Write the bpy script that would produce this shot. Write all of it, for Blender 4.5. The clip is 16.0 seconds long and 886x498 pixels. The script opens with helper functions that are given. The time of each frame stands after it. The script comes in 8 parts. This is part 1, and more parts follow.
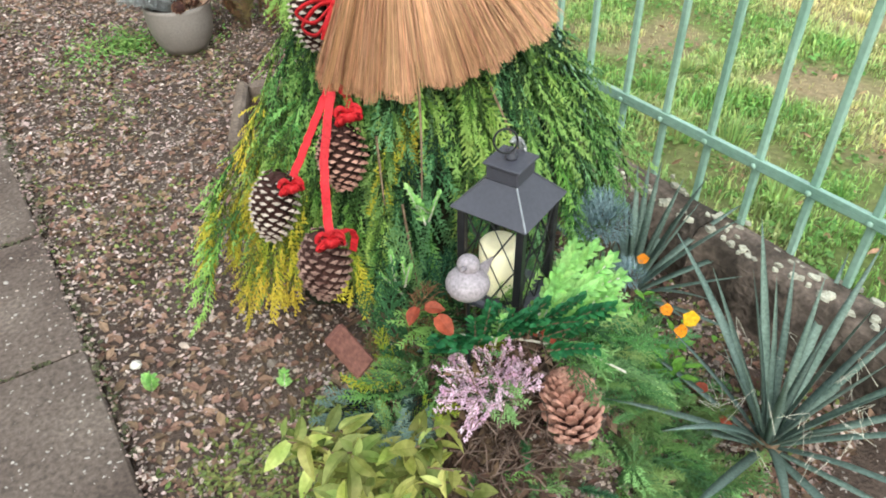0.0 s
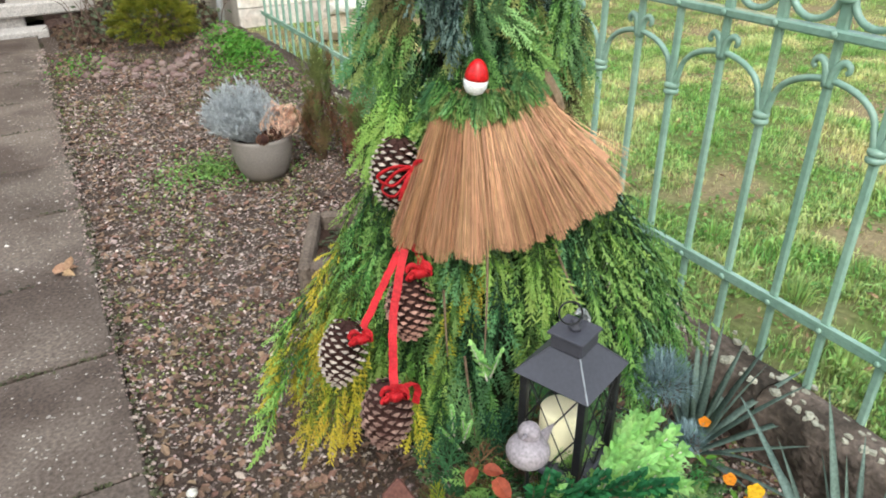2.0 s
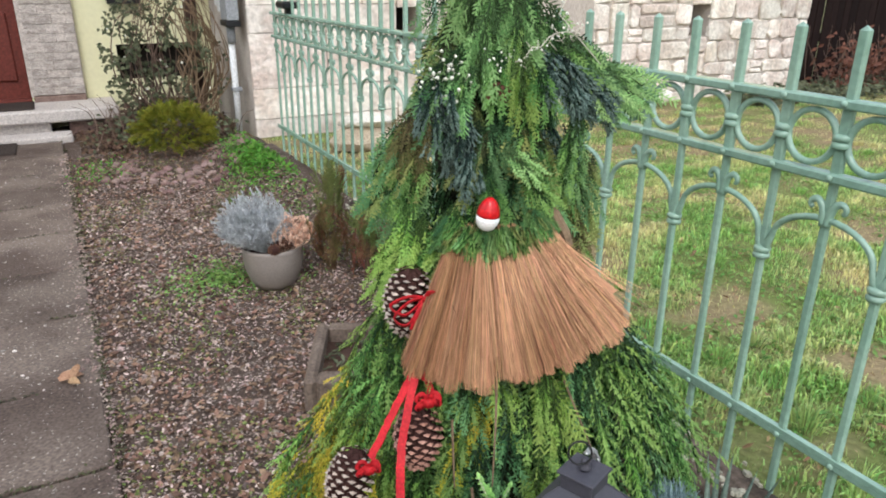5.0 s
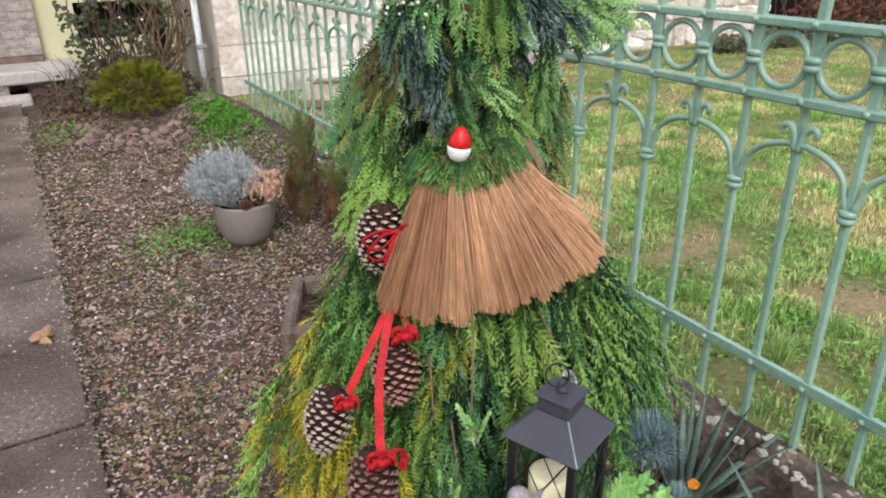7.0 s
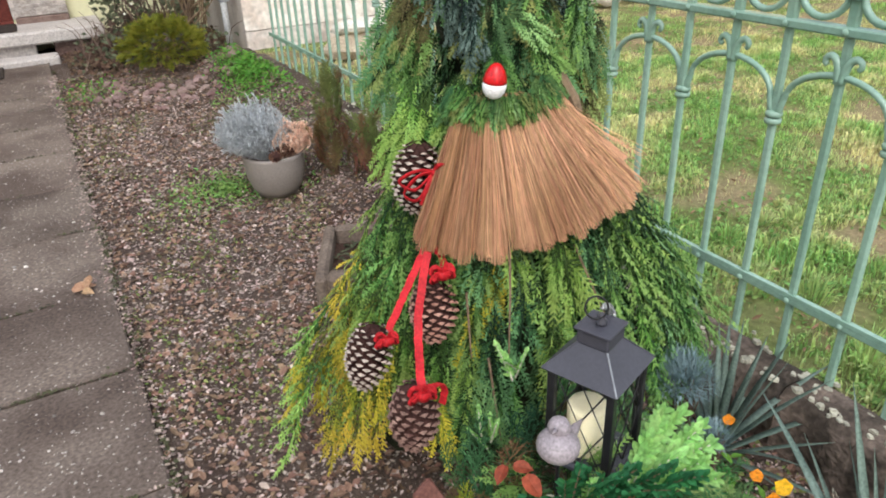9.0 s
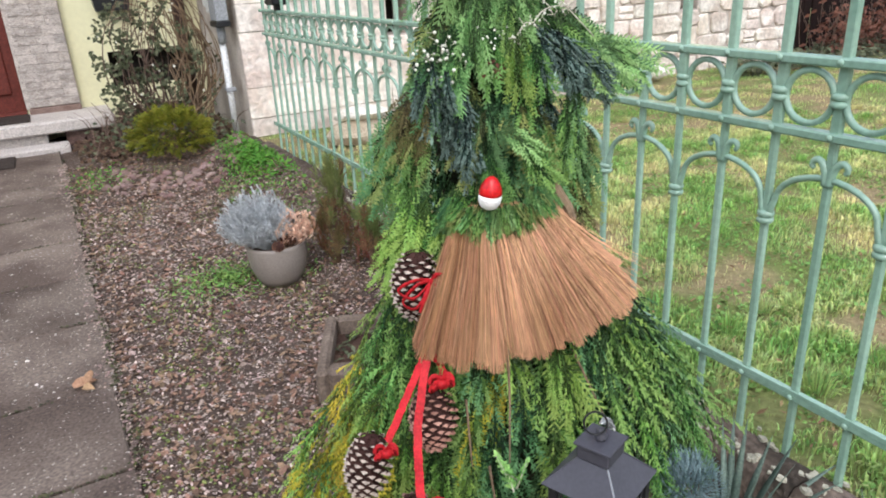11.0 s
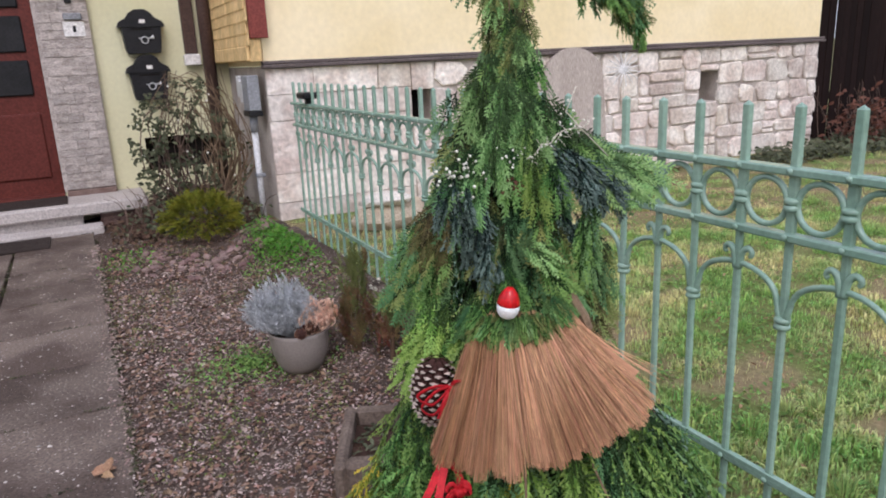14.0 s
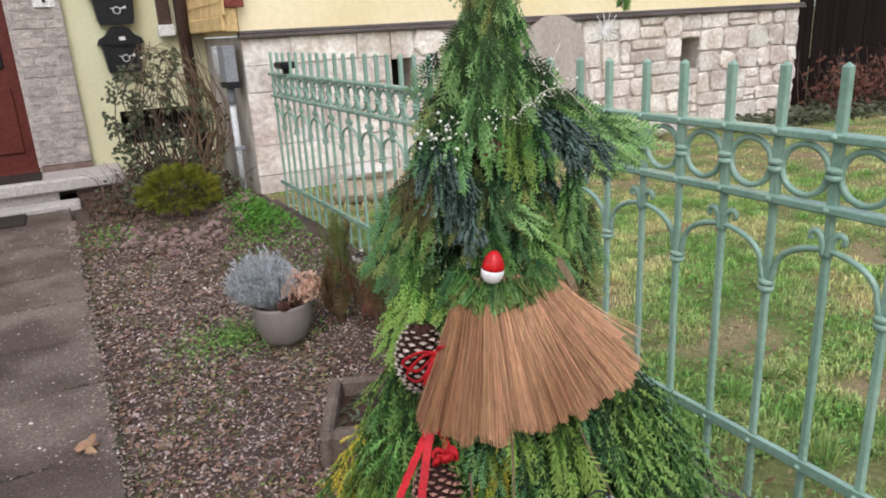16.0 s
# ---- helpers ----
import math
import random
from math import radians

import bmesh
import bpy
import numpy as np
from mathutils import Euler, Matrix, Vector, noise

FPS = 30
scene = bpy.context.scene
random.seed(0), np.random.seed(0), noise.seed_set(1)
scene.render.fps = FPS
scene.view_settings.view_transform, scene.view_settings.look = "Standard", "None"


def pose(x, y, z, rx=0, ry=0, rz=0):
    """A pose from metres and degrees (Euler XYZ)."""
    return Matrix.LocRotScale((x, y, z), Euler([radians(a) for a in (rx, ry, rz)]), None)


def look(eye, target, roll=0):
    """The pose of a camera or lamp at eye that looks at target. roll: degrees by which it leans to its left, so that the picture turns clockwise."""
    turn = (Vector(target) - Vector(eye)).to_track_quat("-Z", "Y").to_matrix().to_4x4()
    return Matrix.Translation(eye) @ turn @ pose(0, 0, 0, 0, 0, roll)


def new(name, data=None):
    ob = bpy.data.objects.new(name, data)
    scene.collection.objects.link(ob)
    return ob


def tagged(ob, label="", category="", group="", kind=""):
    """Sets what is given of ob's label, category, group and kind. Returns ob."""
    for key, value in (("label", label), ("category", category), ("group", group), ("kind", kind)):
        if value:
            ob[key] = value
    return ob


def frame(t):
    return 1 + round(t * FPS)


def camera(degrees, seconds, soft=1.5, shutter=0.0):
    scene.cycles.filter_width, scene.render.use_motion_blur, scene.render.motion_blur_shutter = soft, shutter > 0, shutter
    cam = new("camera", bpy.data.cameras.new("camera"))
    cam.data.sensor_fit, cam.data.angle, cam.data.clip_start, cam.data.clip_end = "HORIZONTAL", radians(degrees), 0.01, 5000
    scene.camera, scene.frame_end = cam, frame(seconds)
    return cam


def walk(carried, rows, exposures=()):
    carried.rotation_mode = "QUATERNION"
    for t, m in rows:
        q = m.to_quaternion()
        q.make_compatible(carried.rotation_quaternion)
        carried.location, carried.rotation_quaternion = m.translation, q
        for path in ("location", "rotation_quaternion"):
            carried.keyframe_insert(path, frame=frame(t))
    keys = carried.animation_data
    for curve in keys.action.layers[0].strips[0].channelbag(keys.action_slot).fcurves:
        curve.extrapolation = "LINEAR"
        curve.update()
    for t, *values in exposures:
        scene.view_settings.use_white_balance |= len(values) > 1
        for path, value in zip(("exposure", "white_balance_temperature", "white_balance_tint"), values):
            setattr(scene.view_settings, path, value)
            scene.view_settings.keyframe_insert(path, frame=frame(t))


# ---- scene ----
cam = camera(64.0, 16.0, soft=1.9)
PATH = [
    (0, (0.2116, 0.0887, 1.0177), (1.0832, 1.3951, -0.2195), -1.03),
    (0.5, (0.2081, 0.0975, 1.0456), (1.0376, 1.5200, -0.0904), -2.41),
    (1, (0.2012, 0.1038, 1.0609), (1.0339, 1.5633, -0.0233), -1.02),
    (1.5, (0.1954, 0.1041, 1.0809), (1.0329, 1.6185, 0.0772), -0.59),
    (2, (0.2017, 0.1018, 1.0894), (1.0418, 1.6344, 0.1176), -0.75),
    (2.5, (0.2038, 0.1016, 1.1030), (1.0693, 1.6634, 0.2013), 0.22),
    (3, (0.2029, 0.1041, 1.1221), (1.0545, 1.7140, 0.2953), 0.31),
    (3.5, (0.1996, 0.0994, 1.1386), (1.0698, 1.7423, 0.4020), 0.13),
    (4, (0.1892, 0.0903, 1.1453), (1.0712, 1.7473, 0.4573), -0.10),
    (4.2, (0.1876, 0.0952, 1.1457), (1.0786, 1.7472, 0.4537), 0.40),
    (6.3, (0.1937, 0.1040, 1.1127), (1.1071, 1.7212, 0.3696), -0.42),
    (6.5, (0.1942, 0.1018, 1.1075), (1.1375, 1.6977, 0.3583), 0.15),
    (7, (0.1922, 0.0980, 1.0945), (1.1194, 1.6712, 0.2804), -0.53),
    (7.5, (0.1810, 0.0922, 1.0842), (1.0804, 1.6571, 0.2236), -0.72),
    (8, (0.1748, 0.0962, 1.0683), (1.0684, 1.6305, 0.1480), -0.93),
    (8.2, (0.1699, 0.0918, 1.0687), (1.0396, 1.6378, 0.1453), -1.09),
    (10.3, (0.1690, 0.0960, 1.1069), (1.0025, 1.6877, 0.2303), -3.17),
    (10.5, (0.1680, 0.0950, 1.1142), (1.0056, 1.7067, 0.2773), -3.35),
    (11, (0.1830, 0.0970, 1.1289), (1.0598, 1.7353, 0.3904), -3.00),
    (11.5, (0.1942, 0.0955, 1.1512), (1.0871, 1.7496, 0.4691), -2.84),
    (12, (0.1980, 0.0904, 1.1704), (1.1073, 1.7649, 0.5656), -2.94),
    (12.5, (0.1801, 0.0716, 1.1945), (1.0750, 1.7765, 0.6524), -3.99),
    (13, (0.1777, 0.0724, 1.2134), (1.0921, 1.7896, 0.7523), -3.28),
    (13.2, (0.1803, 0.0679, 1.2125), (1.1023, 1.7919, 0.7865), -3.20),
    (13.5, (0.1740, 0.0701, 1.2104), (1.0930, 1.7873, 0.7535), -3.02),
    (14, (0.1781, 0.0766, 1.1843), (1.0431, 1.8011, 0.6573), -2.62),
    (14.5, (0.1837, 0.0877, 1.1691), (1.0816, 1.7781, 0.5881), -2.57),
    (15, (0.1802, 0.0906, 1.1687), (1.0745, 1.7814, 0.5853), -2.66),
    (15.5, (0.1789, 0.0892, 1.1675), (1.0813, 1.7748, 0.5797), -2.84),
    (16, (0.1838, 0.0897, 1.1665), (1.0776, 1.7741, 0.5646), -3.11),
]
walk(cam, [(t, look(eye, target, roll)) for t, eye, target, roll in PATH],
     exposures=[(0, 1.02, 6240, -1), (1, 0.92, 6230, 1), (2, 0.78, 6230, 1), (3, 0.65, 6180, 4), (4, 0.57, 6150, 6), (6.5, 0.50, 6230, 8), (8, 0.55, 6390, 7), (10.5, 0.71, 6070, 8), (11.5, 0.55, 6170, 10), (12.2, 0.40, 6250, 12), (13, 0.12, 6220, 17), (13.5, 0.09, 5990, 18), (14.5, 0.16, 5990, 17), (15.2, 0.2, 6040, 15), (16, 0.24, 6140, 11)])

# ---- world and light: an overcast winter day ----
world = bpy.data.worlds.new("sky")
scene.world = world
world.use_nodes = True
wn, wl = world.node_tree.nodes, world.node_tree.links
sky = wn.new("ShaderNodeTexSky")
sky.sky_type = "NISHITA"
sky.sun_disc = False
sky.sun_elevation = radians(38)
sky.sun_rotation = radians(200)
sky.air_density, sky.dust_density, sky.ozone_density = 1.0, 6.0, 1.0
pale = wn.new("ShaderNodeMix")
pale.data_type = "RGBA"
pale.inputs[0].default_value = 0.72
pale.inputs[7].default_value = (6.9, 7.15, 7.75, 1)
wl.new(sky.outputs[0], pale.inputs[6])
wl.new(pale.outputs[2], wn["Background"].inputs[0])
wn["Background"].inputs[1].default_value = 0.15

sun_data = bpy.data.lights.new("sun", "SUN")
sun_data.energy, sun_data.angle, sun_data.color = 1.0, radians(30), (1.0, 0.97, 0.93)
sun = new("sun", sun_data)
sun.matrix_world = look((-3, -6, 8), (0, 0, 0))

# ---- helpers ----
I4 = Matrix.Identity(4)
WORLD = {}


class Geo:
    """Vertices and faces gathered for one mesh."""

    def __init__(self):
        self.v, self.f, self.k = [], [], []

    def add(self, verts, faces, k=0):
        n = len(self.v)
        self.v.extend([tuple(p) for p in verts])
        self.f.extend([tuple(i + n for i in face) for face in faces])
        self.k.extend([k] * len(faces))
        return self

    def box(self, m, sx, sy, sz, k=0, bevel=0.0):
        """A box with its base centre at m, its upper and lower rims drawn in by bevel."""
        b = bevel
        if b <= 0:
            vs = [(x * sx / 2, y * sy / 2, z * sz) for z in (0, 1) for x, y in ((-1, -1), (1, -1), (1, 1), (-1, 1))]
            fs = [(3, 2, 1, 0), (4, 5, 6, 7), (0, 1, 5, 4), (1, 2, 6, 5), (2, 3, 7, 6), (3, 0, 4, 7)]
        else:
            vs = []
            for z, d in ((0, b), (b, 0), (sz - b, 0), (sz, b)):
                x, y, c = sx / 2 - d, sy / 2 - d, b
                x0, y0 = sx / 2 - b - (0 if d == 0 else 0), sy / 2 - b
                if d == 0:
                    vs += [(-x0, -y, z), (x0, -y, z), (x, -y0, z), (x, y0, z), (x0, y, z), (-x0, y, z), (-x, y0, z), (-x, -y0, z)]
                else:
                    vs += [(-x0 + b * .3, -y, z), (x0 - b * .3, -y, z), (x, -y0 + b * .3, z), (x, y0 - b * .3, z),
                           (x0 - b * .3, y, z), (-x0 + b * .3, y, z), (-x, y0 - b * .3, z), (-x, -y0 + b * .3, z)]
            fs = [tuple(range(7, -1, -1)), tuple(range(24, 32))]
            for r in range(3):
                fs += [(r * 8 + i, r * 8 + (i + 1) % 8, r * 8 + 8 + (i + 1) % 8, r * 8 + 8 + i) for i in range(8)]
        return self.add([m @ Vector(p) for p in vs], fs, k)

    def tube(self, pts, radius, sides=6, k=0, caps=True, flat=1.0):
        """A tube along points; radius is a number or one for each point; flat squeezes it across."""
        pts = [Vector(p) for p in pts]
        n = len(pts)
        rs = list(radius) if isinstance(radius, (list, tuple)) else [radius] * n
        vs = []
        up = Vector((0, 0, 1))
        for i, p in enumerate(pts):
            d = (pts[min(i + 1, n - 1)] - pts[max(i - 1, 0)])
            d = d.normalized() if d.length > 1e-9 else Vector((0, 0, 1))
            if abs(d.dot(up)) > 0.95:
                up = Vector((1, 0, 0)) if abs(d.x) < 0.9 else Vector((0, 1, 0))
            a = d.cross(up).normalized()
            b = a.cross(d)
            up = b
            vs += [p + rs[i] * (math.cos(t) * a + flat * math.sin(t) * b) for t in (2 * math.pi * j / sides for j in range(sides))]
        fs = []
        for i in range(n - 1):
            for j in range(sides):
                q = (j + 1) % sides
                fs.append((i * sides + j, i * sides + q, (i + 1) * sides + q, (i + 1) * sides + j))
        if caps:
            fs += [tuple(range(sides - 1, -1, -1)), tuple(range((n - 1) * sides, n * sides))]
        return self.add(vs, fs, k)

    def lathe(self, profile, m=I4, sides=20, k=0, caps=True):
        """A surface of revolution of (radius, height) pairs."""
        vs = [m @ Vector((r * math.cos(2 * math.pi * j / sides), r * math.sin(2 * math.pi * j / sides), z)) for r, z in profile for j in range(sides)]
        fs = []
        for i in range(len(profile) - 1):
            for j in range(sides):
                q = (j + 1) % sides
                fs.append((i * sides + j, i * sides + q, (i + 1) * sides + q, (i + 1) * sides + j))
        if caps:
            fs += [tuple(range(sides - 1, -1, -1)), tuple(range((len(profile) - 1) * sides, len(profile) * sides))]
        return self.add(vs, fs, k)

    def ring(self, m, big, small, k=0, n=20, sides=6, part=1.0, start=0.0):
        """A ring, or part of one, round the z axis of m."""
        pts = [m @ Vector((big * math.cos(start + 2 * math.pi * part * i / n), big * math.sin(start + 2 * math.pi * part * i / n), 0)) for i in range(n + 1)]
        return self.tube(pts, small, sides, k, caps=part < 1)

    def leaf(self, m, length, width, fold=0.25, bend=0.15, k=0, n=3):
        """A pointed, folded leaf that grows along the y axis of m."""
        vs, fs = [], []
        for i in range(n + 1):
            t = i / n
            w = width / 2 * math.sin(math.pi * min(1, (0.12 + 0.88 * t))) ** 0.8 if i < n else 0.0005
            z = -bend * length * t * t
            vs += [m @ Vector((-w, t * length, z + fold * w)), m @ Vector((0, t * length, z)), m @ Vector((w, t * length, z + fold * w))]
        for i in range(n):
            a = 3 * i
            fs += [(a, a + 1, a + 4, a + 3), (a + 1, a + 2, a + 5, a + 4)]
        return self.add(vs, fs, k)

    def mesh(self, name, mats, smooth=False):
        me = bpy.data.meshes.new(name)
        me.from_pydata(self.v, [], self.f)
        for mt in (mats if isinstance(mats, (list, tuple)) else [mats]):
            me.materials.append(mt)
        if any(self.k):
            me.polygons.foreach_set("material_index", self.k)
        if smooth:
            me.polygons.foreach_set("use_smooth", [True] * len(me.polygons))
        me.update()
        return me


def thing(name, at, label, category, group="", kind=""):
    """An empty at a thing's base, that carries its parts."""
    ob = new(name)
    ob.empty_display_size = 0.05
    ob.matrix_basis = Matrix.Translation(at)
    WORLD[ob] = ob.matrix_basis.copy()
    return tagged(ob, label, category, group, kind)


def piece(name, me, parent=None, m=I4, label=""):
    """An object on the mesh me at the place m, under parent."""
    ob = new(name, me)
    if parent is not None:
        ob.parent = parent
        ob.matrix_parent_inverse = WORLD.get(parent, I4).inverted()
    ob.matrix_basis = m
    WORLD[ob] = m.copy()
    if label:
        ob["label"] = label
    return ob


def part(name, geo, mats, parent, label="", smooth=False):
    return piece(name, geo.mesh(name, mats, smooth), parent, I4, label)


def single(name, geo, mats, label, category, group="", kind="", smooth=False):
    """A thing that is one mesh."""
    return tagged(piece(name, geo.mesh(name, mats, smooth)), label, category, group, kind)


def smoothstep(a, b, x):
    t = min(1.0, max(0.0, (x - a) / (b - a)))
    return t * t * (3 - 2 * t)


def curve(pts, n=8):
    """Smooth points through a few given ones."""
    P = [Vector(p) for p in pts]
    out = []
    for i in range(len(P) - 1):
        a, b, c, d = P[max(i - 1, 0)], P[i], P[i + 1], P[min(i + 2, len(P) - 1)]
        for j in range(n):
            t = j / n
            out.append(0.5 * ((2 * b) + (c - a) * t + (2 * a - 5 * b + 4 * c - d) * t * t + (3 * b - a - 3 * c + d) * t ** 3))
    return out + [P[-1]]


# ---- materials ----
def surface(name, base, alt, scale=6.0, fine=60.0, rough=0.75, bump=0.3, depth=0.004, metal=0.0, vary=0.0, island=0.0, hue=0.0,
            through_light=0.0, spots=None, spot_scale=40.0, spot_size=0.12, spec=0.22, stretch=(1, 1, 1), contrast=1.0, coat=0.0, amp=0.28):
    """A worn surface: two colours in broad patches, fine grain, relief, and differences from piece to piece."""
    mt = bpy.data.materials.new(name)
    mt.use_nodes = True
    nt = mt.node_tree
    nd, ln = nt.nodes, nt.links
    bs = nd["Principled BSDF"]
    geo = nd.new("ShaderNodeNewGeometry")
    mp = nd.new("ShaderNodeMapping")
    mp.inputs["Scale"].default_value = stretch
    ln.new(geo.outputs["Position"], mp.inputs[0])
    broad = nd.new("ShaderNodeTexNoise")
    broad.inputs["Scale"].default_value, broad.inputs["Detail"].default_value = scale, 5
    ln.new(mp.outputs[0], broad.inputs["Vector"])
    ramp = nd.new("ShaderNodeMapRange")
    half = 0.18 / contrast
    ramp.inputs[1].default_value, ramp.inputs[2].default_value = 0.5 - half, 0.5 + half
    ln.new(broad.outputs[0], ramp.inputs[0])
    mix = nd.new("ShaderNodeMix")
    mix.data_type = "RGBA"
    mix.inputs[6].default_value, mix.inputs[7].default_value = (*base, 1), (*alt, 1)
    ln.new(ramp.outputs[0], mix.inputs[0])
    colour = mix.outputs[2]
    grain = nd.new("ShaderNodeTexNoise")
    grain.inputs["Scale"].default_value, grain.inputs["Detail"].default_value = fine, 4
    ln.new(mp.outputs[0], grain.inputs["Vector"])
    if spots:
        cells = nd.new("ShaderNodeTexVoronoi")
        cells.inputs["Scale"].default_value = spot_scale
        warp = nd.new("ShaderNodeTexNoise")
        warp.inputs["Scale"].default_value, warp.inputs["Detail"].default_value = spot_scale * 0.9, 4
        ln.new(geo.outputs["Position"], warp.inputs["Vector"])
        shift = nd.new("ShaderNodeVectorMath")
        shift.operation = "MULTIPLY_ADD"
        shift.inputs[1].default_value = (1.6 / spot_scale,) * 3
        ln.new(warp.outputs["Color"], shift.inputs[0])
        ln.new(geo.outputs["Position"], shift.inputs[2])
        ln.new(shift.outputs[0], cells.inputs["Vector"])
        keep = nd.new("ShaderNodeMath")
        keep.operation = "LESS_THAN"
        wob = nd.new("ShaderNodeMath")
        wob.operation = "MULTIPLY"
        ln.new(broad.outputs[0], wob.inputs[0])
        wob.inputs[1].default_value = spot_size * 2
        ln.new(cells.outputs["Distance"], keep.inputs[0])
        ln.new(wob.outputs[0], keep.inputs[1])
        sm = nd.new("ShaderNodeMix")
        sm.data_type = "RGBA"
        ln.new(keep.outputs[0], sm.inputs[0])
        ln.new(colour, sm.inputs[6])
        sm.inputs[7].default_value = (*spots, 1)
        colour = sm.outputs[2]
    hsv = nd.new("ShaderNodeHueSaturation")
    ln.new(colour, hsv.inputs["Color"])
    val = nd.new("ShaderNodeMapRange")
    val.inputs[3].default_value, val.inputs[4].default_value = 1 - amp, 1 + amp
    val.inputs[1].default_value, val.inputs[2].default_value = 0.3, 0.7
    ln.new(grain.outputs[0], val.inputs[0])
    value = val.outputs[0]
    source = None
    if vary:
        info = nd.new("ShaderNodeObjectInfo")
        source, amount = info.outputs["Random"], vary
    elif island:
        source, amount = geo.outputs["Random Per Island"], island
    if source is not None:
        rv = nd.new("ShaderNodeMapRange")
        rv.inputs[3].default_value, rv.inputs[4].default_value = 1 - amount, 1 + amount
        ln.new(source, rv.inputs[0])
        mul = nd.new("ShaderNodeMath")
        mul.operation = "MULTIPLY"
        ln.new(value, mul.inputs[0])
        ln.new(rv.outputs[0], mul.inputs[1])
        value = mul.outputs[0]
        if hue:
            wn_ = nd.new("ShaderNodeTexWhiteNoise")
            wn_.noise_dimensions = "1D"
            ln.new(source, wn_.inputs["W"])
            rh = nd.new("ShaderNodeMapRange")
            rh.inputs[3].default_value, rh.inputs[4].default_value = 0.5 - hue, 0.5 + hue
            ln.new(wn_.outputs[0], rh.inputs[0])
            ln.new(rh.outputs[0], hsv.inputs["Hue"])
    ln.new(value, hsv.inputs["Value"])
    ln.new(hsv.outputs[0], bs.inputs["Base Color"])
    bs.inputs["Roughness"].default_value = rough
    bs.inputs["Metallic"].default_value = metal
    bs.inputs["Specular IOR Level"].default_value = spec
    bs.inputs["Coat Weight"].default_value = coat
    if bump:
        bp = nd.new("ShaderNodeBump")
        bp.inputs["Strength"].default_value, bp.inputs["Distance"].default_value = bump, depth
        ln.new(grain.outputs[0], bp.inputs["Height"])
        ln.new(bp.outputs[0], bs.inputs["Normal"])
    if through_light:
        tl = nd.new("ShaderNodeBsdfTranslucent")
        ln.new(hsv.outputs[0], tl.inputs["Color"])
        ms = nd.new("ShaderNodeMixShader")
        ms.inputs[0].default_value = through_light
        ln.new(bs.outputs[0], ms.inputs[1])
        ln.new(tl.outputs[0], ms.inputs[2])
        ln.new(ms.outputs[0], nd["Material Output"].inputs["Surface"])
    return mt


def clear(name):
    mt = bpy.data.materials.new(name)
    mt.use_nodes = True
    bs = mt.node_tree.nodes["Principled BSDF"]
    bs.inputs["Base Color"].default_value = (0.95, 0.97, 0.96, 1)
    bs.inputs["Transmission Weight"].default_value = 1.0
    bs.inputs["Roughness"].default_value = 0.03
    bs.inputs["IOR"].default_value = 1.05
    return mt


M = {}
M["soil"] = surface("soil", (0.052, 0.034, 0.027), (0.105, 0.076, 0.062), 5, 120, 0.95, 0.9, 0.01, spots=(0.34, 0.29, 0.26), spot_scale=70, spot_size=0.22)
M["turf"] = surface("turf", (0.135, 0.165, 0.050), (0.24, 0.185, 0.105), 3.1, 60, 0.95, 0.9, 0.01, contrast=1.7)
M["slab"] = surface("concrete_slab", (0.080, 0.058, 0.049), (0.160, 0.125, 0.106), 2.6, 110, 0.85, 0.8, 0.004, vary=0.14, contrast=1.7, amp=0.36, spots=(0.36, 0.32, 0.29), spot_scale=58, spot_size=0.15)
M["kerb"] = surface("kerb_stone", (0.155, 0.118, 0.098), (0.052, 0.040, 0.032), 13, 80, 0.92, 1.0, 0.008, vary=0.1, contrast=1.9, amp=0.40)
M["lichen"] = surface("pale_lichen", (0.30, 0.285, 0.225), (0.42, 0.40, 0.33), 40, 200, 0.95, 0.6, 0.002, island=0.35)
M["fence"] = surface("green_iron_paint", (0.225, 0.360, 0.285), (0.29, 0.425, 0.345), 7, 90, 0.24, 0.25, 0.001, vary=0.06, amp=0.10, spec=0.75, contrast=1.4)
M["fence_rail"] = surface("green_rail_paint", (0.195, 0.320, 0.252), (0.255, 0.385, 0.312), 7, 90, 0.26, 0.25, 0.001, amp=0.10, spec=0.6, contrast=1.4)
M["plaster"] = surface("yellow_plaster", (0.845, 0.71, 0.435), (0.925, 0.80, 0.54), 1.6, 22, 0.9, 0.35, 0.006, amp=0.04, contrast=1.3)
M["plaster_pale"] = surface("pale_green_yellow_plaster", (0.66, 0.64, 0.42), (0.72, 0.70, 0.48), 1.5, 30, 0.9, 0.12, 0.003, amp=0.04)
M["mortar"] = surface("mortar", (0.34, 0.29, 0.255), (0.60, 0.545, 0.495), 4, 60, 0.95, 0.6, 0.006, amp=0.12)
M["stone"] = surface("sandstone_block", (0.58, 0.490, 0.43), (0.80, 0.745, 0.68), 5.0, 26, 0.92, 1.0, 0.016, vary=0.17, hue=0.016, amp=0.20, contrast=1.7)
M["ledge"] = surface("dark_ledge", (0.105, 0.085, 0.082), (0.15, 0.125, 0.12), 3, 80, 0.7, 0.3)
M["split_stone"] = surface("split_stone_cladding", (0.38, 0.335, 0.31), (0.54, 0.49, 0.46), 16, 60, 0.9, 1.0, 0.012, vary=0.12, contrast=1.5, stretch=(1, 1, 2.2))
M["door"] = surface("red_brown_door_paint", (0.105, 0.024, 0.018), (0.13, 0.032, 0.025), 2, 60, 0.45, 0.15)
M["red_trim"] = surface("red_brown_trim", (0.19, 0.045, 0.035), (0.23, 0.06, 0.05), 3, 70, 0.6, 0.2)
M["brown_pipe"] = surface("brown_pipe_paint", (0.055, 0.032, 0.026), (0.08, 0.05, 0.042), 4, 60, 0.5, 0.1)
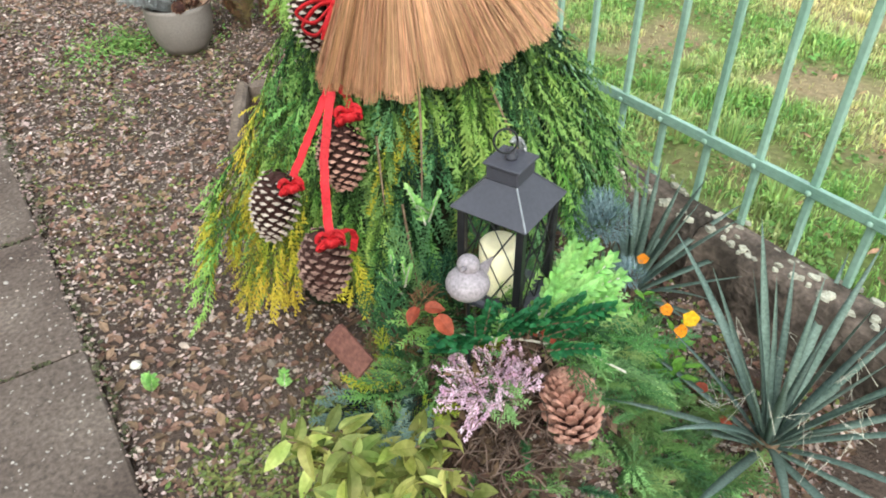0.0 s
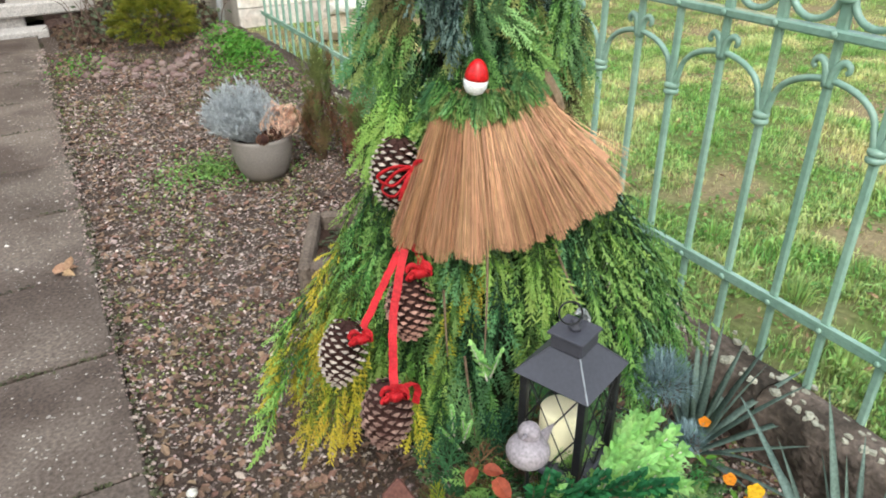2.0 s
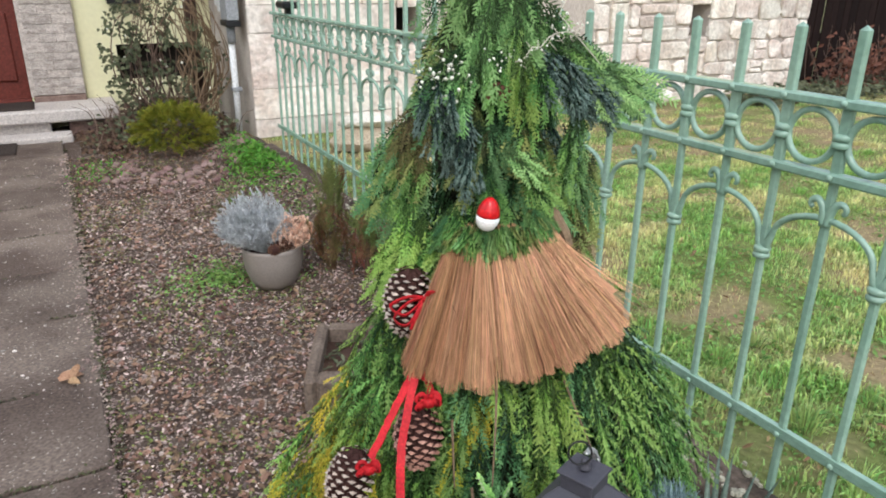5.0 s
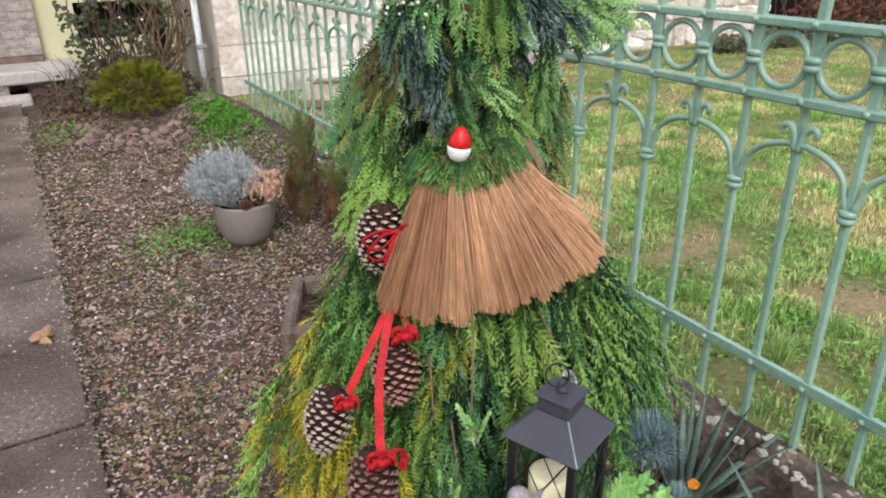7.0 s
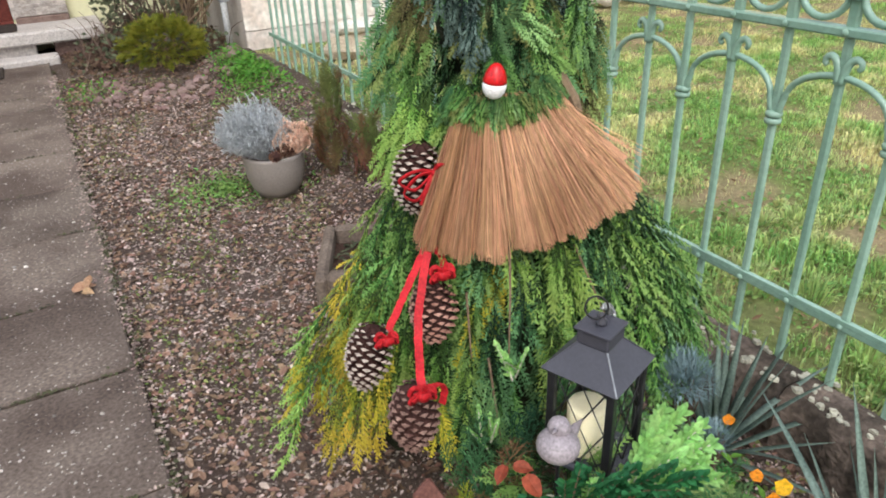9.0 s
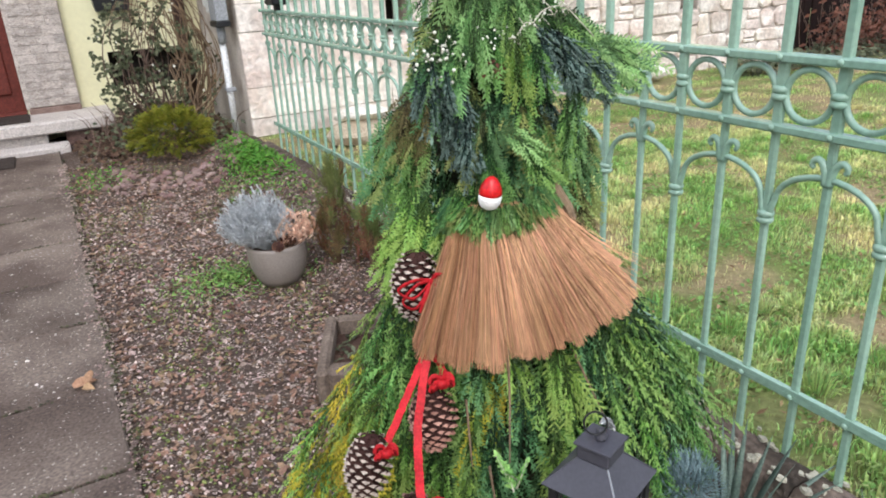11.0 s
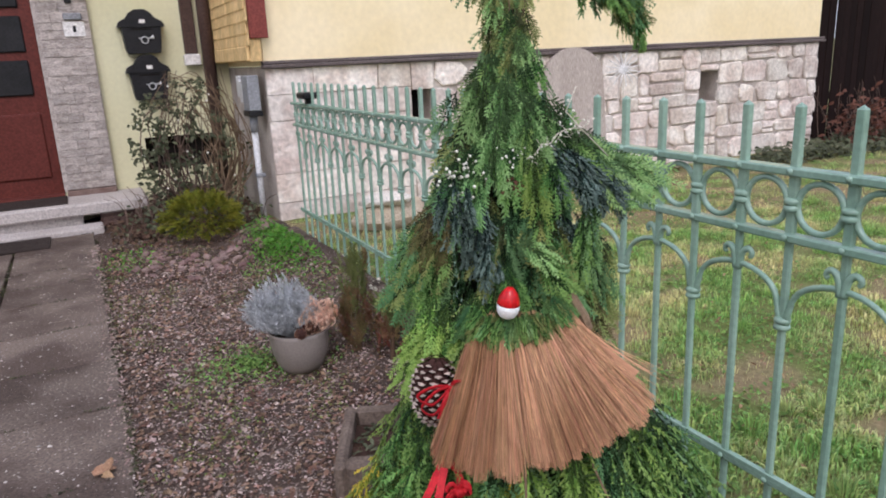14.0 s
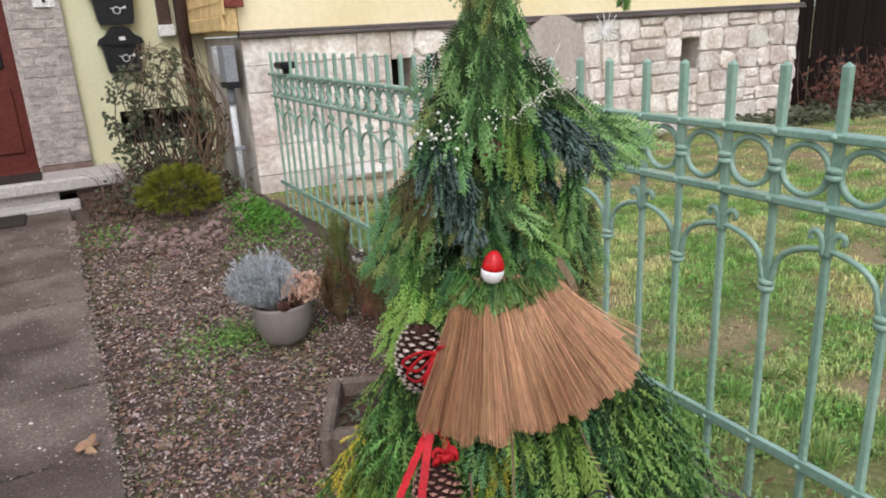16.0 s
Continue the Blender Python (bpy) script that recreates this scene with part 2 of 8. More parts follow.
M["shingle"] = surface("yellow_wood_shingle", (0.62, 0.43, 0.20), (0.72, 0.53, 0.27), 5, 70, 0.8, 0.4, vary=0.12, stretch=(1, 1, 0.3))
M["step"] = surface("grey_step_stone", (0.42, 0.38, 0.36), (0.52, 0.48, 0.46), 3, 90, 0.85, 0.4)
M["mat"] = surface("dark_door_mat", (0.03, 0.022, 0.02), (0.045, 0.034, 0.03), 20, 300, 0.95, 0.9)
M["black"] = surface("black_enamel", (0.012, 0.012, 0.014), (0.02, 0.02, 0.022), 10, 90, 0.38, 0.1)
M["white"] = surface("white_enamel", (0.72, 0.71, 0.70), (0.78, 0.77, 0.76), 10, 90, 0.4, 0.1)
M["grey_metal"] = surface("grey_cable_box", (0.22, 0.23, 0.25), (0.28, 0.29, 0.31), 6, 90, 0.5, 0.1)
M["zinc"] = surface("pale_pipe", (0.55, 0.56, 0.57), (0.63, 0.64, 0.66), 8, 90, 0.45, 0.1)
M["dark_wood"] = surface("dark_fence_wood", (0.009, 0.005, 0.0045), (0.015, 0.008, 0.007), 4, 90, 0.9, 0.5, vary=0.25, spec=0.12, stretch=(1, 1, 0.15))
M["grey_wood"] = surface("weathered_wood", (0.38, 0.325, 0.285), (0.48, 0.42, 0.375), 3, 60, 0.9, 0.5, stretch=(3, 3, 0.3))
M["bark"] = surface("bark", (0.09, 0.055, 0.035), (0.14, 0.09, 0.06), 25, 140, 0.95, 0.8, 0.004)
M["twig"] = surface("thin_twig", (0.17, 0.115, 0.075), (0.24, 0.17, 0.11), 20, 140, 0.9, 0.4)
M["dark_twig"] = surface("dark_twig", (0.10, 0.065, 0.05), (0.15, 0.105, 0.085), 20, 140, 0.9, 0.4, island=0.3)
M["black_hole"] = surface("dark_interior", (0.012, 0.010, 0.010), (0.02, 0.017, 0.016), 5, 50, 0.95, 0)
L = dict(rough=0.6, bump=0.2, depth=0.001, spec=0.22)
M["thuja"] = surface("green_thuja", (0.060, 0.180, 0.046), (0.115, 0.285, 0.075), 14, 200, vary=0.42, hue=0.03, through_light=0.28, **L)
M["thuja_dark"] = surface("dark_thuja", (0.020, 0.068, 0.026), (0.050, 0.130, 0.050), 14, 200, vary=0.4, hue=0.03, through_light=0.22, **L)
M["thuja_gold"] = surface("golden_thuja", (0.21, 0.33, 0.035), (0.46, 0.46, 0.05), 16, 200, vary=0.45, hue=0.035, through_light=0.3, **L)
M["thuja_brown"] = surface("browned_thuja", (0.11, 0.095, 0.036), (0.21, 0.125, 0.062), 16, 200, vary=0.3, hue=0.02, through_light=0.2, **L)
M["juniper"] = surface("blue_juniper", (0.028, 0.062, 0.056), (0.068, 0.120, 0.110), 18, 200, vary=0.35, hue=0.02, through_light=0.2, **L)
M["fir"] = surface("fir_green", (0.060, 0.145, 0.052), (0.130, 0.260, 0.100), 16, 200, vary=0.35, hue=0.03, through_light=0.25, **L)
M["moss"] = surface("moss_green", (0.110, 0.215, 0.066), (0.205, 0.325, 0.115), 16, 200, vary=0.35, hue=0.03, through_light=0.25, island=0.0, **L)
M["thuja_rust"] = surface("rust_brown_thuja", (0.17, 0.070, 0.040), (0.28, 0.125, 0.075), 16, 200, vary=0.3, hue=0.02, through_light=0.2, **L)
M["thuja_olive"] = surface("olive_thuja", (0.115, 0.145, 0.042), (0.195, 0.225, 0.075), 16, 200, vary=0.3, hue=0.02, through_light=0.2, **L)
M["joint_moss"] = surface("dark_moss", (0.035, 0.038, 0.018), (0.075, 0.075, 0.035), 16, 200, island=0.4, **L)
M["dark_litter"] = surface("dark_leaf_litter", (0.050, 0.030, 0.021), (0.105, 0.066, 0.045), 12, 120, 0.95, 0.3, 0.002, island=0.5, hue=0.02)
M["lawn_weed"] = surface("lawn_weed_leaf", (0.125, 0.250, 0.055), (0.24, 0.38, 0.11), 9, 200, island=0.4, hue=0.025, through_light=0.25, **L)
M["dull_weed"] = surface("dull_weed_leaf", (0.115, 0.150, 0.040), (0.20, 0.225, 0.075), 9, 200, island=0.45, hue=0.03, through_light=0.2, **L)
M["pale_chip"] = surface("pale_chip", (0.30, 0.215, 0.19), (0.48, 0.39, 0.355), 12, 120, 0.9, 0.3, 0.002, island=0.45, hue=0.02)
# near black: the depth shade between branches, given as a colour
M["inner"] = surface("inner_shade", (0.010, 0.016, 0.007), (0.026, 0.027, 0.013), 30, 150, 0.95, 0.9, 0.01)
M["straw"] = surface("broom_straw", (0.375, 0.192, 0.100), (0.61, 0.348, 0.200), 9, 120, 0.7, 0.2, 0.001, island=0.45, hue=0.016, amp=0.15, stretch=(1, 1, 0.2), through_light=0.1)
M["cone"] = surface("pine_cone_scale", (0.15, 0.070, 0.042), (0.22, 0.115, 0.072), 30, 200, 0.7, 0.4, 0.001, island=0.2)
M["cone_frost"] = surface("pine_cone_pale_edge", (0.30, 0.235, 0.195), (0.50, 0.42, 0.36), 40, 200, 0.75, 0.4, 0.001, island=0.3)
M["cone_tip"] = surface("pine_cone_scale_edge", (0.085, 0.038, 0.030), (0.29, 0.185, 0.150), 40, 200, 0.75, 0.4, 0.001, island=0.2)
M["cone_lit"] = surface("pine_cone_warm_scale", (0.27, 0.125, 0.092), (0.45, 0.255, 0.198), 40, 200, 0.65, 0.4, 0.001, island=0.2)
# dark cone wood taken near black, painting the shade between scales
M["cone_gap_shade"] = surface("pine_cone_gap_shade", (0.034, 0.013, 0.011), (0.060, 0.026, 0.021), 30, 200, 0.8, 0.2)
M["ribbon"] = surface("red_ribbon", (0.34, 0.010, 0.016), (0.52, 0.018, 0.026), 40, 300, 0.6, 0.4, 0.0006)
M["nose_red"] = surface("red_lacquer", (0.52, 0.006, 0.010), (0.60, 0.010, 0.014), 8, 200, 0.28, 0.0, coat=0.4)
M["nose_white"] = surface("white_flock", (0.80, 0.79, 0.79), (0.86, 0.85, 0.85), 60, 500, 0.8, 0.5, 0.001)
M["lantern"] = surface("anthracite_metal", (0.048, 0.047, 0.060), (0.068, 0.066, 0.084), 9, 220, 0.5, 0.15, 0.0006, amp=0.10, spec=0.4)
M["candle"] = surface("cream_wax", (0.80, 0.69, 0.47), (0.84, 0.74, 0.53), 12, 100, 0.5, 0.05, amp=0.05)
M["glass"] = clear("lantern_glass")
M["bird"] = surface("speckled_pink_grey_stoneware", (0.25, 0.215, 0.235), (0.33, 0.285, 0.305), 16, 260, 0.35, 0.2, 0.0008, spots=(0.36, 0.31, 0.33), spot_scale=240, spot_size=0.08)
M["silver_chain"] = surface("chain_steel", (0.45, 0.45, 0.46), (0.55, 0.55, 0.56), 30, 200, 0.35, 0.0, metal=0.9)
M["pot"] = surface("beige_grey_ceramic", (0.225, 0.195, 0.178), (0.275, 0.24, 0.22), 8, 150, 0.5, 0.1, amp=0.10)
M["trough"] = surface("rough_stone_trough", (0.110, 0.080, 0.064), (0.185, 0.142, 0.116), 8, 90, 0.95, 0.8, 0.006)
M["silver_leaf"] = surface("silver_leaf", (0.46, 0.48, 0.50), (0.72, 0.74, 0.77), 30, 200, island=0.25, through_light=0.15, **L)
M["heath_pink"] = surface("pink_heather", (0.86, 0.60, 0.48), (0.93, 0.76, 0.63), 30, 200, island=0.25, through_light=0.2, **L)
M["heath_lilac"] = surface("lilac_heather", (0.70, 0.44, 0.60), (0.88, 0.70, 0.80), 30, 200, island=0.22, through_light=0.2, **L)
M["brown_leaf"] = surface("dark_red_brown_leaf", (0.105, 0.040, 0.028), (0.17, 0.075, 0.05), 30, 200, island=0.3, through_light=0.2, **L)
M["gold_shrub"] = surface("gold_green_shrub", (0.10, 0.125, 0.012), (0.24, 0.245, 0.026), 12, 200, vary=0.3, hue=0.02, through_light=0.25, **L)
M["ivy"] = surface("ivy_leaf", (0.050, 0.062, 0.030), (0.13, 0.14, 0.085), 14, 200, island=0.4, hue=0.02, through_light=0.2, **L)
M["weed"] = surface("weed_leaf", (0.085, 0.23, 0.028), (0.14, 0.32, 0.05), 14, 200, island=0.3, hue=0.02, through_light=0.25, **L)
M["grass"] = surface("grass_blade", (0.315, 0.505, 0.150), (0.69, 0.65, 0.325), 3.1, 40, island=0.42, hue=0.030, through_light=0.35, contrast=1.7, **L)
M["yucca"] = surface("yucca_leaf", (0.13, 0.185, 0.155), (0.20, 0.265, 0.225), 12, 200, vary=0.22, hue=0.012, through_light=0.12, rough=0.5, bump=0.2, depth=0.001)
M["lime_leaf"] = surface("yellow_green_leaf", (0.17, 0.225, 0.042), (0.46, 0.47, 0.16), 24, 160, vary=0.55, hue=0.03, amp=0.15, through_light=0.3, **L)
M["light_leaf"] = surface("light_green_leaf", (0.24, 0.48, 0.12), (0.38, 0.62, 0.22), 26, 160, vary=0.18, hue=0.012, through_light=0.3, **L)
M["deep_leaf"] = surface("deep_green_leaf", (0.022, 0.115, 0.040), (0.045, 0.19, 0.065), 26, 160, vary=0.25, hue=0.012, through_light=0.2, **L)
M["red_leaf"] = surface("rust_red_leaf", (0.27, 0.052, 0.026), (0.36, 0.085, 0.045), 30, 160, vary=0.2, through_light=0.2, **L)
M["dry_leaf"] = surface("dry_leaf", (0.30, 0.175, 0.10), (0.42, 0.27, 0.16), 26, 160, island=0.4, hue=0.02, through_light=0.15, **L)
M["flower"] = surface("yellow_petal", (0.85, 0.46, 0.012), (0.90, 0.56, 0.03), 40, 200, vary=0.08, through_light=0.3, **L)
M["flower_orange"] = surface("orange_petal", (0.78, 0.25, 0.012), (0.85, 0.33, 0.02), 40, 200, vary=0.08, through_light=0.3, **L)
M["berry"] = surface("white_berry", (0.70, 0.69, 0.60), (0.78, 0.77, 0.70), 40, 200, island=0.15, rough=0.5, bump=0.1, depth=0.001)
M["pale_twig"] = surface("pale_wire_twig", (0.50, 0.47, 0.38), (0.60, 0.57, 0.48), 40, 200, 0.7, 0.2)
M["pebble"] = surface("gravel_stone", (0.175, 0.120, 0.102), (0.34, 0.270, 0.242), 9, 120, 0.9, 0.4, 0.002, island=0.65, hue=0.03)
M["grit"] = surface("pale_grit", (0.24, 0.20, 0.18), (0.42, 0.38, 0.35), 9, 120, 0.9, 0.4, 0.002, island=0.6, hue=0.02)
M["litter"] = surface("leaf_litter", (0.125, 0.072, 0.050), (0.25, 0.16, 0.115), 9, 120, 0.95, 0.3, 0.002, island=0.5, hue=0.02)
M["rock"] = surface("pink_grey_rock", (0.165, 0.100, 0.090), (0.27, 0.195, 0.18), 8, 90, 0.9, 0.6, 0.006, vary=0.2, hue=0.015)
M["white_rock"] = surface("pale_boulder", (0.62, 0.58, 0.52), (0.70, 0.66, 0.61), 8, 90, 0.9, 0.6, 0.006)
M["brick"] = surface("red_brown_clay", (0.130, 0.056, 0.044), (0.17, 0.078, 0.062), 14, 160, 0.9, 0.5, 0.003)
M["tan_stone"] = surface("tan_sandstone", (0.42, 0.34, 0.25), (0.54, 0.46, 0.36), 5, 90, 0.9, 0.6, 0.005)
M["juniper_tip"] = surface("blue_juniper_tip", (0.085, 0.145, 0.140), (0.15, 0.225, 0.22), 18, 200, vary=0.35, hue=0.02, through_light=0.2, **L)
M["thuja_dark_tip"] = surface("dark_thuja_tip", (0.070, 0.180, 0.076), (0.125, 0.275, 0.115), 14, 200, vary=0.35, hue=0.025, through_light=0.25, **L)
M["thuja_gold_tip"] = surface("golden_thuja_tip", (0.42, 0.42, 0.035), (0.66, 0.53, 0.06), 16, 200, vary=0.30, hue=0.025, through_light=0.3, **L)
M["thuja_tip"] = surface("green_thuja_tip", (0.190, 0.395, 0.145), (0.31, 0.53, 0.22), 14, 200, vary=0.30, hue=0.025, through_light=0.3, **L)
M["gold_shrub_tip"] = surface("gold_green_shrub_tip", (0.29, 0.275, 0.030), (0.47, 0.42, 0.05), 12, 200, vary=0.3, hue=0.02, through_light=0.25, **L)

C = dict(rough=0.6, bump=0.2, depth=0.001, spec=0.18, vary=0.26, hue=0.018, amp=0.22)
# last colour of each kind: shade inside a branch, painted on its inner twigs
for kind, base, alt, tip, tip_alt, shaded in (("cypress", (0.070, 0.168, 0.038), (0.115, 0.235, 0.056), (0.180, 0.330, 0.090), (0.260, 0.430, 0.130), (0.016, 0.040, 0.012)),
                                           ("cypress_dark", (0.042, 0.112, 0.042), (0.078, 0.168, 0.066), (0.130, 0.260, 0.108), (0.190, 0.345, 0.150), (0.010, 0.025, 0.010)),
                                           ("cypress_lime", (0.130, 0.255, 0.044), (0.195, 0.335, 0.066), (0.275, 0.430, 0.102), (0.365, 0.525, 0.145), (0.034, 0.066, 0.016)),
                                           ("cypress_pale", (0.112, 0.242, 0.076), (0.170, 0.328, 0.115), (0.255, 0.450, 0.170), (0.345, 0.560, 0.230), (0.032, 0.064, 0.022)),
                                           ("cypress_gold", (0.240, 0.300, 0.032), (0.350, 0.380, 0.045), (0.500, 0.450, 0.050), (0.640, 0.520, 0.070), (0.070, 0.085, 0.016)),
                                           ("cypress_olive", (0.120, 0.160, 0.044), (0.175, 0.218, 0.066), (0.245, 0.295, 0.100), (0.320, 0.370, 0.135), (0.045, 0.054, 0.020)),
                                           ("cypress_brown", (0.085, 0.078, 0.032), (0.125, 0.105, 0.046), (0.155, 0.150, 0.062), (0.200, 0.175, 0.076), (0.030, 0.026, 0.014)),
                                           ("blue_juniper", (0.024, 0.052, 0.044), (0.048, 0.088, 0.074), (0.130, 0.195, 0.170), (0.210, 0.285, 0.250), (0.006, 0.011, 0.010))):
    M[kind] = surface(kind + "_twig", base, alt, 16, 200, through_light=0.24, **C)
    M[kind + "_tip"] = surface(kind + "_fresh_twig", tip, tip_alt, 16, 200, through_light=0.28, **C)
    M[kind + "_old"] = surface(kind + "_shade_twig", shaded, tuple(1.7 * c for c in shaded), 16, 200, through_light=0.10, **C)

# ---- ground ----
rng = random.Random(7)
PATH_R, KERB_L, KERB_R, KERB_TOP = 0.175, 1.21, 1.352, 0.185
WALL_Y, WING_Y, CORNER_X = 5.31, 6.60, 1.445


def ground_height(x, y):
    """The lie of the land: bed, raised planting, lawn."""
    if x > 1.3:
        z = 0.165 - 0.145 * smoothstep(1.6, 5.2, y)
        z += 0.012 * noise.noise((x * 2.1, y * 2.1, 0.3))
        far = max(abs(x), abs(y))
        return z if far < 9 else z * max(0.0, 1 - (far - 9) / 5)
    z = 0.010 * noise.noise((x * 3.0, y * 3.0, 1.7)) + 0.006 * noise.noise((x * 11, y * 11, 4.2))
    if x < PATH_R:
        return min(z, 0.0) - 0.012
    z += 0.33 * math.exp(-(((x - 0.68) / 0.155) ** 2 + ((y - 0.63) / 0.135) ** 2) / 1.6)
    z += 0.10 * math.exp(-(((x - 0.80) / 0.22) ** 2 + ((y - 0.95) / 0.25) ** 2))
    z += 0.05 * smoothstep(0.85, 1.15, x) * (1 - smoothstep(3.5, 5.0, y))
    z += 0.155 * smoothstep(0.90, 1.22, x) * smoothstep(2.3, 3.2, y) * (1 - smoothstep(4.7, 5.2, y))
    z += 0.05 * math.exp(-(((x - 0.8) / 0.4) ** 2 + ((y - 5.0) / 0.4) ** 2))
    return z


def axis_steps(lo, hi, step, outer):
    inner = list(np.arange(lo, hi + 1e-6, step))
    return [-outer, -outer * 0.3, -40, -15, -7] + inner + [hi + 4, 25, 60, outer * 0.3, outer] if lo > -7 else inner


xs = axis_steps(-2.0, 10.0, 0.05, 900.0)
ys = axis_steps(-2.0, 8.0, 0.05, 900.0)
xs = sorted(set([round(v, 4) for v in xs] + [1.305]))
g = Geo()
nx = len(xs)
g.v = [(x, y, ground_height(x, y)) for y in ys for x in xs]
for j in range(len(ys) - 1):
    for i in range(nx - 1):
        g.f.append((j * nx + i, j * nx + i + 1, (j + 1) * nx + i + 1, (j + 1) * nx + i))
        g.k.append(1 if (xs[i] + xs[i + 1]) / 2 > 1.3 or abs(xs[i]) > 3 or ys[j] > 8 or ys[j] < -2 else 0)
single("ground", g, [M["soil"], M["turf"]], "brown gravelly garden soil beside a patchy lawn", "ground", kind="structure", smooth=True)


def quick_stone(r, geo, x, y, z, size, k=0):
    """A small uneven stone."""
    a = r.uniform(0, 6.28)
    sx, sy, sz = size * r.uniform(0.7, 1.3), size * r.uniform(0.6, 1.0), size * r.uniform(0.35, 0.7)
    c, s = math.cos(a), math.sin(a)
    vs = []
    for px, py, pz in ((1, 0, 0), (0.3, 0.9, 0.1), (-0.8, 0.6, 0), (-0.9, -0.5, 0.1), (0.2, -1, 0), (0.35, 0.3, 0.95), (-0.35, -0.1, 1.0), (0.1, -0.45, 0.85)):
        px, py, pz = px * sx * r.uniform(0.8, 1.2), py * sy * r.uniform(0.8, 1.2), pz * sz
        vs.append((x + c * px - s * py, y + s * px + c * py, z + pz))
    geo.add(vs, [(0, 1, 5), (1, 2, 6, 5), (2, 3, 6), (3, 4, 7, 6), (4, 0, 5, 7), (5, 6, 7)], k)


# gravel, leaf litter and moss in the bed
g, gl, gm, gc = Geo(), Geo(), Geo(), Geo()
for i in range(24000):
    y = 0.3 + 5.2 * rng.random() ** 1.5
    x = rng.uniform(PATH_R - 0.015, KERB_L)
    if x < PATH_R + 0.02 and rng.random() < 0.7 or y > 4.2 and rng.random() < 0.75:
        continue
    quick_stone(rng, g, x, y, ground_height(max(x, PATH_R), y) - 0.001, rng.uniform(0.0026, 0.0068) * (1 + 0.10 * y) * (1.8 if rng.random() < 0.06 else 1))
for i in range(12000):
    y = 0.3 + 5.0 * rng.random() ** 1.5
    x = rng.uniform(PATH_R, KERB_L)
    s = rng.uniform(0.007, 0.019)
    m = pose(x, y, ground_height(x, y) + 0.003, rng.uniform(-25, 25), rng.uniform(-25, 25), rng.uniform(0, 360))
    gl.leaf(m, s * 1.5, s, 0.4, rng.uniform(-0.3, 0.3), n=2)
for i in range(16000):
    y = 0.35 + 5.0 * rng.random() ** 1.3
    x = rng.uniform(PATH_R, KERB_L)
    dens = noise.noise((x * 3.2, y * 2.2, 8.0)) + 0.25 * smoothstep(0.8, 1.2, x) + 0.16 * (1 - smoothstep(0.25, 0.60, x))
    if dens + 0.35 * noise.noise((x * 11, y * 9, 4.0)) < 0.13:
        continue
    s = rng.uniform(0.004, 0.010)
    gm.leaf(pose(x, y, ground_height(x, y) + rng.uniform(0.002, 0.012), rng.uniform(-40, 40), rng.uniform(-40, 40), rng.uniform(0, 360)), s * 1.3, s, 0.3, 0.2, n=2)
for i in range(8200):
    y = 0.3 + 4.2 * rng.random() ** 1.4
    x = rng.uniform(PATH_R, KERB_L)
    s = rng.uniform(0.0030, 0.0078) * (1 + 0.10 * y)
    gc.leaf(pose(x, y, ground_height(x, y) + 0.005, rng.uniform(-30, 30), rng.uniform(-30, 30), rng.uniform(0, 360)), s * 1.6, s, 0.3, rng.uniform(-0.3, 0.3), n=2)
single("bark_chips", gc, M["pale_chip"], "pale bits of bark and dry leaf on the gravel", "chips", kind="stuff")
single("gravel", g, M["pebble"], "scattered pinkish grey gravel on brown soil", "gravel", kind="stuff")
single("leaf_litter", gl, M["litter"], "brown rotting leaf litter over the gravel", "leaf litter", kind="stuff")
single("ground_moss", gm, M["dull_weed"], "small green weeds and moss patches in the gravel", "weeds", kind="stuff")

# grass in the lawn
g = Geo()
gr = np.random.default_rng(5)


def grass_blades(count, x0, x1, y0, y1, h0, h1):
    for i in range(count):
        x, y = float(gr.uniform(x0, x1)), float(gr.uniform(y0, y1))
        clump = noise.noise((x * 3.1, y * 3.1, 2.0)) + 0.6 * noise.noise((x * 9, y * 9, 5.0))
        if clump < -0.14 and gr.random() < 0.80:
            continue
        h = float(gr.uniform(h0, h1)) * (1 + 1.3 * max(-0.4, clump))
        a, t = float(gr.uniform(0, 6.283)), float(gr.uniform(0.1, 0.9))
        w = h * float(gr.uniform(0.06, 0.12))
        z = ground_height(x, y)
        dx, dy, ex, ey = math.cos(a), math.sin(a), -math.sin(a) * w, math.cos(a) * w
        n = len(g.v)
        g.v += [(x - ex, y - ey, z - 0.004), (x + ex, y + ey, z - 0.004), (x + dx * h * t * 0.35 + ex * 0.7, y + dy * h * t * 0.35 + ey * 0.7, z + h * 0.62),
                (x + dx * h * t * 0.35 - ex * 0.7, y + dy * h * t * 0.35 - ey * 0.7, z + h * 0.62), (x + dx * h * t, y + dy * h * t, z + h * (1.05 - 0.45 * t))]
        g.f += [(n, n + 1, n + 2, n + 3), (n + 3, n + 2, n + 4)]
        g.k += [0, 0]


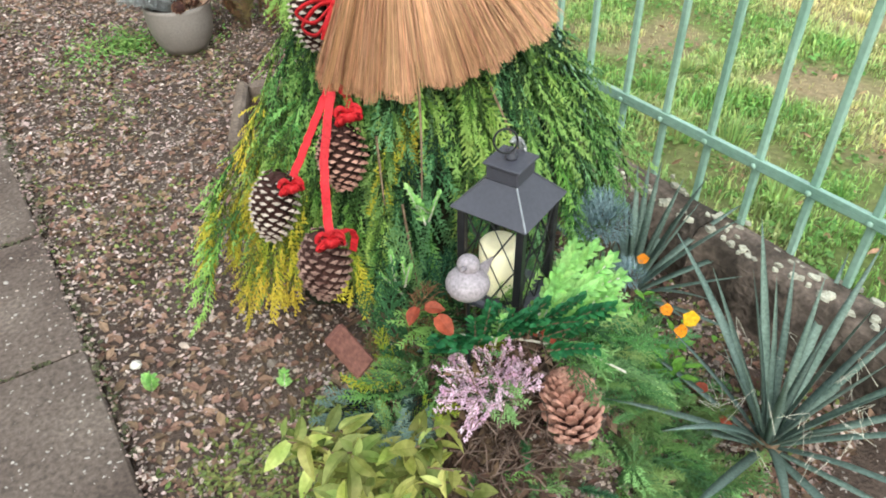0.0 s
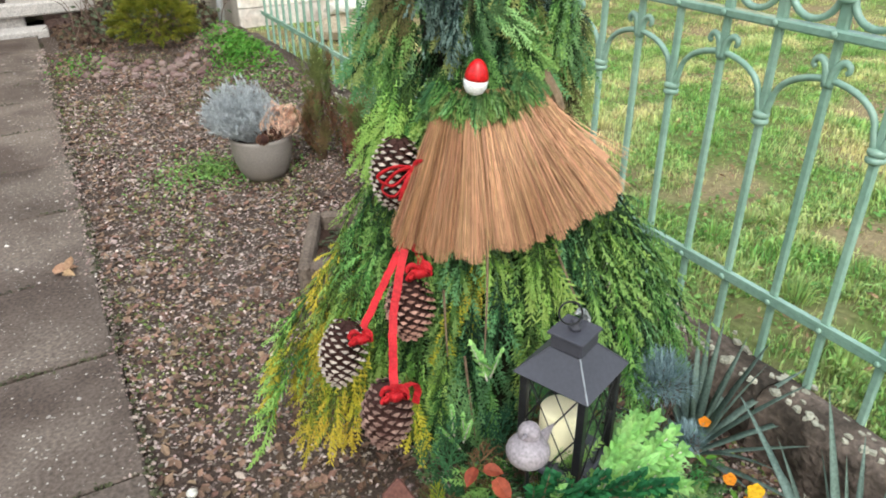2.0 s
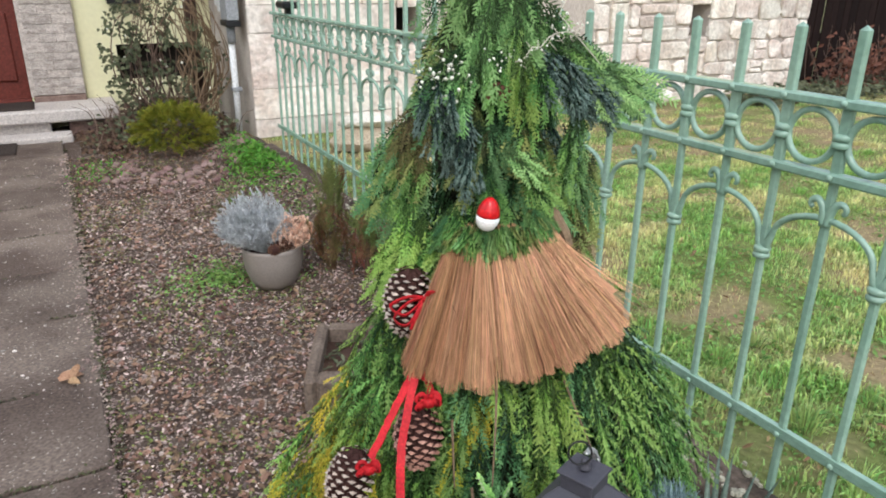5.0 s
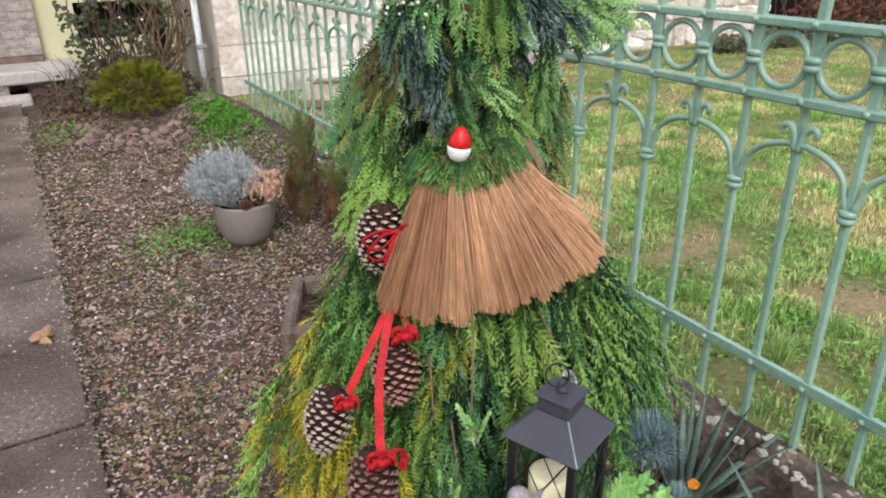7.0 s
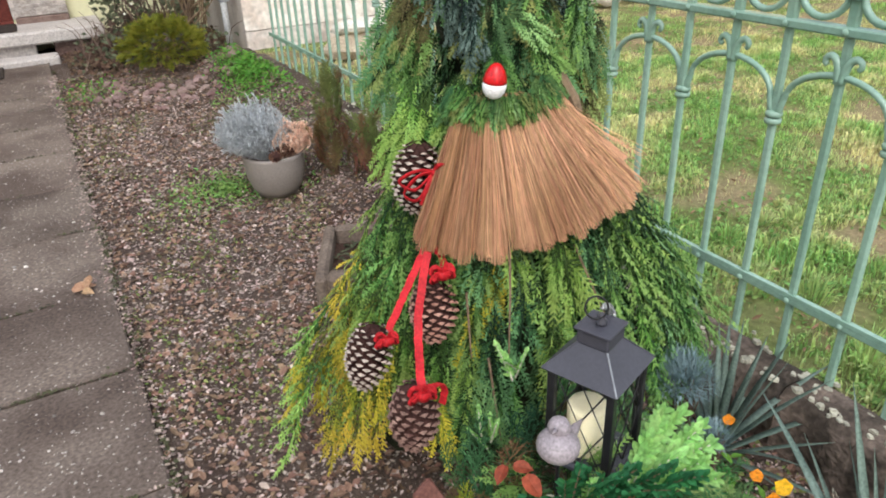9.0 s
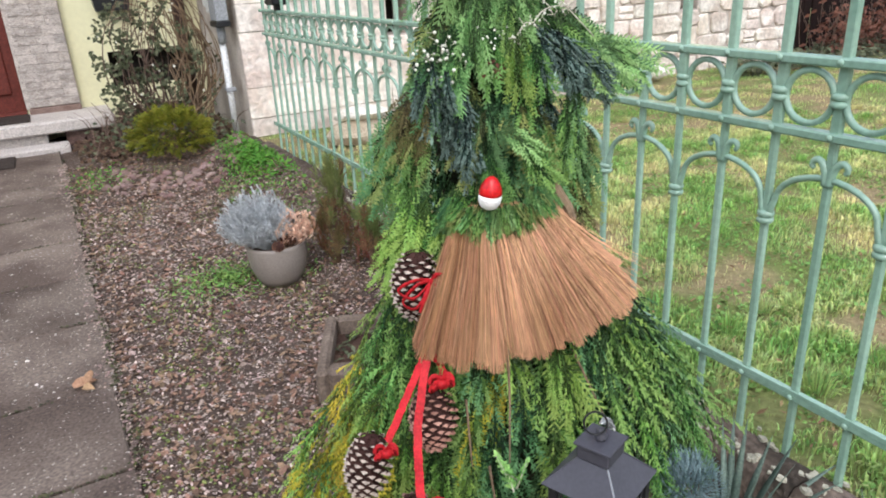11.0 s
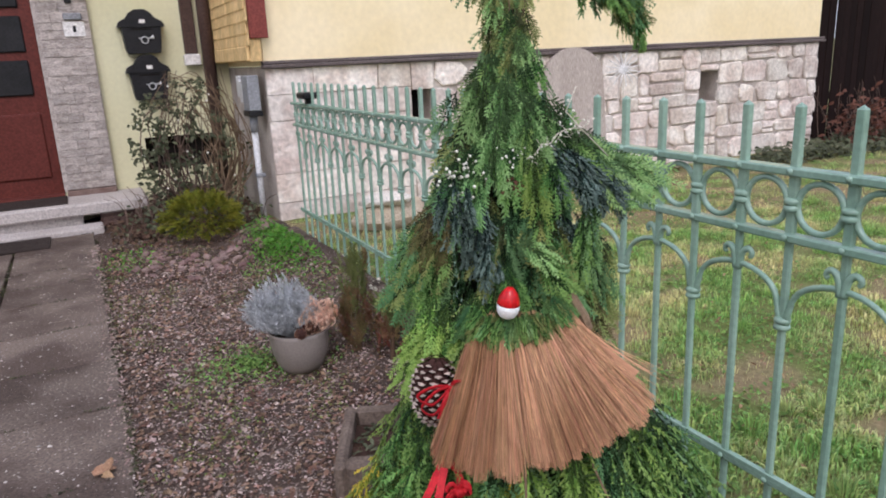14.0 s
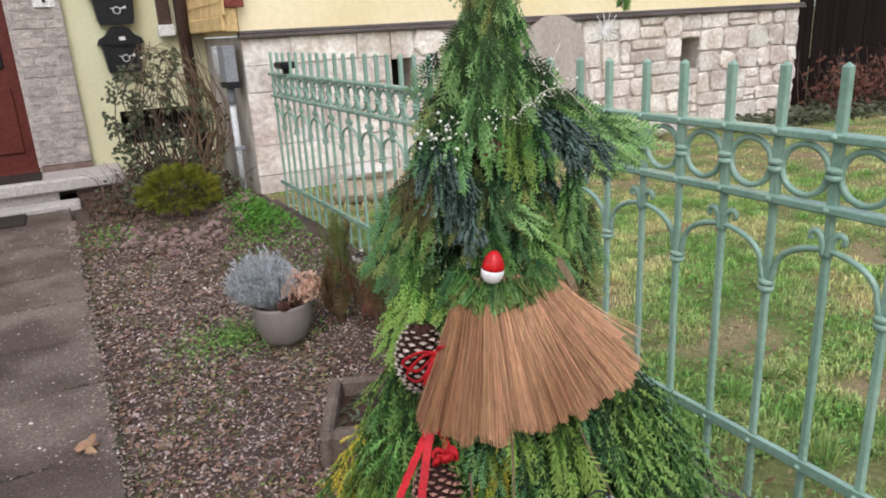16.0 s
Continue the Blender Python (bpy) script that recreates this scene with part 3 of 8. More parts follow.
grass_blades(115000, 1.335, 4.2, -0.3, 3.2, 0.010, 0.030)
grass_blades(76000, 1.40, 8.2, 1.2, 5.25, 0.009, 0.024)
for i in range(150):
    cx, cy, k = 1.40 + 3.6 * float(gr.random()) ** 1.4, float(gr.uniform(-0.2, 4.6)), float(gr.uniform(0.6, 1.3))
    for j in range(70):
        a, q = float(gr.uniform(0, 6.283)), float(gr.random()) ** 0.6
        x, y, h = cx + 0.030 * k * q * math.cos(a), cy + 0.030 * k * q * math.sin(a), k * float(gr.uniform(0.030, 0.062)) * (1.1 - 0.4 * q)
        dx, dy, w, z = math.cos(a) * q * 0.9, math.sin(a) * q * 0.9, float(gr.uniform(0.0010, 0.0022)), ground_height(x, y)
        n = len(g.v)
        g.v += [(x + dy * w, y - dx * w - w, z - 0.004), (x - dy * w, y + dx * w + w, z - 0.004), (x + dx * h * 0.3 - dy * w, y + dy * h * 0.3 + w, z + h * 0.6), (x + dx * h * 0.3 + dy * w, y + dy * h * 0.3 - w, z + h * 0.6), (x + dx * h, y + dy * h, z + h * (1.0 - 0.3 * q))]
        g.f += [(n, n + 1, n + 2, n + 3), (n + 3, n + 2, n + 4)]
        g.k += [0, 0]
lawn = single("grass", g, M["grass"], "patchy yellow-green winter lawn grass", "grass", kind="stuff")

g = Geo()
for i in range(44000):
    x, y = 1.335 + 3.4 * rng.random() ** 1.3, rng.uniform(-0.3, 4.2)
    if noise.noise((x * 2.9, y * 2.9, 11.0)) + 0.5 * noise.noise((x * 9, y * 9, 1.0)) < -0.06:
        continue
    s = rng.uniform(0.006, 0.015)
    g.leaf(pose(x, y, ground_height(x, y) + rng.uniform(0.003, 0.018), rng.uniform(-35, 35), rng.uniform(-35, 35), rng.uniform(0, 360)), s * 1.2, s, 0.25, 0.2, n=2)
single("lawn_weeds", g, M["lawn_weed"], "clover and broad-leaved weeds in the lawn", "weeds", kind="stuff")
g = Geo()
for i in range(1400):
    x, y = 1.40 + 3.2 * rng.random() ** 1.3, rng.uniform(-0.2, 4.0)
    s = rng.uniform(0.008, 0.02)
    g.leaf(pose(x, y, ground_height(x, y) + rng.uniform(0.004, 0.02), rng.uniform(-35, 35), rng.uniform(-35, 35), rng.uniform(0, 360)), s * 1.4, s * 0.6, 0.4, rng.uniform(-0.3, 0.3), n=2)
single("lawn_leaf_litter", g, M["dry_leaf"], "dry tan leaf bits on the lawn", "leaf litter", kind="stuff")

# ---- path of concrete slabs ----
path = thing("path", (0, 0, 0), "worn grey-brown concrete slab garden path", "path", kind="structure")
joints = [-1.5, -1.02, -0.54, -0.06, 0.36, 0.82, 1.29, 1.745, 2.19, 2.70, 3.19, 3.69, 4.19, 4.55, 4.90, 5.40, 5.88]
for i, (a, b) in enumerate(zip(joints, joints[1:])):
    for c0, c1 in ((-0.325, PATH_R), (-0.835, -0.335)):
        g = Geo()
        g.box(pose(0, 0, -0.05), c1 - c0 - rng.uniform(0.004, 0.010), b - a - rng.uniform(0.006, 0.012), 0.068, bevel=0.005)
        piece("slab", g.mesh("slab", M["slab"]), path, pose((c0 + c1) / 2 + rng.uniform(-0.005, 0.005), (a + b) / 2, rng.uniform(-0.002, 0.002), rng.uniform(-0.4, 0.4), rng.uniform(-0.4, 0.4), rng.uniform(-0.4, 0.4)))

g = Geo()
for i in range(5200):
    if i % 2:
        x, y = rng.uniform(-0.8, PATH_R), rng.choice(joints[3:]) + rng.gauss(0, 0.006)
    else:
        x, y = rng.choice((-0.330, PATH_R + 0.004)) + rng.gauss(0, 0.008), 0.2 + 5.4 * rng.random() ** 1.3
    if noise.noise((x * 6, y * 4, 2.0)) < -0.15:
        continue
    s = rng.uniform(0.004, 0.010)
    g.leaf(pose(x, y, 0.0165 + rng.uniform(0, 0.004), rng.uniform(-40, 40), rng.uniform(-40, 40), rng.uniform(0, 360)), s * 1.4, s, 0.3, 0.2, n=2)
single("joint_moss", g, M["joint_moss"], "dark moss and dirt in the joints of the path", "moss", kind="stuff")
g = Geo()
for i in range(2600):
    x, y = PATH_R + 0.015 - abs(rng.gauss(0, 0.035)), 0.25 + 5.2 * rng.random() ** 1.3
    quick_stone(rng, g, x, y, 0.0165, rng.uniform(0.0020, 0.0056) * (1 + 0.10 * y))
single("spilled_gravel", g, M["pebble"], "gravel spilled over the edge of the path", "gravel", kind="stuff")
g = Geo()
for i in range(1500):
    x, y = rng.uniform(-0.6, PATH_R - 0.005), 0.3 + 5.2 * rng.random() ** 1.3
    if x < PATH_R - 0.05 and rng.random() < 0.45:
        continue
    s = rng.uniform(0.0018, 0.0055) * (1 + 0.12 * y)
    quick_stone(rng, g, x, y, 0.0175, s)
single("path_grit", g, M["grit"], "pale grit and crumbs scattered on the path", "grit", kind="stuff")

# ---- low kerb wall under the iron fence ----
kerb = thing("kerb", (1.3, 2, 0), "low lichen-spotted stone kerb under an iron fence", "kerb", kind="structure")
y = -1.6
while y < 4.35:
    ln_ = rng.uniform(0.55, 0.85)
    ln_ = min(ln_, 4.42 - y)
    n = 9
    g = Geo()
    vs, fs = [], []
    prof = [(KERB_L + 0.014, -0.1), (KERB_L + 0.018, 0.10), (KERB_L + 0.020, KERB_TOP - 0.016), (KERB_L + 0.034, KERB_TOP - 0.001), (1.30, KERB_TOP + 0.004), (KERB_R - 0.03, KERB_TOP - 0.004), (KERB_R, KERB_TOP - 0.03), (KERB_R, -0.1)]
    for i in range(n + 1):
        yy = y + 0.001 + (ln_ - 0.002) * i / n
        for j, (px, pz) in enumerate(prof):
            w = 0.011 if 0 < j < 7 else 0
            vs.append((px + w * noise.noise((px * 14, yy * 12, pz * 9)), yy, pz + w * noise.noise((px * 10 + 5, yy * 11, 3))))
    q = len(prof)
    for i in range(n):
        fs += [(i * q + j, i * q + j + 1, (i + 1) * q + j + 1, (i + 1) * q + j) for j in range(q - 1)]
    fs += [tuple(range(q)), tuple(range((n + 1) * q - 1, n * q - 1, -1))]
    g.add(vs, fs)
    part("kerb_stone", g, M["kerb"], kerb, smooth=True)
    y += ln_

# lichen on its top
g = Geo()
for i in range(420):
    y = rng.uniform(0.2, 3.6)
    if noise.noise((y * 3.0, 0.5, 2.0)) < -0.12:
        continue
    x = rng.uniform(KERB_L + 0.030, KERB_R - 0.012) if rng.random() < 0.5 else KERB_L + 0.035 + abs(rng.gauss(0, 0.02))
    r, z = rng.uniform(0.003, 0.011), KERB_TOP + 0.003 + 0.011 * noise.noise((x * 10 + 5, y * 11, 3))
    k = rng.randrange(6, 10)
    rim = [(x + r * rng.uniform(0.5, 1.2) * math.cos(6.283 * j / k), y + 1.3 * r * rng.uniform(0.5, 1.2) * math.sin(6.283 * j / k)) for j in range(k)]
    g.add([(px, py, z - 0.004) for px, py in rim] + [(x + 0.8 * (px - x), y + 0.8 * (py - y), z + 0.0025) for px, py in rim], [tuple(range(k, 2 * k))] + [(j, (j + 1) % k, k + (j + 1) % k, k + j) for j in range(k)])
single("lichen", g, M["lichen"], "pale grey-green lichen patches on the stone kerb", "lichen", kind="stuff")

# ---- green iron fence ----
FX, PITCH, FY = 1.326, 0.1124, 0.924
fence = thing("iron_fence", (FX, 1.5, KERB_TOP), "pale green painted wrought iron fence with rings and arches", "fence")
Z_TOP, Z_MID, Z_LOW, Z_COL, Z_APEX, Z_TIP = 0.953, 0.829, 0.318, 0.658, 0.755, 1.076
first, last = -17, 29


def bar_mesh(collared):
    g = Geo()
    g.box(pose(0, 0, KERB_TOP - 0.03), 0.012, 0.0155, Z_MID - KERB_TOP + 0.03, bevel=0.003)
    g.box(pose(0, 0, Z_MID), 0.013, 0.020, Z_TOP - Z_MID, bevel=0.003)
    g.box(pose(0, 0, Z_TOP), 0.014, 0.0165, Z_TIP - Z_TOP - 0.006, bevel=0.002)
    g.add([(-0.006, -0.007, Z_TIP - 0.007), (0.006, -0.007, Z_TIP - 0.007), (0.006, 0.007, Z_TIP - 0.007), (-0.006, 0.007, Z_TIP - 0.007), (0, 0, Z_TIP)], [(0, 1, 4), (1, 2, 4), (2, 3, 4), (3, 0, 4)])
    return g.mesh("bar", M["fence"])


def collar_mesh():
    g = Geo()
    for z in (-0.0065, 0.0065):
        g.lathe([(0.0125, z - 0.006), (0.0160, z - 0.003), (0.0160, z + 0.003), (0.0125, z + 0.006)], sides=10)
    return g.mesh("collar", M["fence"], True)


def ring_mesh():
    g = Geo()
    g.ring(pose(0, 0, 0, 0, 90, 0), 0.0455, 0.0062, n=22, sides=6)
    return g.mesh("ring", M["fence"], True)


def arch_mesh():
    """Half an arch, from the collar at y = 0 to the apex one bar further on."""
    g = Geo()
    pts = [(0, 0.006, Z_COL), (0, 0.010, Z_COL + 0.022)]
    for i in range(9):
        a = math.pi / 2 * i / 8
        pts.append((0, PITCH - (PITCH - 0.015) * math.cos(a), Z_COL + 0.036 + (Z_APEX - Z_COL - 0.036) * math.sin(a)))
    g.tube(pts, [0.0085, 0.0075] + [0.0062] * 9, 6)
    return g.mesh("arch", M["fence"], True)


def scroll_mesh():
    """The pair of horns that curl outwards above an arch's apex."""
    g = Geo()
    for s in (-1, 1):
        pts = [(0, s * 0.003, Z_APEX - 0.012), (0, s * 0.007, Z_APEX + 0.012), (0, s * 0.013, Z_APEX + 0.026), (0, s * 0.023, Z_APEX + 0.032), (0, s * 0.031, Z_APEX + 0.028), (0, s * 0.033, Z_APEX + 0.020), (0, s * 0.028, Z_APEX + 0.016)]
        g.tube(curve(pts, 3), [0.0085 - 0.00022 * i for i in range(19)], 6)
    return g.mesh("scroll", M["fence"], True)


def rivet_mesh():
    g = Geo()
    g.lathe([(0.0065, 0), (0.0055, 0.003), (0.002, 0.0048)], pose(0, 0, 0, 0, -90, 0), 8)
    return g.mesh("rivet", M["fence"], True)


bars, collar, ring, arch, scroll, rivet = bar_mesh(True), collar_mesh(), ring_mesh(), arch_mesh(), scroll_mesh(), rivet_mesh()
y0, y1 = FY + (first - 0.6) * PITCH, FY + (last + 0.5) * PITCH
for name, z, h, d in (("top_rail", Z_TOP, 0.016, 0.030), ("middle_rail", Z_MID, 0.016, 0.026), ("bottom_rail", Z_LOW, 0.015, 0.026)):
    g = Geo()
    g.box(pose(0, 0, 0), d, y1 - y0, h, bevel=0.003)
    if name == "bottom_rail":
        g.box(pose(-0.011, 0, 0.013), 0.005, y1 - y0, 0.010, bevel=0.001)
    piece(name, g.mesh(name, M["fence_rail"]), fence, pose(FX, (y0 + y1) / 2, z - h / 2))
for k in range(first, last + 1):
    y = FY + k * PITCH
    b = piece("bar", bars, fence, pose(FX, y + rng.uniform(-0.001, 0.001), 0, 0, rng.uniform(-0.25, 0.25), rng.uniform(-2, 2)))
    piece("collar", collar, fence, pose(FX, y, (Z_TOP + Z_MID) / 2))
    for z in (Z_TOP, Z_MID, Z_LOW):
        piece("rivet", rivet, fence, pose(FX - 0.0145, y, z + 0.001))
    if k < last:
        piece("ring", ring, fence, pose(FX, y + PITCH / 2, (Z_TOP + Z_MID) / 2))
    if k % 2 == 0:
        piece("collar", collar, fence, pose(FX, y, Z_COL))
        if k < last:
            piece("arch", arch, fence, pose(FX, y, 0))
        if k > first:
            piece("arch", arch, fence, pose(FX, y, 0) @ Matrix.Diagonal((1, -1, 1, 1)))
    else:
        piece("scroll", scroll, fence, pose(FX, y, 0))

# ---- house ----
house = thing("house", (4.5, 6.5, 0), "yellow plastered house on a rough sandstone plinth", "house", kind="structure")
H_TOP, X_END = 3.6, 7.49


def wall_with_holes(geo, x0, x1, z0, z1, y, depth, holes, k=0):
    """A wall facing -y with rectangular openings (xa, xb, za, zb) that go into it."""
    gx = sorted({x0, x1, *[h[i] for h in holes for i in (0, 1)]})
    gz = sorted({z0, z1, *[h[i] for h in holes for i in (2, 3)]})
    for a, b in zip(gx, gx[1:]):
        for c, d in zip(gz, gz[1:]):
            if any(h[0] <= a and b <= h[1] and h[2] <= c and d <= h[3] for h in holes):
                continue
            geo.add([(a, y, c), (b, y, c), (b, y, d), (a, y, d)], [(0, 1, 2, 3)], k)
    for a, b, c, d in holes:
        yb = y + depth
        geo.add([(a, y, c), (b, y, c), (b, y, d), (a, y, d), (a, yb, c), (b, yb, c), (b, yb, d), (a, yb, d)], [(0, 4, 5, 1), (1, 5, 6, 2), (2, 6, 7, 3), (3, 7, 4, 0)], k)
        geo.add([(a, yb, c), (b, yb, c), (b, yb, d), (a, yb, d)], [(0, 1, 2, 3)], k + 1)


HOLES = [(2.595, 2.79, 0.655, 0.93), (5.735, 5.995, 0.62, 0.915)]
g = Geo()
wall_with_holes(g, CORNER_X, X_END, -0.2, 1.16, WALL_Y + 0.02, 0.30, HOLES)
g.add([(CORNER_X, WALL_Y + 0.02, -0.2), (CORNER_X, WING_Y, -0.2), (CORNER_X, WING_Y, 1.16), (CORNER_X, WALL_Y + 0.02, 1.16)], [(3, 2, 1, 0)])
g.add([(X_END, WALL_Y + 0.02, -0.2), (X_END, 11, -0.2), (X_END, 11, 1.16), (X_END, WALL_Y + 0.02, 1.16)], [(0, 1, 2, 3)])
part("plinth_wall", g, [M["mortar"], M["black_hole"]], house, "pale mortar plinth")
g = Geo()
g.box(pose((CORNER_X + X_END) / 2, WALL_Y + 2.8, 1.165), X_END - CORNER_X, 5.56, H_TOP - 1.165)
part("plaster_wall", g, M["plaster"], house, "yellow plaster")
g = Geo()
g.box(pose((CORNER_X + X_END) / 2 + 0.01, WALL_Y - 0.005, 1.145), X_END - CORNER_X + 0.06, 0.075, 0.028, bevel=0.006)
g.box(pose((CORNER_X + X_END) / 2 + 0.01, WALL_Y, 1.173), X_END - CORNER_X + 0.06, 0.05, 0.026, bevel=0.006)
part("ledge", g, M["ledge"], house, "dark brown ledge")
g = Geo()
g.box(pose((CORNER_X + X_END) / 2, WALL_Y + 2.8, H_TOP), X_END - CORNER_X + 0.8, 6.2, 0.25, bevel=0.03)
part("roof", g, M["ledge"], house, "dark roof")

# plinth stones
r2 = random.Random(21)


def stone_mesh(w, h, r, edge=1.0):
    g = Geo()
    c = min(w, h) * (r.uniform(0.10, 0.30) if edge > 0.5 else r.uniform(0.02, 0.06))
    k = min(w, h) * 0.11 * edge
    outline = [(-w / 2 + c, -h / 2), (w / 2 - c * r.uniform(0.5, 1.5), -h / 2 + r.uniform(0, .006)), (w / 2 - r.uniform(0, .012), -h / 2 + c), (w / 2 - r.uniform(0, .016), h / 2 - c), (w / 2 - c, h / 2 - r.uniform(0, .008)),
               (-w / 2 + c * r.uniform(0.5, 1.5), h / 2), (-w / 2, h / 2 - c), (-w / 2 + r.uniform(0, .008), -h / 2 + c)]
    outline = [(x + r.uniform(-k, k) * (abs(z) < h), z + r.uniform(-k, k) * 0.6) for x, z in outline]
    tx, tz, off = r.uniform(-0.03, 0.03) * edge, r.uniform(-0.05, 0.05) * edge, r.uniform(0, 0.012) * edge
    vs = [(x, 0.03, z) for x, z in outline] + [(x, 0.0 - off + tx * x + tz * z, z) for x, z in outline] + [(x - math.copysign(min(0.010 * edge, abs(x)), x), -0.008 - off + tx * x + tz * z - r.uniform(0, .004), z - math.copysign(min(0.009 * edge, abs(z)), z)) for x, z in outline] + [(0, -0.010 - off, 0)]
    fs = []
    for q in range(2):
        fs += [(q * 8 + i, q * 8 + (i + 1) % 8, q * 8 + 8 + (i + 1) % 8, q * 8 + 8 + i) for i in range(8)]
    fs += [(16 + i, 16 + (i + 1) % 8, 24) for i in range(8)]
    g.add(vs, fs)
    return g.mesh("stone", M["stone"])


STONES = []


def lay(x0, x1, z0, z1, rows, wmin, wmax):
    """Rough courses of stone between x0 and x1, clear of the openings."""
    z = z0
    cuts = [z0 + (z1 - z0) * (i / rows) + (r2.uniform(-0.045, 0.045) if 0 < i < rows else 0) for i in range(rows + 1)]
    for a, b in zip(cuts, cuts[1:]):
        x = x0
        while x < x1 - 0.02:
            w = r2.uniform(wmin, wmax)
            if x1 - x - w < wmin * 0.6:
                w = x1 - x
            if rows > 4 and r2.random() < 0.22 and b - a > 0.13:
                m_ = a + (b - a) * r2.uniform(0.35, 0.65)
                STONES.append((x, x + w, a, m_))
                STONES.append((x, x + w, m_, b))
            else:
                STONES.append((x, x + w, a, b))
            x += w


lay(1.445, 2.595, 0.0, 0.38, 2, 0.4, 0.7)
lay(1.445, 2.595, 0.38, 0.77, 1, 0.3, 0.65)
lay(1.445, 2.595, 0.77, 1.145, 2, 0.35, 0.8)
lay(2.595, 2.79, 0.0, 0.655, 3, 0.19, 0.2)
lay(2.595, 2.79, 0.93, 1.145, 1, 0.19, 0.2)
lay(2.79, 5.735, 0.0, 1.145, 6, 0.13, 0.46)
lay(5.735, 5.995, 0.0, 0.62, 4, 0.14, 0.27)
lay(5.735, 5.995, 0.915, 1.145, 2, 0.14, 0.27)
lay(5.995, 7.49, 0.0, 1.145, 6, 0.15, 0.44)
for a, b, c, d in STONES:
    gap = r2.uniform(0.008, 0.022) if a > 2.7 else 0.003
    piece("stone", stone_mesh(b - a - gap, d - c - gap, r2, 1.0 if a > 2.7 else 0.12), house, pose((a + b) / 2, WALL_Y + 0.012, (c + d) / 2, 0, 0, 0))

# shingled upper side wall with its trim
side = part("shingle_wall", Geo().box(pose(1.385, 5.95, 1.20), 0.08, 1.36, H_TOP - 1.2), M["shingle"], house, "yellow wooden shingle cladding")
sg = Geo()
sg.add([(0, -0.040, 0), (0, 0.040, 0), (-0.004, 0.038, 0.11), (-0.004, -0.038, 0.11), (-0.013, -0.039, 0.010), (-0.013, 0.0, -0.004), (-0.013, 0.039, 0.010)],
       [(4, 5, 0), (5, 6, 1, 0), (0, 3, 4), (6, 2, 1), (4, 3, 2, 6, 5)])
smesh = sg.mesh("shingle", M["shingle"])
for row in range(11):
    for i in range(17):
        y = 5.26 + 0.081 * i + (0.040 if row % 2 else 0)
        if y > 6.56:
            continue
        piece("shingle", smesh, side, pose(1.338, y, 1.305 + 0.082 * row, rng.uniform(-2, 2), 0, 0))
g = Geo()
g.box(pose(1.335, 5.95, 1.205), 0.03, 1.34, 0.10, bevel=0.006)
part("skirting_board", g, M["shingle"], side)
g = Geo()
g.box(pose(1.415, 5.262, 1.355), 0.13, 0.03, H_TOP - 1.36, bevel=0.005)
part("corner_board", g, M["red_trim"], house, "red-brown painted corner board")

# wing with the door
wing = thing("house_wing", (0, 6.9, 0), "pale yellow-green plastered wing with a red-brown front door", "house", kind="structure")
g = Geo()
wall_with_holes(g, -4.0, CORNER_X, -0.2, H_TOP, WING_Y, 0.14, [(-1.02, 0.02, 0.215, 2.30), (0.68, 1.26, 0.33, 0.62)])
part("wall", g, [M["plaster_pale"], M["black_hole"]], wing)
g = Geo()
g.box(pose(-0.5, WING_Y + 0.10, 0.212), 1.04, 0.05, 2.088, bevel=0.006)
for px, pz, pw, ph in ((-0.25, 0.36, 0.40, 0.52), (-0.75, 0.36, 0.40, 0.52), (-0.5, 2.05, 0.9, 0.18)):
    g.box(pose(px, WING_Y + 0.070, pz), pw, 0.03, ph, bevel=0.012)
dr = part("door", g, M["door"], wing, "red-brown painted wooden front door")
for i in range(3):
    g = Geo()
    g.box(pose(-0.28, WING_Y + 0.066, 1.02 + 0.33 * i), 0.42, 0.03, 0.27, bevel=0.01)
    part("door_pane", g, M["black"], dr, "dark glazed pane")
g = Geo()
g.box(pose(0.035, WING_Y + 0.045, 0.24), 0.035, 0.13, 2.1, bevel=0.005)
part("door_frame", g, M["split_stone"], wing)

part("threshold", Geo().box(pose(-0.5, WING_Y + 0.022, 0.204), 1.03, 0.105, 0.026, bevel=0.004), M["door"], wing, "dark red-brown threshold")

# split stone pilaster beside the door
pil = part("pilaster", Geo().box(pose(0.225, WING_Y - 0.012, 0.20), 0.36, 0.05, 2.3), M["split_stone"], wing, "grey split stone cladding")
z = 0.26
while z < 2.2:
    h = rng.uniform(0.055, 0.085)
    x = 0.05
    while x < 0.39:
        w = min(rng.uniform(0.07, 0.2), 0.402 - x)
        if 0.402 - x - w < 0.05:
            w = 0.402 - x
        g = Geo()
        g.box(pose(0, 0, 0), w - 0.0008, 0.034, h - 0.001, bevel=0.003)
        piece("cladding_stone", g.mesh("cladding_stone", M["split_stone"]), pil, pose(x + w / 2, WING_Y - 0.04 - rng.uniform(0, 0.010), z))
        x += w
    z += h
g = Geo()
g.box(pose(0.22, WING_Y - 0.03, 0.20), 0.37, 0.10, 0.055, bevel=0.008)
part("pilaster_foot", g, M["rock"], wing, "reddish stone foot")

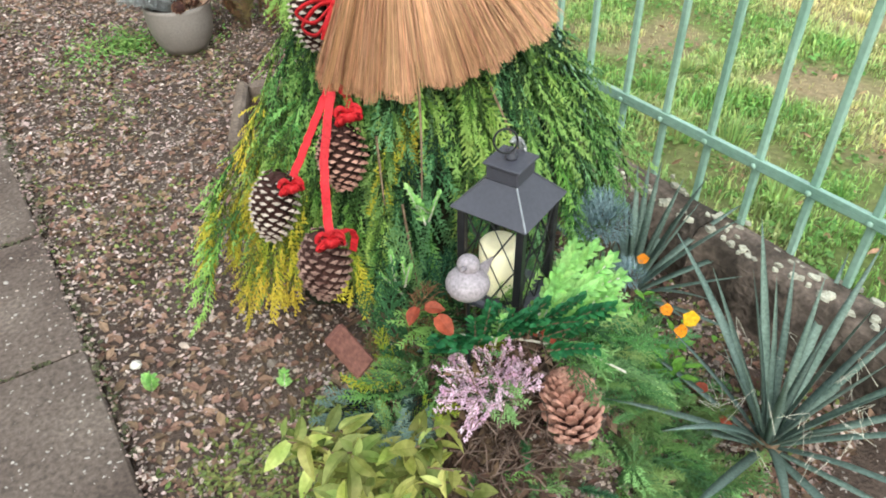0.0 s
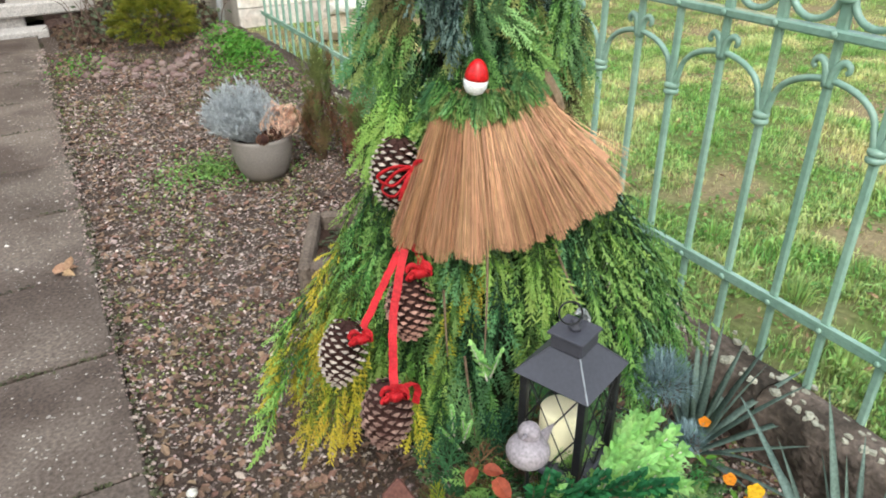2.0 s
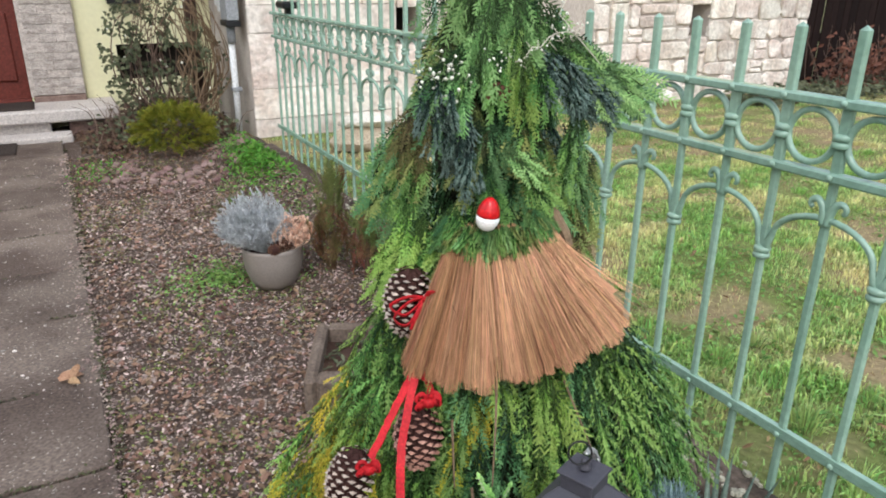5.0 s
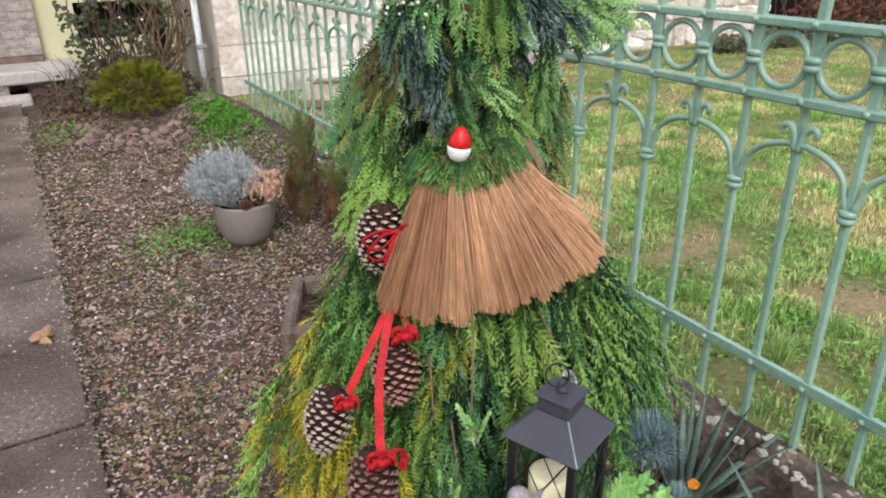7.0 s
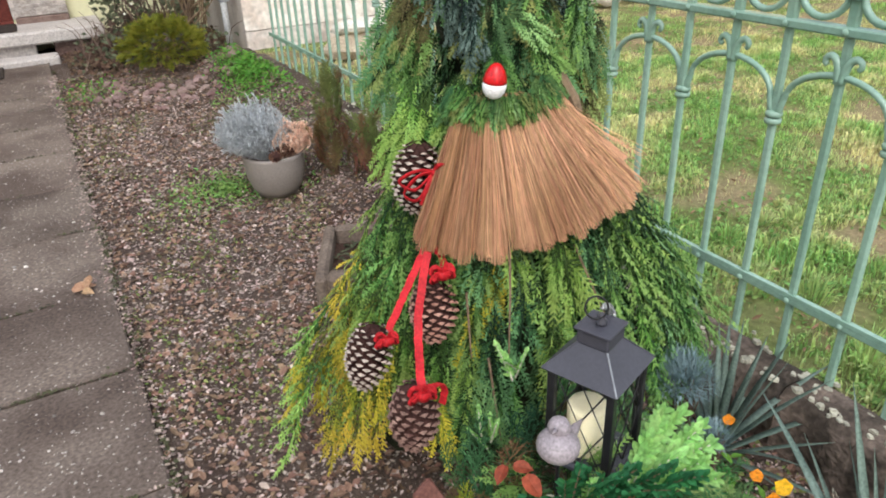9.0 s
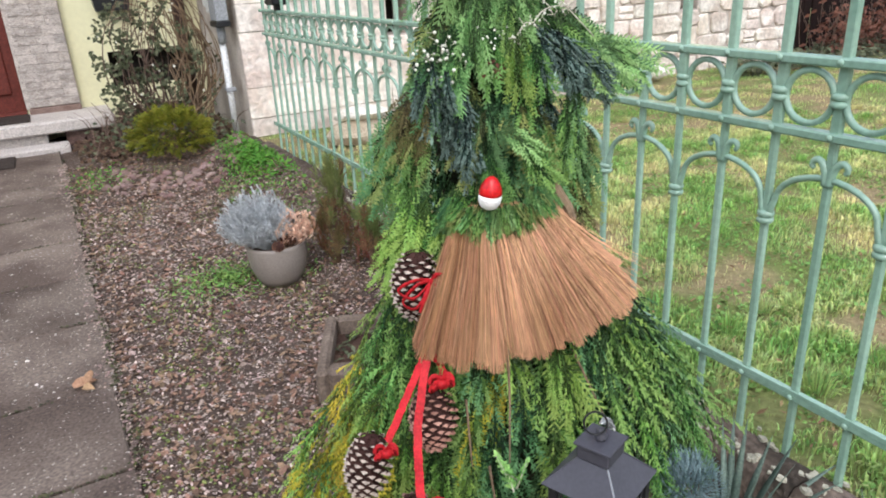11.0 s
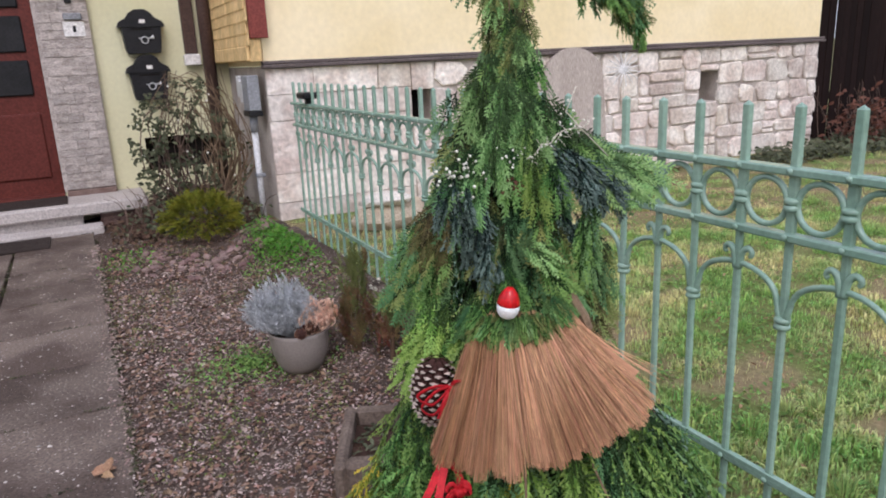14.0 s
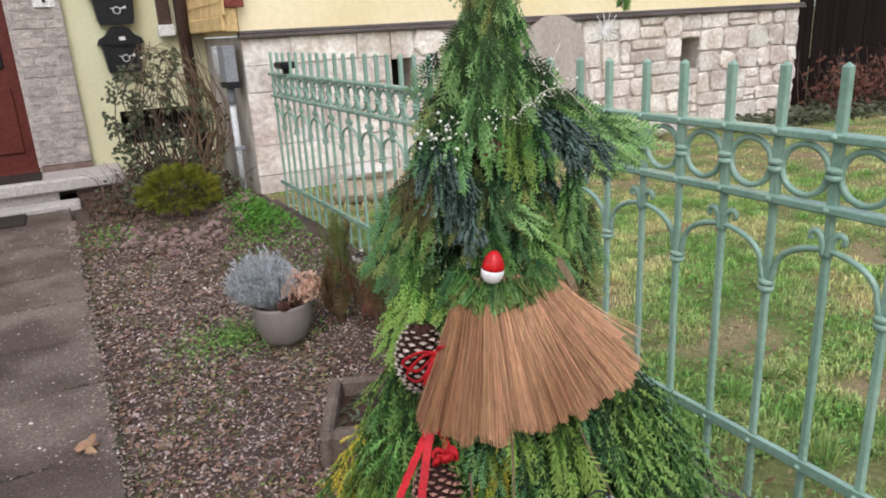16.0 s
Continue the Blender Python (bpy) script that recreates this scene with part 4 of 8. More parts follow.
# steps
steps = thing("door_steps", (0, 6.3, 0), "pale grey stone doorstep with a low slab before it", "steps", kind="structure")
g = Geo()
g.box(pose(-0.55, 6.34, 0.12), 2.30, 0.54, 0.09, bevel=0.012)
part("landing", g, M["step"], steps)
g = Geo()
g.box(pose(-0.78, 6.36, 0.0), 1.80, 0.46, 0.125, bevel=0.01)
part("riser", g, M["step"], steps)
g = Geo()
g.box(pose(0.38, 6.36, 0.0), 0.28, 0.42, 0.12, bevel=0.01)
part("support_block", g, M["rock"], steps)
g = Geo()
g.box(pose(-0.60, 5.99, -0.03), 1.70, 0.20, 0.085, bevel=0.01)
part("lower_slab", g, M["step"], steps)
for mx, my, mz, mw, md in ((-0.40, 6.33, 0.211, 0.86, 0.34), (-0.46, 5.70, 0.019, 0.70, 0.36)):
    g = Geo()
    g.box(pose(mx, my, mz), mw, md, 0.014, bevel=0.004)
    single("door_mat", g, M["mat"], "dark brown bristle door mat by the doorstep", "door mat", "door mats")

# yard fence of dark boards beyond the house
bf = thing("board_fence", (8.6, 5.4, 0), "tall dark brown wooden board fence with narrow gaps", "fence")
x = 7.53
while x < 11.2:
    w = rng.uniform(0.10, 0.135)
    g = Geo()
    g.box(pose(0, 0, -0.05), w, 0.013, 2.6, bevel=0.002)
    piece("board", g.mesh("board", M["dark_wood"]), bf, pose(x + w / 2, 5.42 + rng.uniform(-0.004, 0.004), 0))
    x += w + (rng.choice([0.003, 0.003, 0.003, 0.003, 0.016]))
for z in (0.5, 1.9):
    g = Geo()
    g.box(pose(9.3, 5.46, z), 3.8, 0.05, 0.09, bevel=0.004)
    part("rail", g, M["dark_wood"], bf)

# hedge-side closing walls out of sight
g = Geo()
g.box(pose(-4.6, 3, -0.2), 0.3, 18, 2.2, bevel=0.02)
single("wall_west", g, M["plaster_pale"], "plain pale garden wall", "wall", kind="structure")

# ---- growing things: shared shapes ----
r3 = random.Random(3)


def aim(pos, d, n, scale=1.0):
    """A pose with its y axis along d and its z axis as near n as it can be."""
    y = Vector(d).normalized()
    x = y.cross(Vector(n)).normalized()
    z = x.cross(y)
    m = Matrix((x, y, z)).transposed().to_4x4()
    return Matrix.Translation(pos) @ m @ Matrix.Scale(scale, 4)


def frond(seed, length, width, branches, subs, bend=0.25, bushy=0.0, thick=0.0028, taper=1.0, lean=0.0):
    """An open conifer spray along the y axis: a stem, forked side shoots, and scaly twigs with paler tips."""
    r = random.Random(seed)
    g = Geo()
    wave = r.uniform(0, 6)

    def bow(y):
        return 0.05 * length * math.sin(2.2 * y / length + wave) - 0.05 * length * math.sin(wave)

    def droop(x, y):
        return -bend * y * y / length - 0.45 * bend * x * x / width

    def twig(p, q, w, tip=True):
        """A flattened twig: widest past its middle, folded along its rib, with a pale end."""
        d = q - p
        side = Vector((-d.y, d.x, r.uniform(-0.5, 0.5) * d.length))
        side = side.normalized() if side.length > 1e-9 else Vector((1, 0, 0))
        rib = d.cross(side).normalized() * w * 0.5
        b, c = p.lerp(q, 0.42), p.lerp(q, 0.80)
        vs = [p - side * w * 0.5, p + side * w * 0.5, b - side * w, b + rib, b + side * w, c - side * w * 0.72, c + rib, c + side * w * 0.72, q]
        g.add(vs, [(0, 1, 4, 3), (0, 3, 2), (2, 3, 6, 5), (3, 4, 7, 6)])
        g.add([vs[5], vs[6], vs[7], vs[8]], [(0, 1, 3), (1, 2, 3)], 1 if tip else 0)

    n = 6
    for i in range(n):
        y0, y1 = length * i / n, length * (i + 1) / n * 1.04
        twig(Vector((bow(y0), y0, droop(0, y0) - 0.001)), Vector((bow(y1), y1, droop(0, y1) - 0.001)), thick * (1 - 0.4 * i / n), i == n - 1)
    for i in range(branches):
        t = (i + 0.7) / (branches + 0.4)
        for s in (-1, 1):
            y0 = length * (0.05 + 0.92 * t) + (s * 0.25 + r.uniform(-0.2, 0.2)) * length / branches
            reach = width / 2 * (math.sin(math.pi * (0.16 + 0.78 * t)) ** 0.8) * r.uniform(0.6, 1.25) * taper
            if reach < 0.005 or r.random() < 0.06:
                continue
            ang = radians(r.uniform(30, 54) - 12 * t)
            tilt = r.uniform(-1, 1) * bushy
            dx, dy = s * math.sin(ang), math.cos(ang)
            p = Vector((bow(y0), y0, droop(0, y0)))
            q = Vector((bow(y0) + dx * reach, y0 + dy * reach, 0))
            q.z = droop(q.x, q.y) + tilt * reach
            twig(p, q, thick * 0.85)
            for j in range(subs):
                u = (j + 0.75) / (subs + 0.3)
                c = p.lerp(q, u)
                e = -1 if j % 2 else 1
                for e in ((e,) if r.random() < 0.45 else (e, -e)):
                    sl = reach * (0.44 - 0.20 * u) * r.uniform(0.65, 1.25)
                    a2 = math.atan2(dx, dy) + e * radians(r.uniform(26, 46))
                    d2 = Vector((math.sin(a2), math.cos(a2), r.uniform(-1, 1) * bushy * 0.8 - 0.12)) * sl
                    twig(c, c + d2, thick * r.uniform(0.65, 0.9))
    return g


def needles(seed, length, spread, count, width=0.0012):
    """A shoot set with needles all round."""
    r = random.Random(seed)
    g = Geo()
    g.tube([(0, 0, 0), (0, length, -0.1 * length)], [0.0016, 0.0006], 4)
    for i in range(count):
        t = i / count
        y = length * t
        a = r.uniform(0, 6.283)
        d = Vector((math.cos(a), r.uniform(0.5, 1.1), math.sin(a))).normalized() * spread * r.uniform(0.7, 1.1) * (1.1 - 0.5 * t)
        p = Vector((0, y, -0.1 * y * t))
        sd = d.cross(Vector((0.3, 0.2, 1))).normalized() * width
        g.add([p - sd, p + sd, p + d], [(0, 1, 2)], 1 if r.random() < 0.3 else 0)
    return g


SHAPES = {
    "broad": [frond(11 + i, 0.155, 0.145, 8, 7, 0.30, 0.28, 0.0022) for i in range(5)],
    "long": [frond(21 + i, 0.25, 0.098, 13, 5, 0.36, 0.35, 0.0022) for i in range(5)],
    "fine": [frond(31 + i, 0.17, 0.080, 11, 5, 0.30, 0.50, 0.0016) for i in range(4)],
    "bushy": [frond(41 + i, 0.105, 0.058, 10, 4, 0.15, 0.9, 0.0022) for i in range(3)],
    "small": [frond(51 + i, 0.095, 0.092, 7, 5, 0.28, 0.30, 0.0020) for i in range(4)],
    "needle": [needles(61 + i, 0.085, 0.021, 190) for i in range(2)],
}
FOLIAGE = {}


def sprig(kind, mat, parent, m, name="sprig"):
    """A conifer sprig of one of the shapes, on a mesh that its likes share."""
    i = r3.randrange(len(SHAPES[kind]))
    if (kind, mat, i) not in FOLIAGE:
        FOLIAGE[kind, mat, i] = SHAPES[kind][i].mesh("sprig_" + kind, [M[mat], M.get(mat + "_tip", M[mat])])
    return piece(name, FOLIAGE[kind, mat, i], parent, m)


# ---- the tall evergreen figure: cone of branches, straw beard, round nose ----
AX = Vector((0.78, 1.05, 0))
FRONT, RIGHT = Vector((-0.5, -0.866, 0)), Vector((0.866, -0.5, 0))
UP = Vector((0, 0, 1))


HAT_EYE = Vector((0.18, 0.07, 1.213))


def fig(u, v, z):
    return AX + RIGHT * u + FRONT * v + UP * z


def hfig(u, v, z):
    """A point of the upper part, which leans back from the skirt."""
    return HAT_EYE + (fig(u, v, z) - HAT_EYE) * 1.062


def skirt_point(phi, z, q=1.0):
    """A point of the skirt's surface: wider to the right than to the left, flatter to the front."""
    s, c = math.sin(phi), math.cos(phi)
    right = 0.105 + (0.80 - z) * 0.58 - 0.25 * max(0.0, 0.36 - z)
    left = 0.100 + (0.80 - z) * 0.44 + 0.22 * max(0.0, 0.46 - z)
    front = 0.07 + (0.85 - z) * 0.32
    return fig((right if s > 0 else left) * q * s, front * q * c, z)


def plume(seed, length, width, pairs, twigs, droop=0.3, bushy=0.4, thick=0.0017, angle=38, tip_from=0.55, deep_to=0.22):
    """A feathery conifer branch along the y axis: a bowed stem, side shoots in two ranks, each set with short scaly
    twigs.
    Inner twigs are darkened in colour to stand for shade, outer ones are fresh and pale."""
    r = random.Random(seed)
    g = Geo()
    wave, swing = r.uniform(0, 6.28), r.uniform(0.02, 0.06) * length

    def axis(t):
        return Vector((swing * (math.sin(3.0 * t + wave) - math.sin(wave)), t * length, -droop * length * t * t))

    def twig(p, q, w, k):
        d = q - p
        side = d.cross(Vector((r.uniform(-0.6, 0.6), r.uniform(-0.6, 0.6), 1.0)))
        side = side.normalized() * w if side.length > 1e-9 else Vector((w, 0, 0))
        rib = d.cross(side).normalized() * w * 0.7
        m_ = p.lerp(q, 0.6)
        g.add([p - side * 0.5, p + side * 0.5, m_ + side, m_ + rib, m_ - side, q], [(0, 1, 2, 3), (0, 3, 4), (3, 2, 5), (4, 3, 5)], k)

    g.tube([axis(i / 6) for i in range(7)], [thick * 0.9 * (1 - 0.10 * i) for i in range(7)], 4, 0, caps=False)
    for i in range(pairs):
        t = (i + 0.5) / pairs
        for s in (-1, 1):
            tt = min(0.99, max(0.01, t + r.uniform(-0.4, 0.4) / pairs))
            reach = width / 2 * (0.35 + 0.65 * math.sin(math.pi * (0.10 + 0.80 * tt)) ** 0.9) * r.uniform(0.65, 1.25)
            a = radians(angle + r.uniform(-9, 9) - 14 * tt)
            up = r.uniform(-1, 1) * bushy
            p = axis(tt)
            d = Vector((s * math.sin(a), math.cos(a), up - 0.15 * droop))
            curl = Vector((-s * 0.35, 0.45, -0.55 * droop)) * reach
            n = max(3, int(twigs * reach / (width / 2)))
            last = p
            for j in range(1, n + 1):
                u = j / n
                c = p + d * reach * u + curl * u * u * 0.5
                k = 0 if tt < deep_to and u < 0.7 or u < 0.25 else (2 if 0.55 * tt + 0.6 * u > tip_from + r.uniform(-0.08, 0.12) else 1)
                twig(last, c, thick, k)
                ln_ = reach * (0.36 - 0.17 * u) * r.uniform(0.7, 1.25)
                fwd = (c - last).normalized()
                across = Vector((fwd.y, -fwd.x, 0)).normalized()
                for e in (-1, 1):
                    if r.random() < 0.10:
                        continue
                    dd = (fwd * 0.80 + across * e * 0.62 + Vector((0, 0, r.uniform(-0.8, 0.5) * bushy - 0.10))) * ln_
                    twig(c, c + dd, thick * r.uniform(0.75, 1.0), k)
                last = c
            twig(last, last + (d * 0.5 + curl.normalized() * 0.5) * reach * 0.2, thick * 0.9, 2)
    return g


PLUMES = {
    "tail": [plume(101 + i, 0.20, 0.100, 15, 7, 0.30, 0.42, 0.0019, 47) for i in range(6)],
    "long_tail": [plume(111 + i, 0.27, 0.115, 18, 7, 0.34, 0.42, 0.0020, 44) for i in range(5)],
    "fan": [plume(121 + i, 0.130, 0.125, 10, 9, 0.28, 0.22, 0.0018, 46) for i in range(5)],
    "small_fan": [plume(131 + i, 0.090, 0.090, 9, 7, 0.25, 0.35, 0.0017, 48) for i in range(5)],
    "cord": [plume(141 + i, 0.085, 0.036, 12, 3, 0.20, 1.0, 0.0024, 50, 0.62, 0.1) for i in range(4)],
}
GROWTH = {}


def branch(kind, mat, parent, m):
    """A branch of one of the plume shapes, on a mesh that its likes share."""
    i = r3.randrange(len(PLUMES[kind]))
    if (kind, mat, i) not in GROWTH:
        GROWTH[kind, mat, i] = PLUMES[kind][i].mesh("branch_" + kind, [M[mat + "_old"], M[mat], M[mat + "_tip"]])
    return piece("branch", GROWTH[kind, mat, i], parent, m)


tree = thing("evergreen_figure", (AX.x, AX.y, ground_height(AX.x, AX.y)), "cone-shaped figure of evergreen branches with a straw beard", "garden decoration")
# solid core whose near-black colour paints shade into the gaps between sprigs
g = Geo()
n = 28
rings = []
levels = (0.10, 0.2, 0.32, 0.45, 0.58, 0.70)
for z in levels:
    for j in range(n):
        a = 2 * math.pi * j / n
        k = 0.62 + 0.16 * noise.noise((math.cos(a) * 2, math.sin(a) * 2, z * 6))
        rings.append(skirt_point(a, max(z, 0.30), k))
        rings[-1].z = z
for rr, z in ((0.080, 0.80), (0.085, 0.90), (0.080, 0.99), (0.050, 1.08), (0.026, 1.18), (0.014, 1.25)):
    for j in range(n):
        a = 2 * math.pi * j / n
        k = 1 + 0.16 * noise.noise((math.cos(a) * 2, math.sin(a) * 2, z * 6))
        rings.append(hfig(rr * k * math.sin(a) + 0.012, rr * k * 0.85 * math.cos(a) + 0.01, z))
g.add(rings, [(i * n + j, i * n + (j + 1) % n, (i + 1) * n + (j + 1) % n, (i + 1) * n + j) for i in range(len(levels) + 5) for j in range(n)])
skirt = part("skirt", g, M["inner"], tree, "near-black core under green sprigs, coloured as deep shade", smooth=True)
g = Geo()
g.tube([fig(0.01, -0.03, 0.0), fig(0.012, -0.04, 0.6), hfig(0.015, 0, 1.15), hfig(0.018, 0, 1.26)], [0.030, 0.028, 0.024, 0.014], 10)
part("pole", g, M["bark"], tree, "brown wooden pole")


def skirt_branch(phi, z, kind, mat, scale=1.0, flare=0.0, lean=0.0, q=0.95, tw=0.35):
    """A branch that hangs down the skirt at the angle phi from the front; lean turns it sideways."""
    p = skirt_point(phi, z, q)
    d = (skirt_point(phi, z - 0.15, q) - skirt_point(phi, z, q)).normalized()
    e = RIGHT * math.sin(phi) + FRONT * math.cos(phi)
    d = d + e * flare + RIGHT * (lean + r3.uniform(-0.12, 0.12))
    nrm = e + UP * 0.30 + RIGHT * r3.uniform(-tw, tw)
    return branch(kind, mat, skirt, aim(p, d, nrm, scale * r3.uniform(0.88, 1.12)))


# dark under layer, its deep green painting in the shade behind the tails
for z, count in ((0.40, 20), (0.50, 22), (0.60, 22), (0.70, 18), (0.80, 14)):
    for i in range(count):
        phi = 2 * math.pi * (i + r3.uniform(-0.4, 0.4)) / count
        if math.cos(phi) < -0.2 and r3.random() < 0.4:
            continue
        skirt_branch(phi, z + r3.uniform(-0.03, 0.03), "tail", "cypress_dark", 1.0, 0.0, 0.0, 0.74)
# hanging tails in uneven rows, with gaps between them
for z, lo, hi, count in ((0.80, -2.2, 2.2, 16), (0.70, -2.1, 2.1, 19), (0.62, -2.0, 2.0, 21), (0.54, -1.9, 1.9, 23), (0.46, -1.8, 1.75, 24), (0.38, -1.75, 1.6, 23), (0.32, -1.75, -0.6, 12)):
    for i in range(count):
        phi = lo + (hi - lo) * (i + 0.5 + r3.uniform(-0.42, 0.42)) / count
        side = math.sin(phi)
        zz = z + r3.uniform(-0.035, 0.035)
        if side < -0.55:
            mat = r3.choice(["cypress_lime", "cypress", "cypress"]) if zz > 0.52 else r3.choice(["cypress_gold", "cypress_lime", "cypress_gold", "cypress_lime"])
        elif side < -0.1:
            mat = r3.choice(["cypress", "cypress", "cypress_lime"]) if zz > 0.5 else r3.choice(["cypress_lime", "cypress_lime", "cypress_gold", "cypress"])
        elif side < 0.5:
            mat = r3.choice(["cypress", "cypress_dark", "cypress_dark", "cypress", "cypress_lime"])
        else:
            mat = r3.choice(["cypress", "cypress", "cypress_dark"])
        if -0.1 < side < 0.55 and zz < 0.44 and r3.random() < 0.6:
            continue
        right = side > 0.35
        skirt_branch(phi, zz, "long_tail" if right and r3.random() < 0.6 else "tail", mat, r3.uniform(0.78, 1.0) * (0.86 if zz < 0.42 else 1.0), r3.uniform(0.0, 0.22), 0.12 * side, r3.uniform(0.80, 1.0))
# single branches that stand out
for phi, z, kind, mat, sc, fl, le in ((-1.25, 0.36, "tail", "cypress_gold", 1.05, 0.1, -0.1), (-1.05, 0.34, "tail", "cypress_lime", 1.1, 0.15, -0.1), (-1.45, 0.40, "tail", "cypress_lime", 1.1, 0.05, -0.1),
                                      (-0.75, 0.35, "fan", "cypress_gold", 1.1, 0.15, 0.1), (-0.62, 0.42, "tail", "cypress_gold", 0.8, 0.1, 0.1), (-0.10, 0.50, "tail", "cypress_gold", 0.75, 0.05, 0.0),
                                      (0.02, 0.56, "tail", "cypress_gold", 0.62, 0.0, 0.0), (-0.35, 0.36, "fan", "cypress_gold", 0.9, 0.2, 0.2), (-1.35, 0.52, "tail", "cypress_gold", 0.8, 0.1, -0.1),
                                      (0.42, 0.615, "fan", "cypress_lime", 1.15, 0.20, 0.05), (0.10, 0.585, "tail", "cypress_lime", 0.62, 0.1, 0.0), (-0.12, 0.58, "tail", "cypress", 0.7, 0.1, 0.0),
                                      (0.85, 0.62, "long_tail", "cypress", 1.05, 0.15, 0.15), (1.0, 0.63, "long_tail", "cypress_lime", 1.0, 0.1, 0.2), (1.15, 0.62, "long_tail", "cypress", 1.1, 0.1, 0.25),
                                      (1.3, 0.60, "long_tail", "cypress_dark", 1.15, 0.05, 0.35), (1.45, 0.58, "long_tail", "cypress", 1.15, 0.0, 0.40), (1.5, 0.62, "long_tail", "cypress_dark", 1.15, 0.0, 0.45),
                                      (1.38, 0.52, "long_tail", "cypress", 1.0, 0.05, 0.40), (1.1, 0.52, "long_tail", "cypress", 1.0, 0.1, 0.2), (0.9, 0.50, "long_tail", "cypress_lime", 0.9, 0.1, 0.1),
                                      (1.25, 0.46, "tail", "cypress", 1.0, 0.1, 0.3), (1.0, 0.44, "tail", "cypress_dark", 0.9, 0.1, 0.2), (0.72, 0.57, "long_tail", "cypress", 0.9, 0.12, 0.05)):
    skirt_branch(phi, z, kind, mat, sc, fl, le, 1.0, 0.2)
# bare brown twigs among the greenery
for phi, z, ln_ in ((-0.2, 0.50, 0.10), (0.52, 0.56, 0.12), (-0.05, 0.40, 0.14)):
    p, q = skirt_point(phi, z, 1.02), skirt_point(phi + 0.06, z - ln_, 1.03)
    part("twig", Geo().tube([p, p.lerp(q, 0.5) + FRONT * 0.006, q], [0.0022, 0.0018, 0.0010], 5), M["twig"], skirt)

bm = bmesh.new()
bmesh.ops.create_icosphere(bm, subdivisions=1, radius=1.0)
ICO = ([tuple(v.co) for v in bm.verts], [tuple(v.index for v in f.verts) for f in bm.faces])
bm.free()


def ball(geo, c, r, k=0):
    geo.add([Vector(c) + Vector(p) * r for p in ICO[0]], ICO[1], k)


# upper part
# second core, again with the shade behind the sprigs in its colour
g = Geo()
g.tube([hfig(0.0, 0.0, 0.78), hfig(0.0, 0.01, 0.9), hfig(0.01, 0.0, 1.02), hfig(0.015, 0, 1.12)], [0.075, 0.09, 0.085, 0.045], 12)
hat = part("hat", g, M["inner"], tree, "near-black core under layered green sprigs, coloured as shade", smooth=True)


def hat_front(u, z):
    """How far the upper part stands out to the front."""
    wide = 0.205 - 0.60 * max(0.0, z - 1.02)
    return (0.118 - 0.25 * max(0.0, z - 1.02)) * math.sqrt(max(0.06, 1 - (u / wide) ** 2))


def hat_branch(u, z, du, dz, kind, mat, scale=1.0, out=0.0, tw=0.35, dv=0.22):
    nrm = FRONT + RIGHT * (u * 4) + UP * 0.30 + RIGHT * r3.uniform(-tw, tw) + UP * r3.uniform(-0.25, 0.25)
    return branch(kind, mat, hat, aim(hfig(u, hat_front(u, z) + out, z), RIGHT * du + FRONT * dv + UP * dz, nrm, scale * r3.uniform(0.88, 1.12)))


def cluster(count, u0, u1, z0, z1, kinds, mats, scale, lean=2.0, spread=0.25, out=(0.0, 0.02), dz=-1.0, dv=0.22):
    """Branches that hang from a patch of the upper part, leaning outwards."""
    for i in range(count):
        u, z = r3.uniform(u0, u1), r3.uniform(z0, z1)
        hat_branch(u, z, u * lean + r3.uniform(-spread, spread), dz, r3.choice(kinds), r3.choice(mats), scale * r3.uniform(0.8, 1.15), r3.uniform(*out), 0.6, dv)


# dark cover, from the foot up; its colour adds shade between the fronds
for z, count in ((0.84, 14), (0.91, 16), (0.98, 16), (1.05, 14), (1.12, 12), (1.19, 9), (1.25, 7)):
    for i in range(count):
        phi = 2 * math.pi * (i + r3.uniform(-0.3, 0.3)) / count
        side, ahead = math.sin(phi), math.cos(phi)
        wide = (0.085 if side > 0 else 0.078) if z < 1.05 else 0.068 - 0.22 * (z - 1.05)
        v = (0.070 if z < 1.05 else 0.070 - 0.2 * (z - 1.05)) * ahead
        e = RIGHT * side + FRONT * ahead
        branch("small_fan", "cypress_dark", hat, aim(hfig(wide * side + 0.012, v, z), -UP + e * r3.uniform(0.25, 0.6), e + UP * 0.3, r3.uniform(0.7, 1.0)))
F1, F2 = ["fan", "small_fan", "fan"], ["small_fan", "small_fan", "fan"]
# lower left: feathery bright sprays, darker ones over them, a browned spray above
cluster(10, -0.13, -0.06, 0.75, 0.81, F2, ["cypress_lime", "cypress_lime", "cypress"], 0.75, 4.5, 0.3, (0.01, 0.035))
cluster(10, -0.12, -0.04, 0.80, 0.86, F2, ["cypress_lime", "cypress_lime", "cypress"], 0.72, 5.0, 0.35, (0.015, 0.04))
cluster(7, -0.13, -0.08, 0.85, 0.91, F2, ["cypress", "cypress_dark"], 0.75, 4.5)
cluster(4, -0.105, -0.07, 0.945, 0.985, ["fan", "small_fan"], ["cypress_brown"], 0.60, 5.5, 0.3, (0.01, 0.03))
cluster(8, -0.12, -0.07, 0.89, 0.95, ["small_fan"], ["cypress_olive", "cypress_dark", "cypress"], 0.8, 6.0)
cluster(7, -0.09, -0.05, 0.98, 1.04, ["small_fan"], ["cypress_dark", "cypress", "cypress_dark"], 0.8, 5.0)
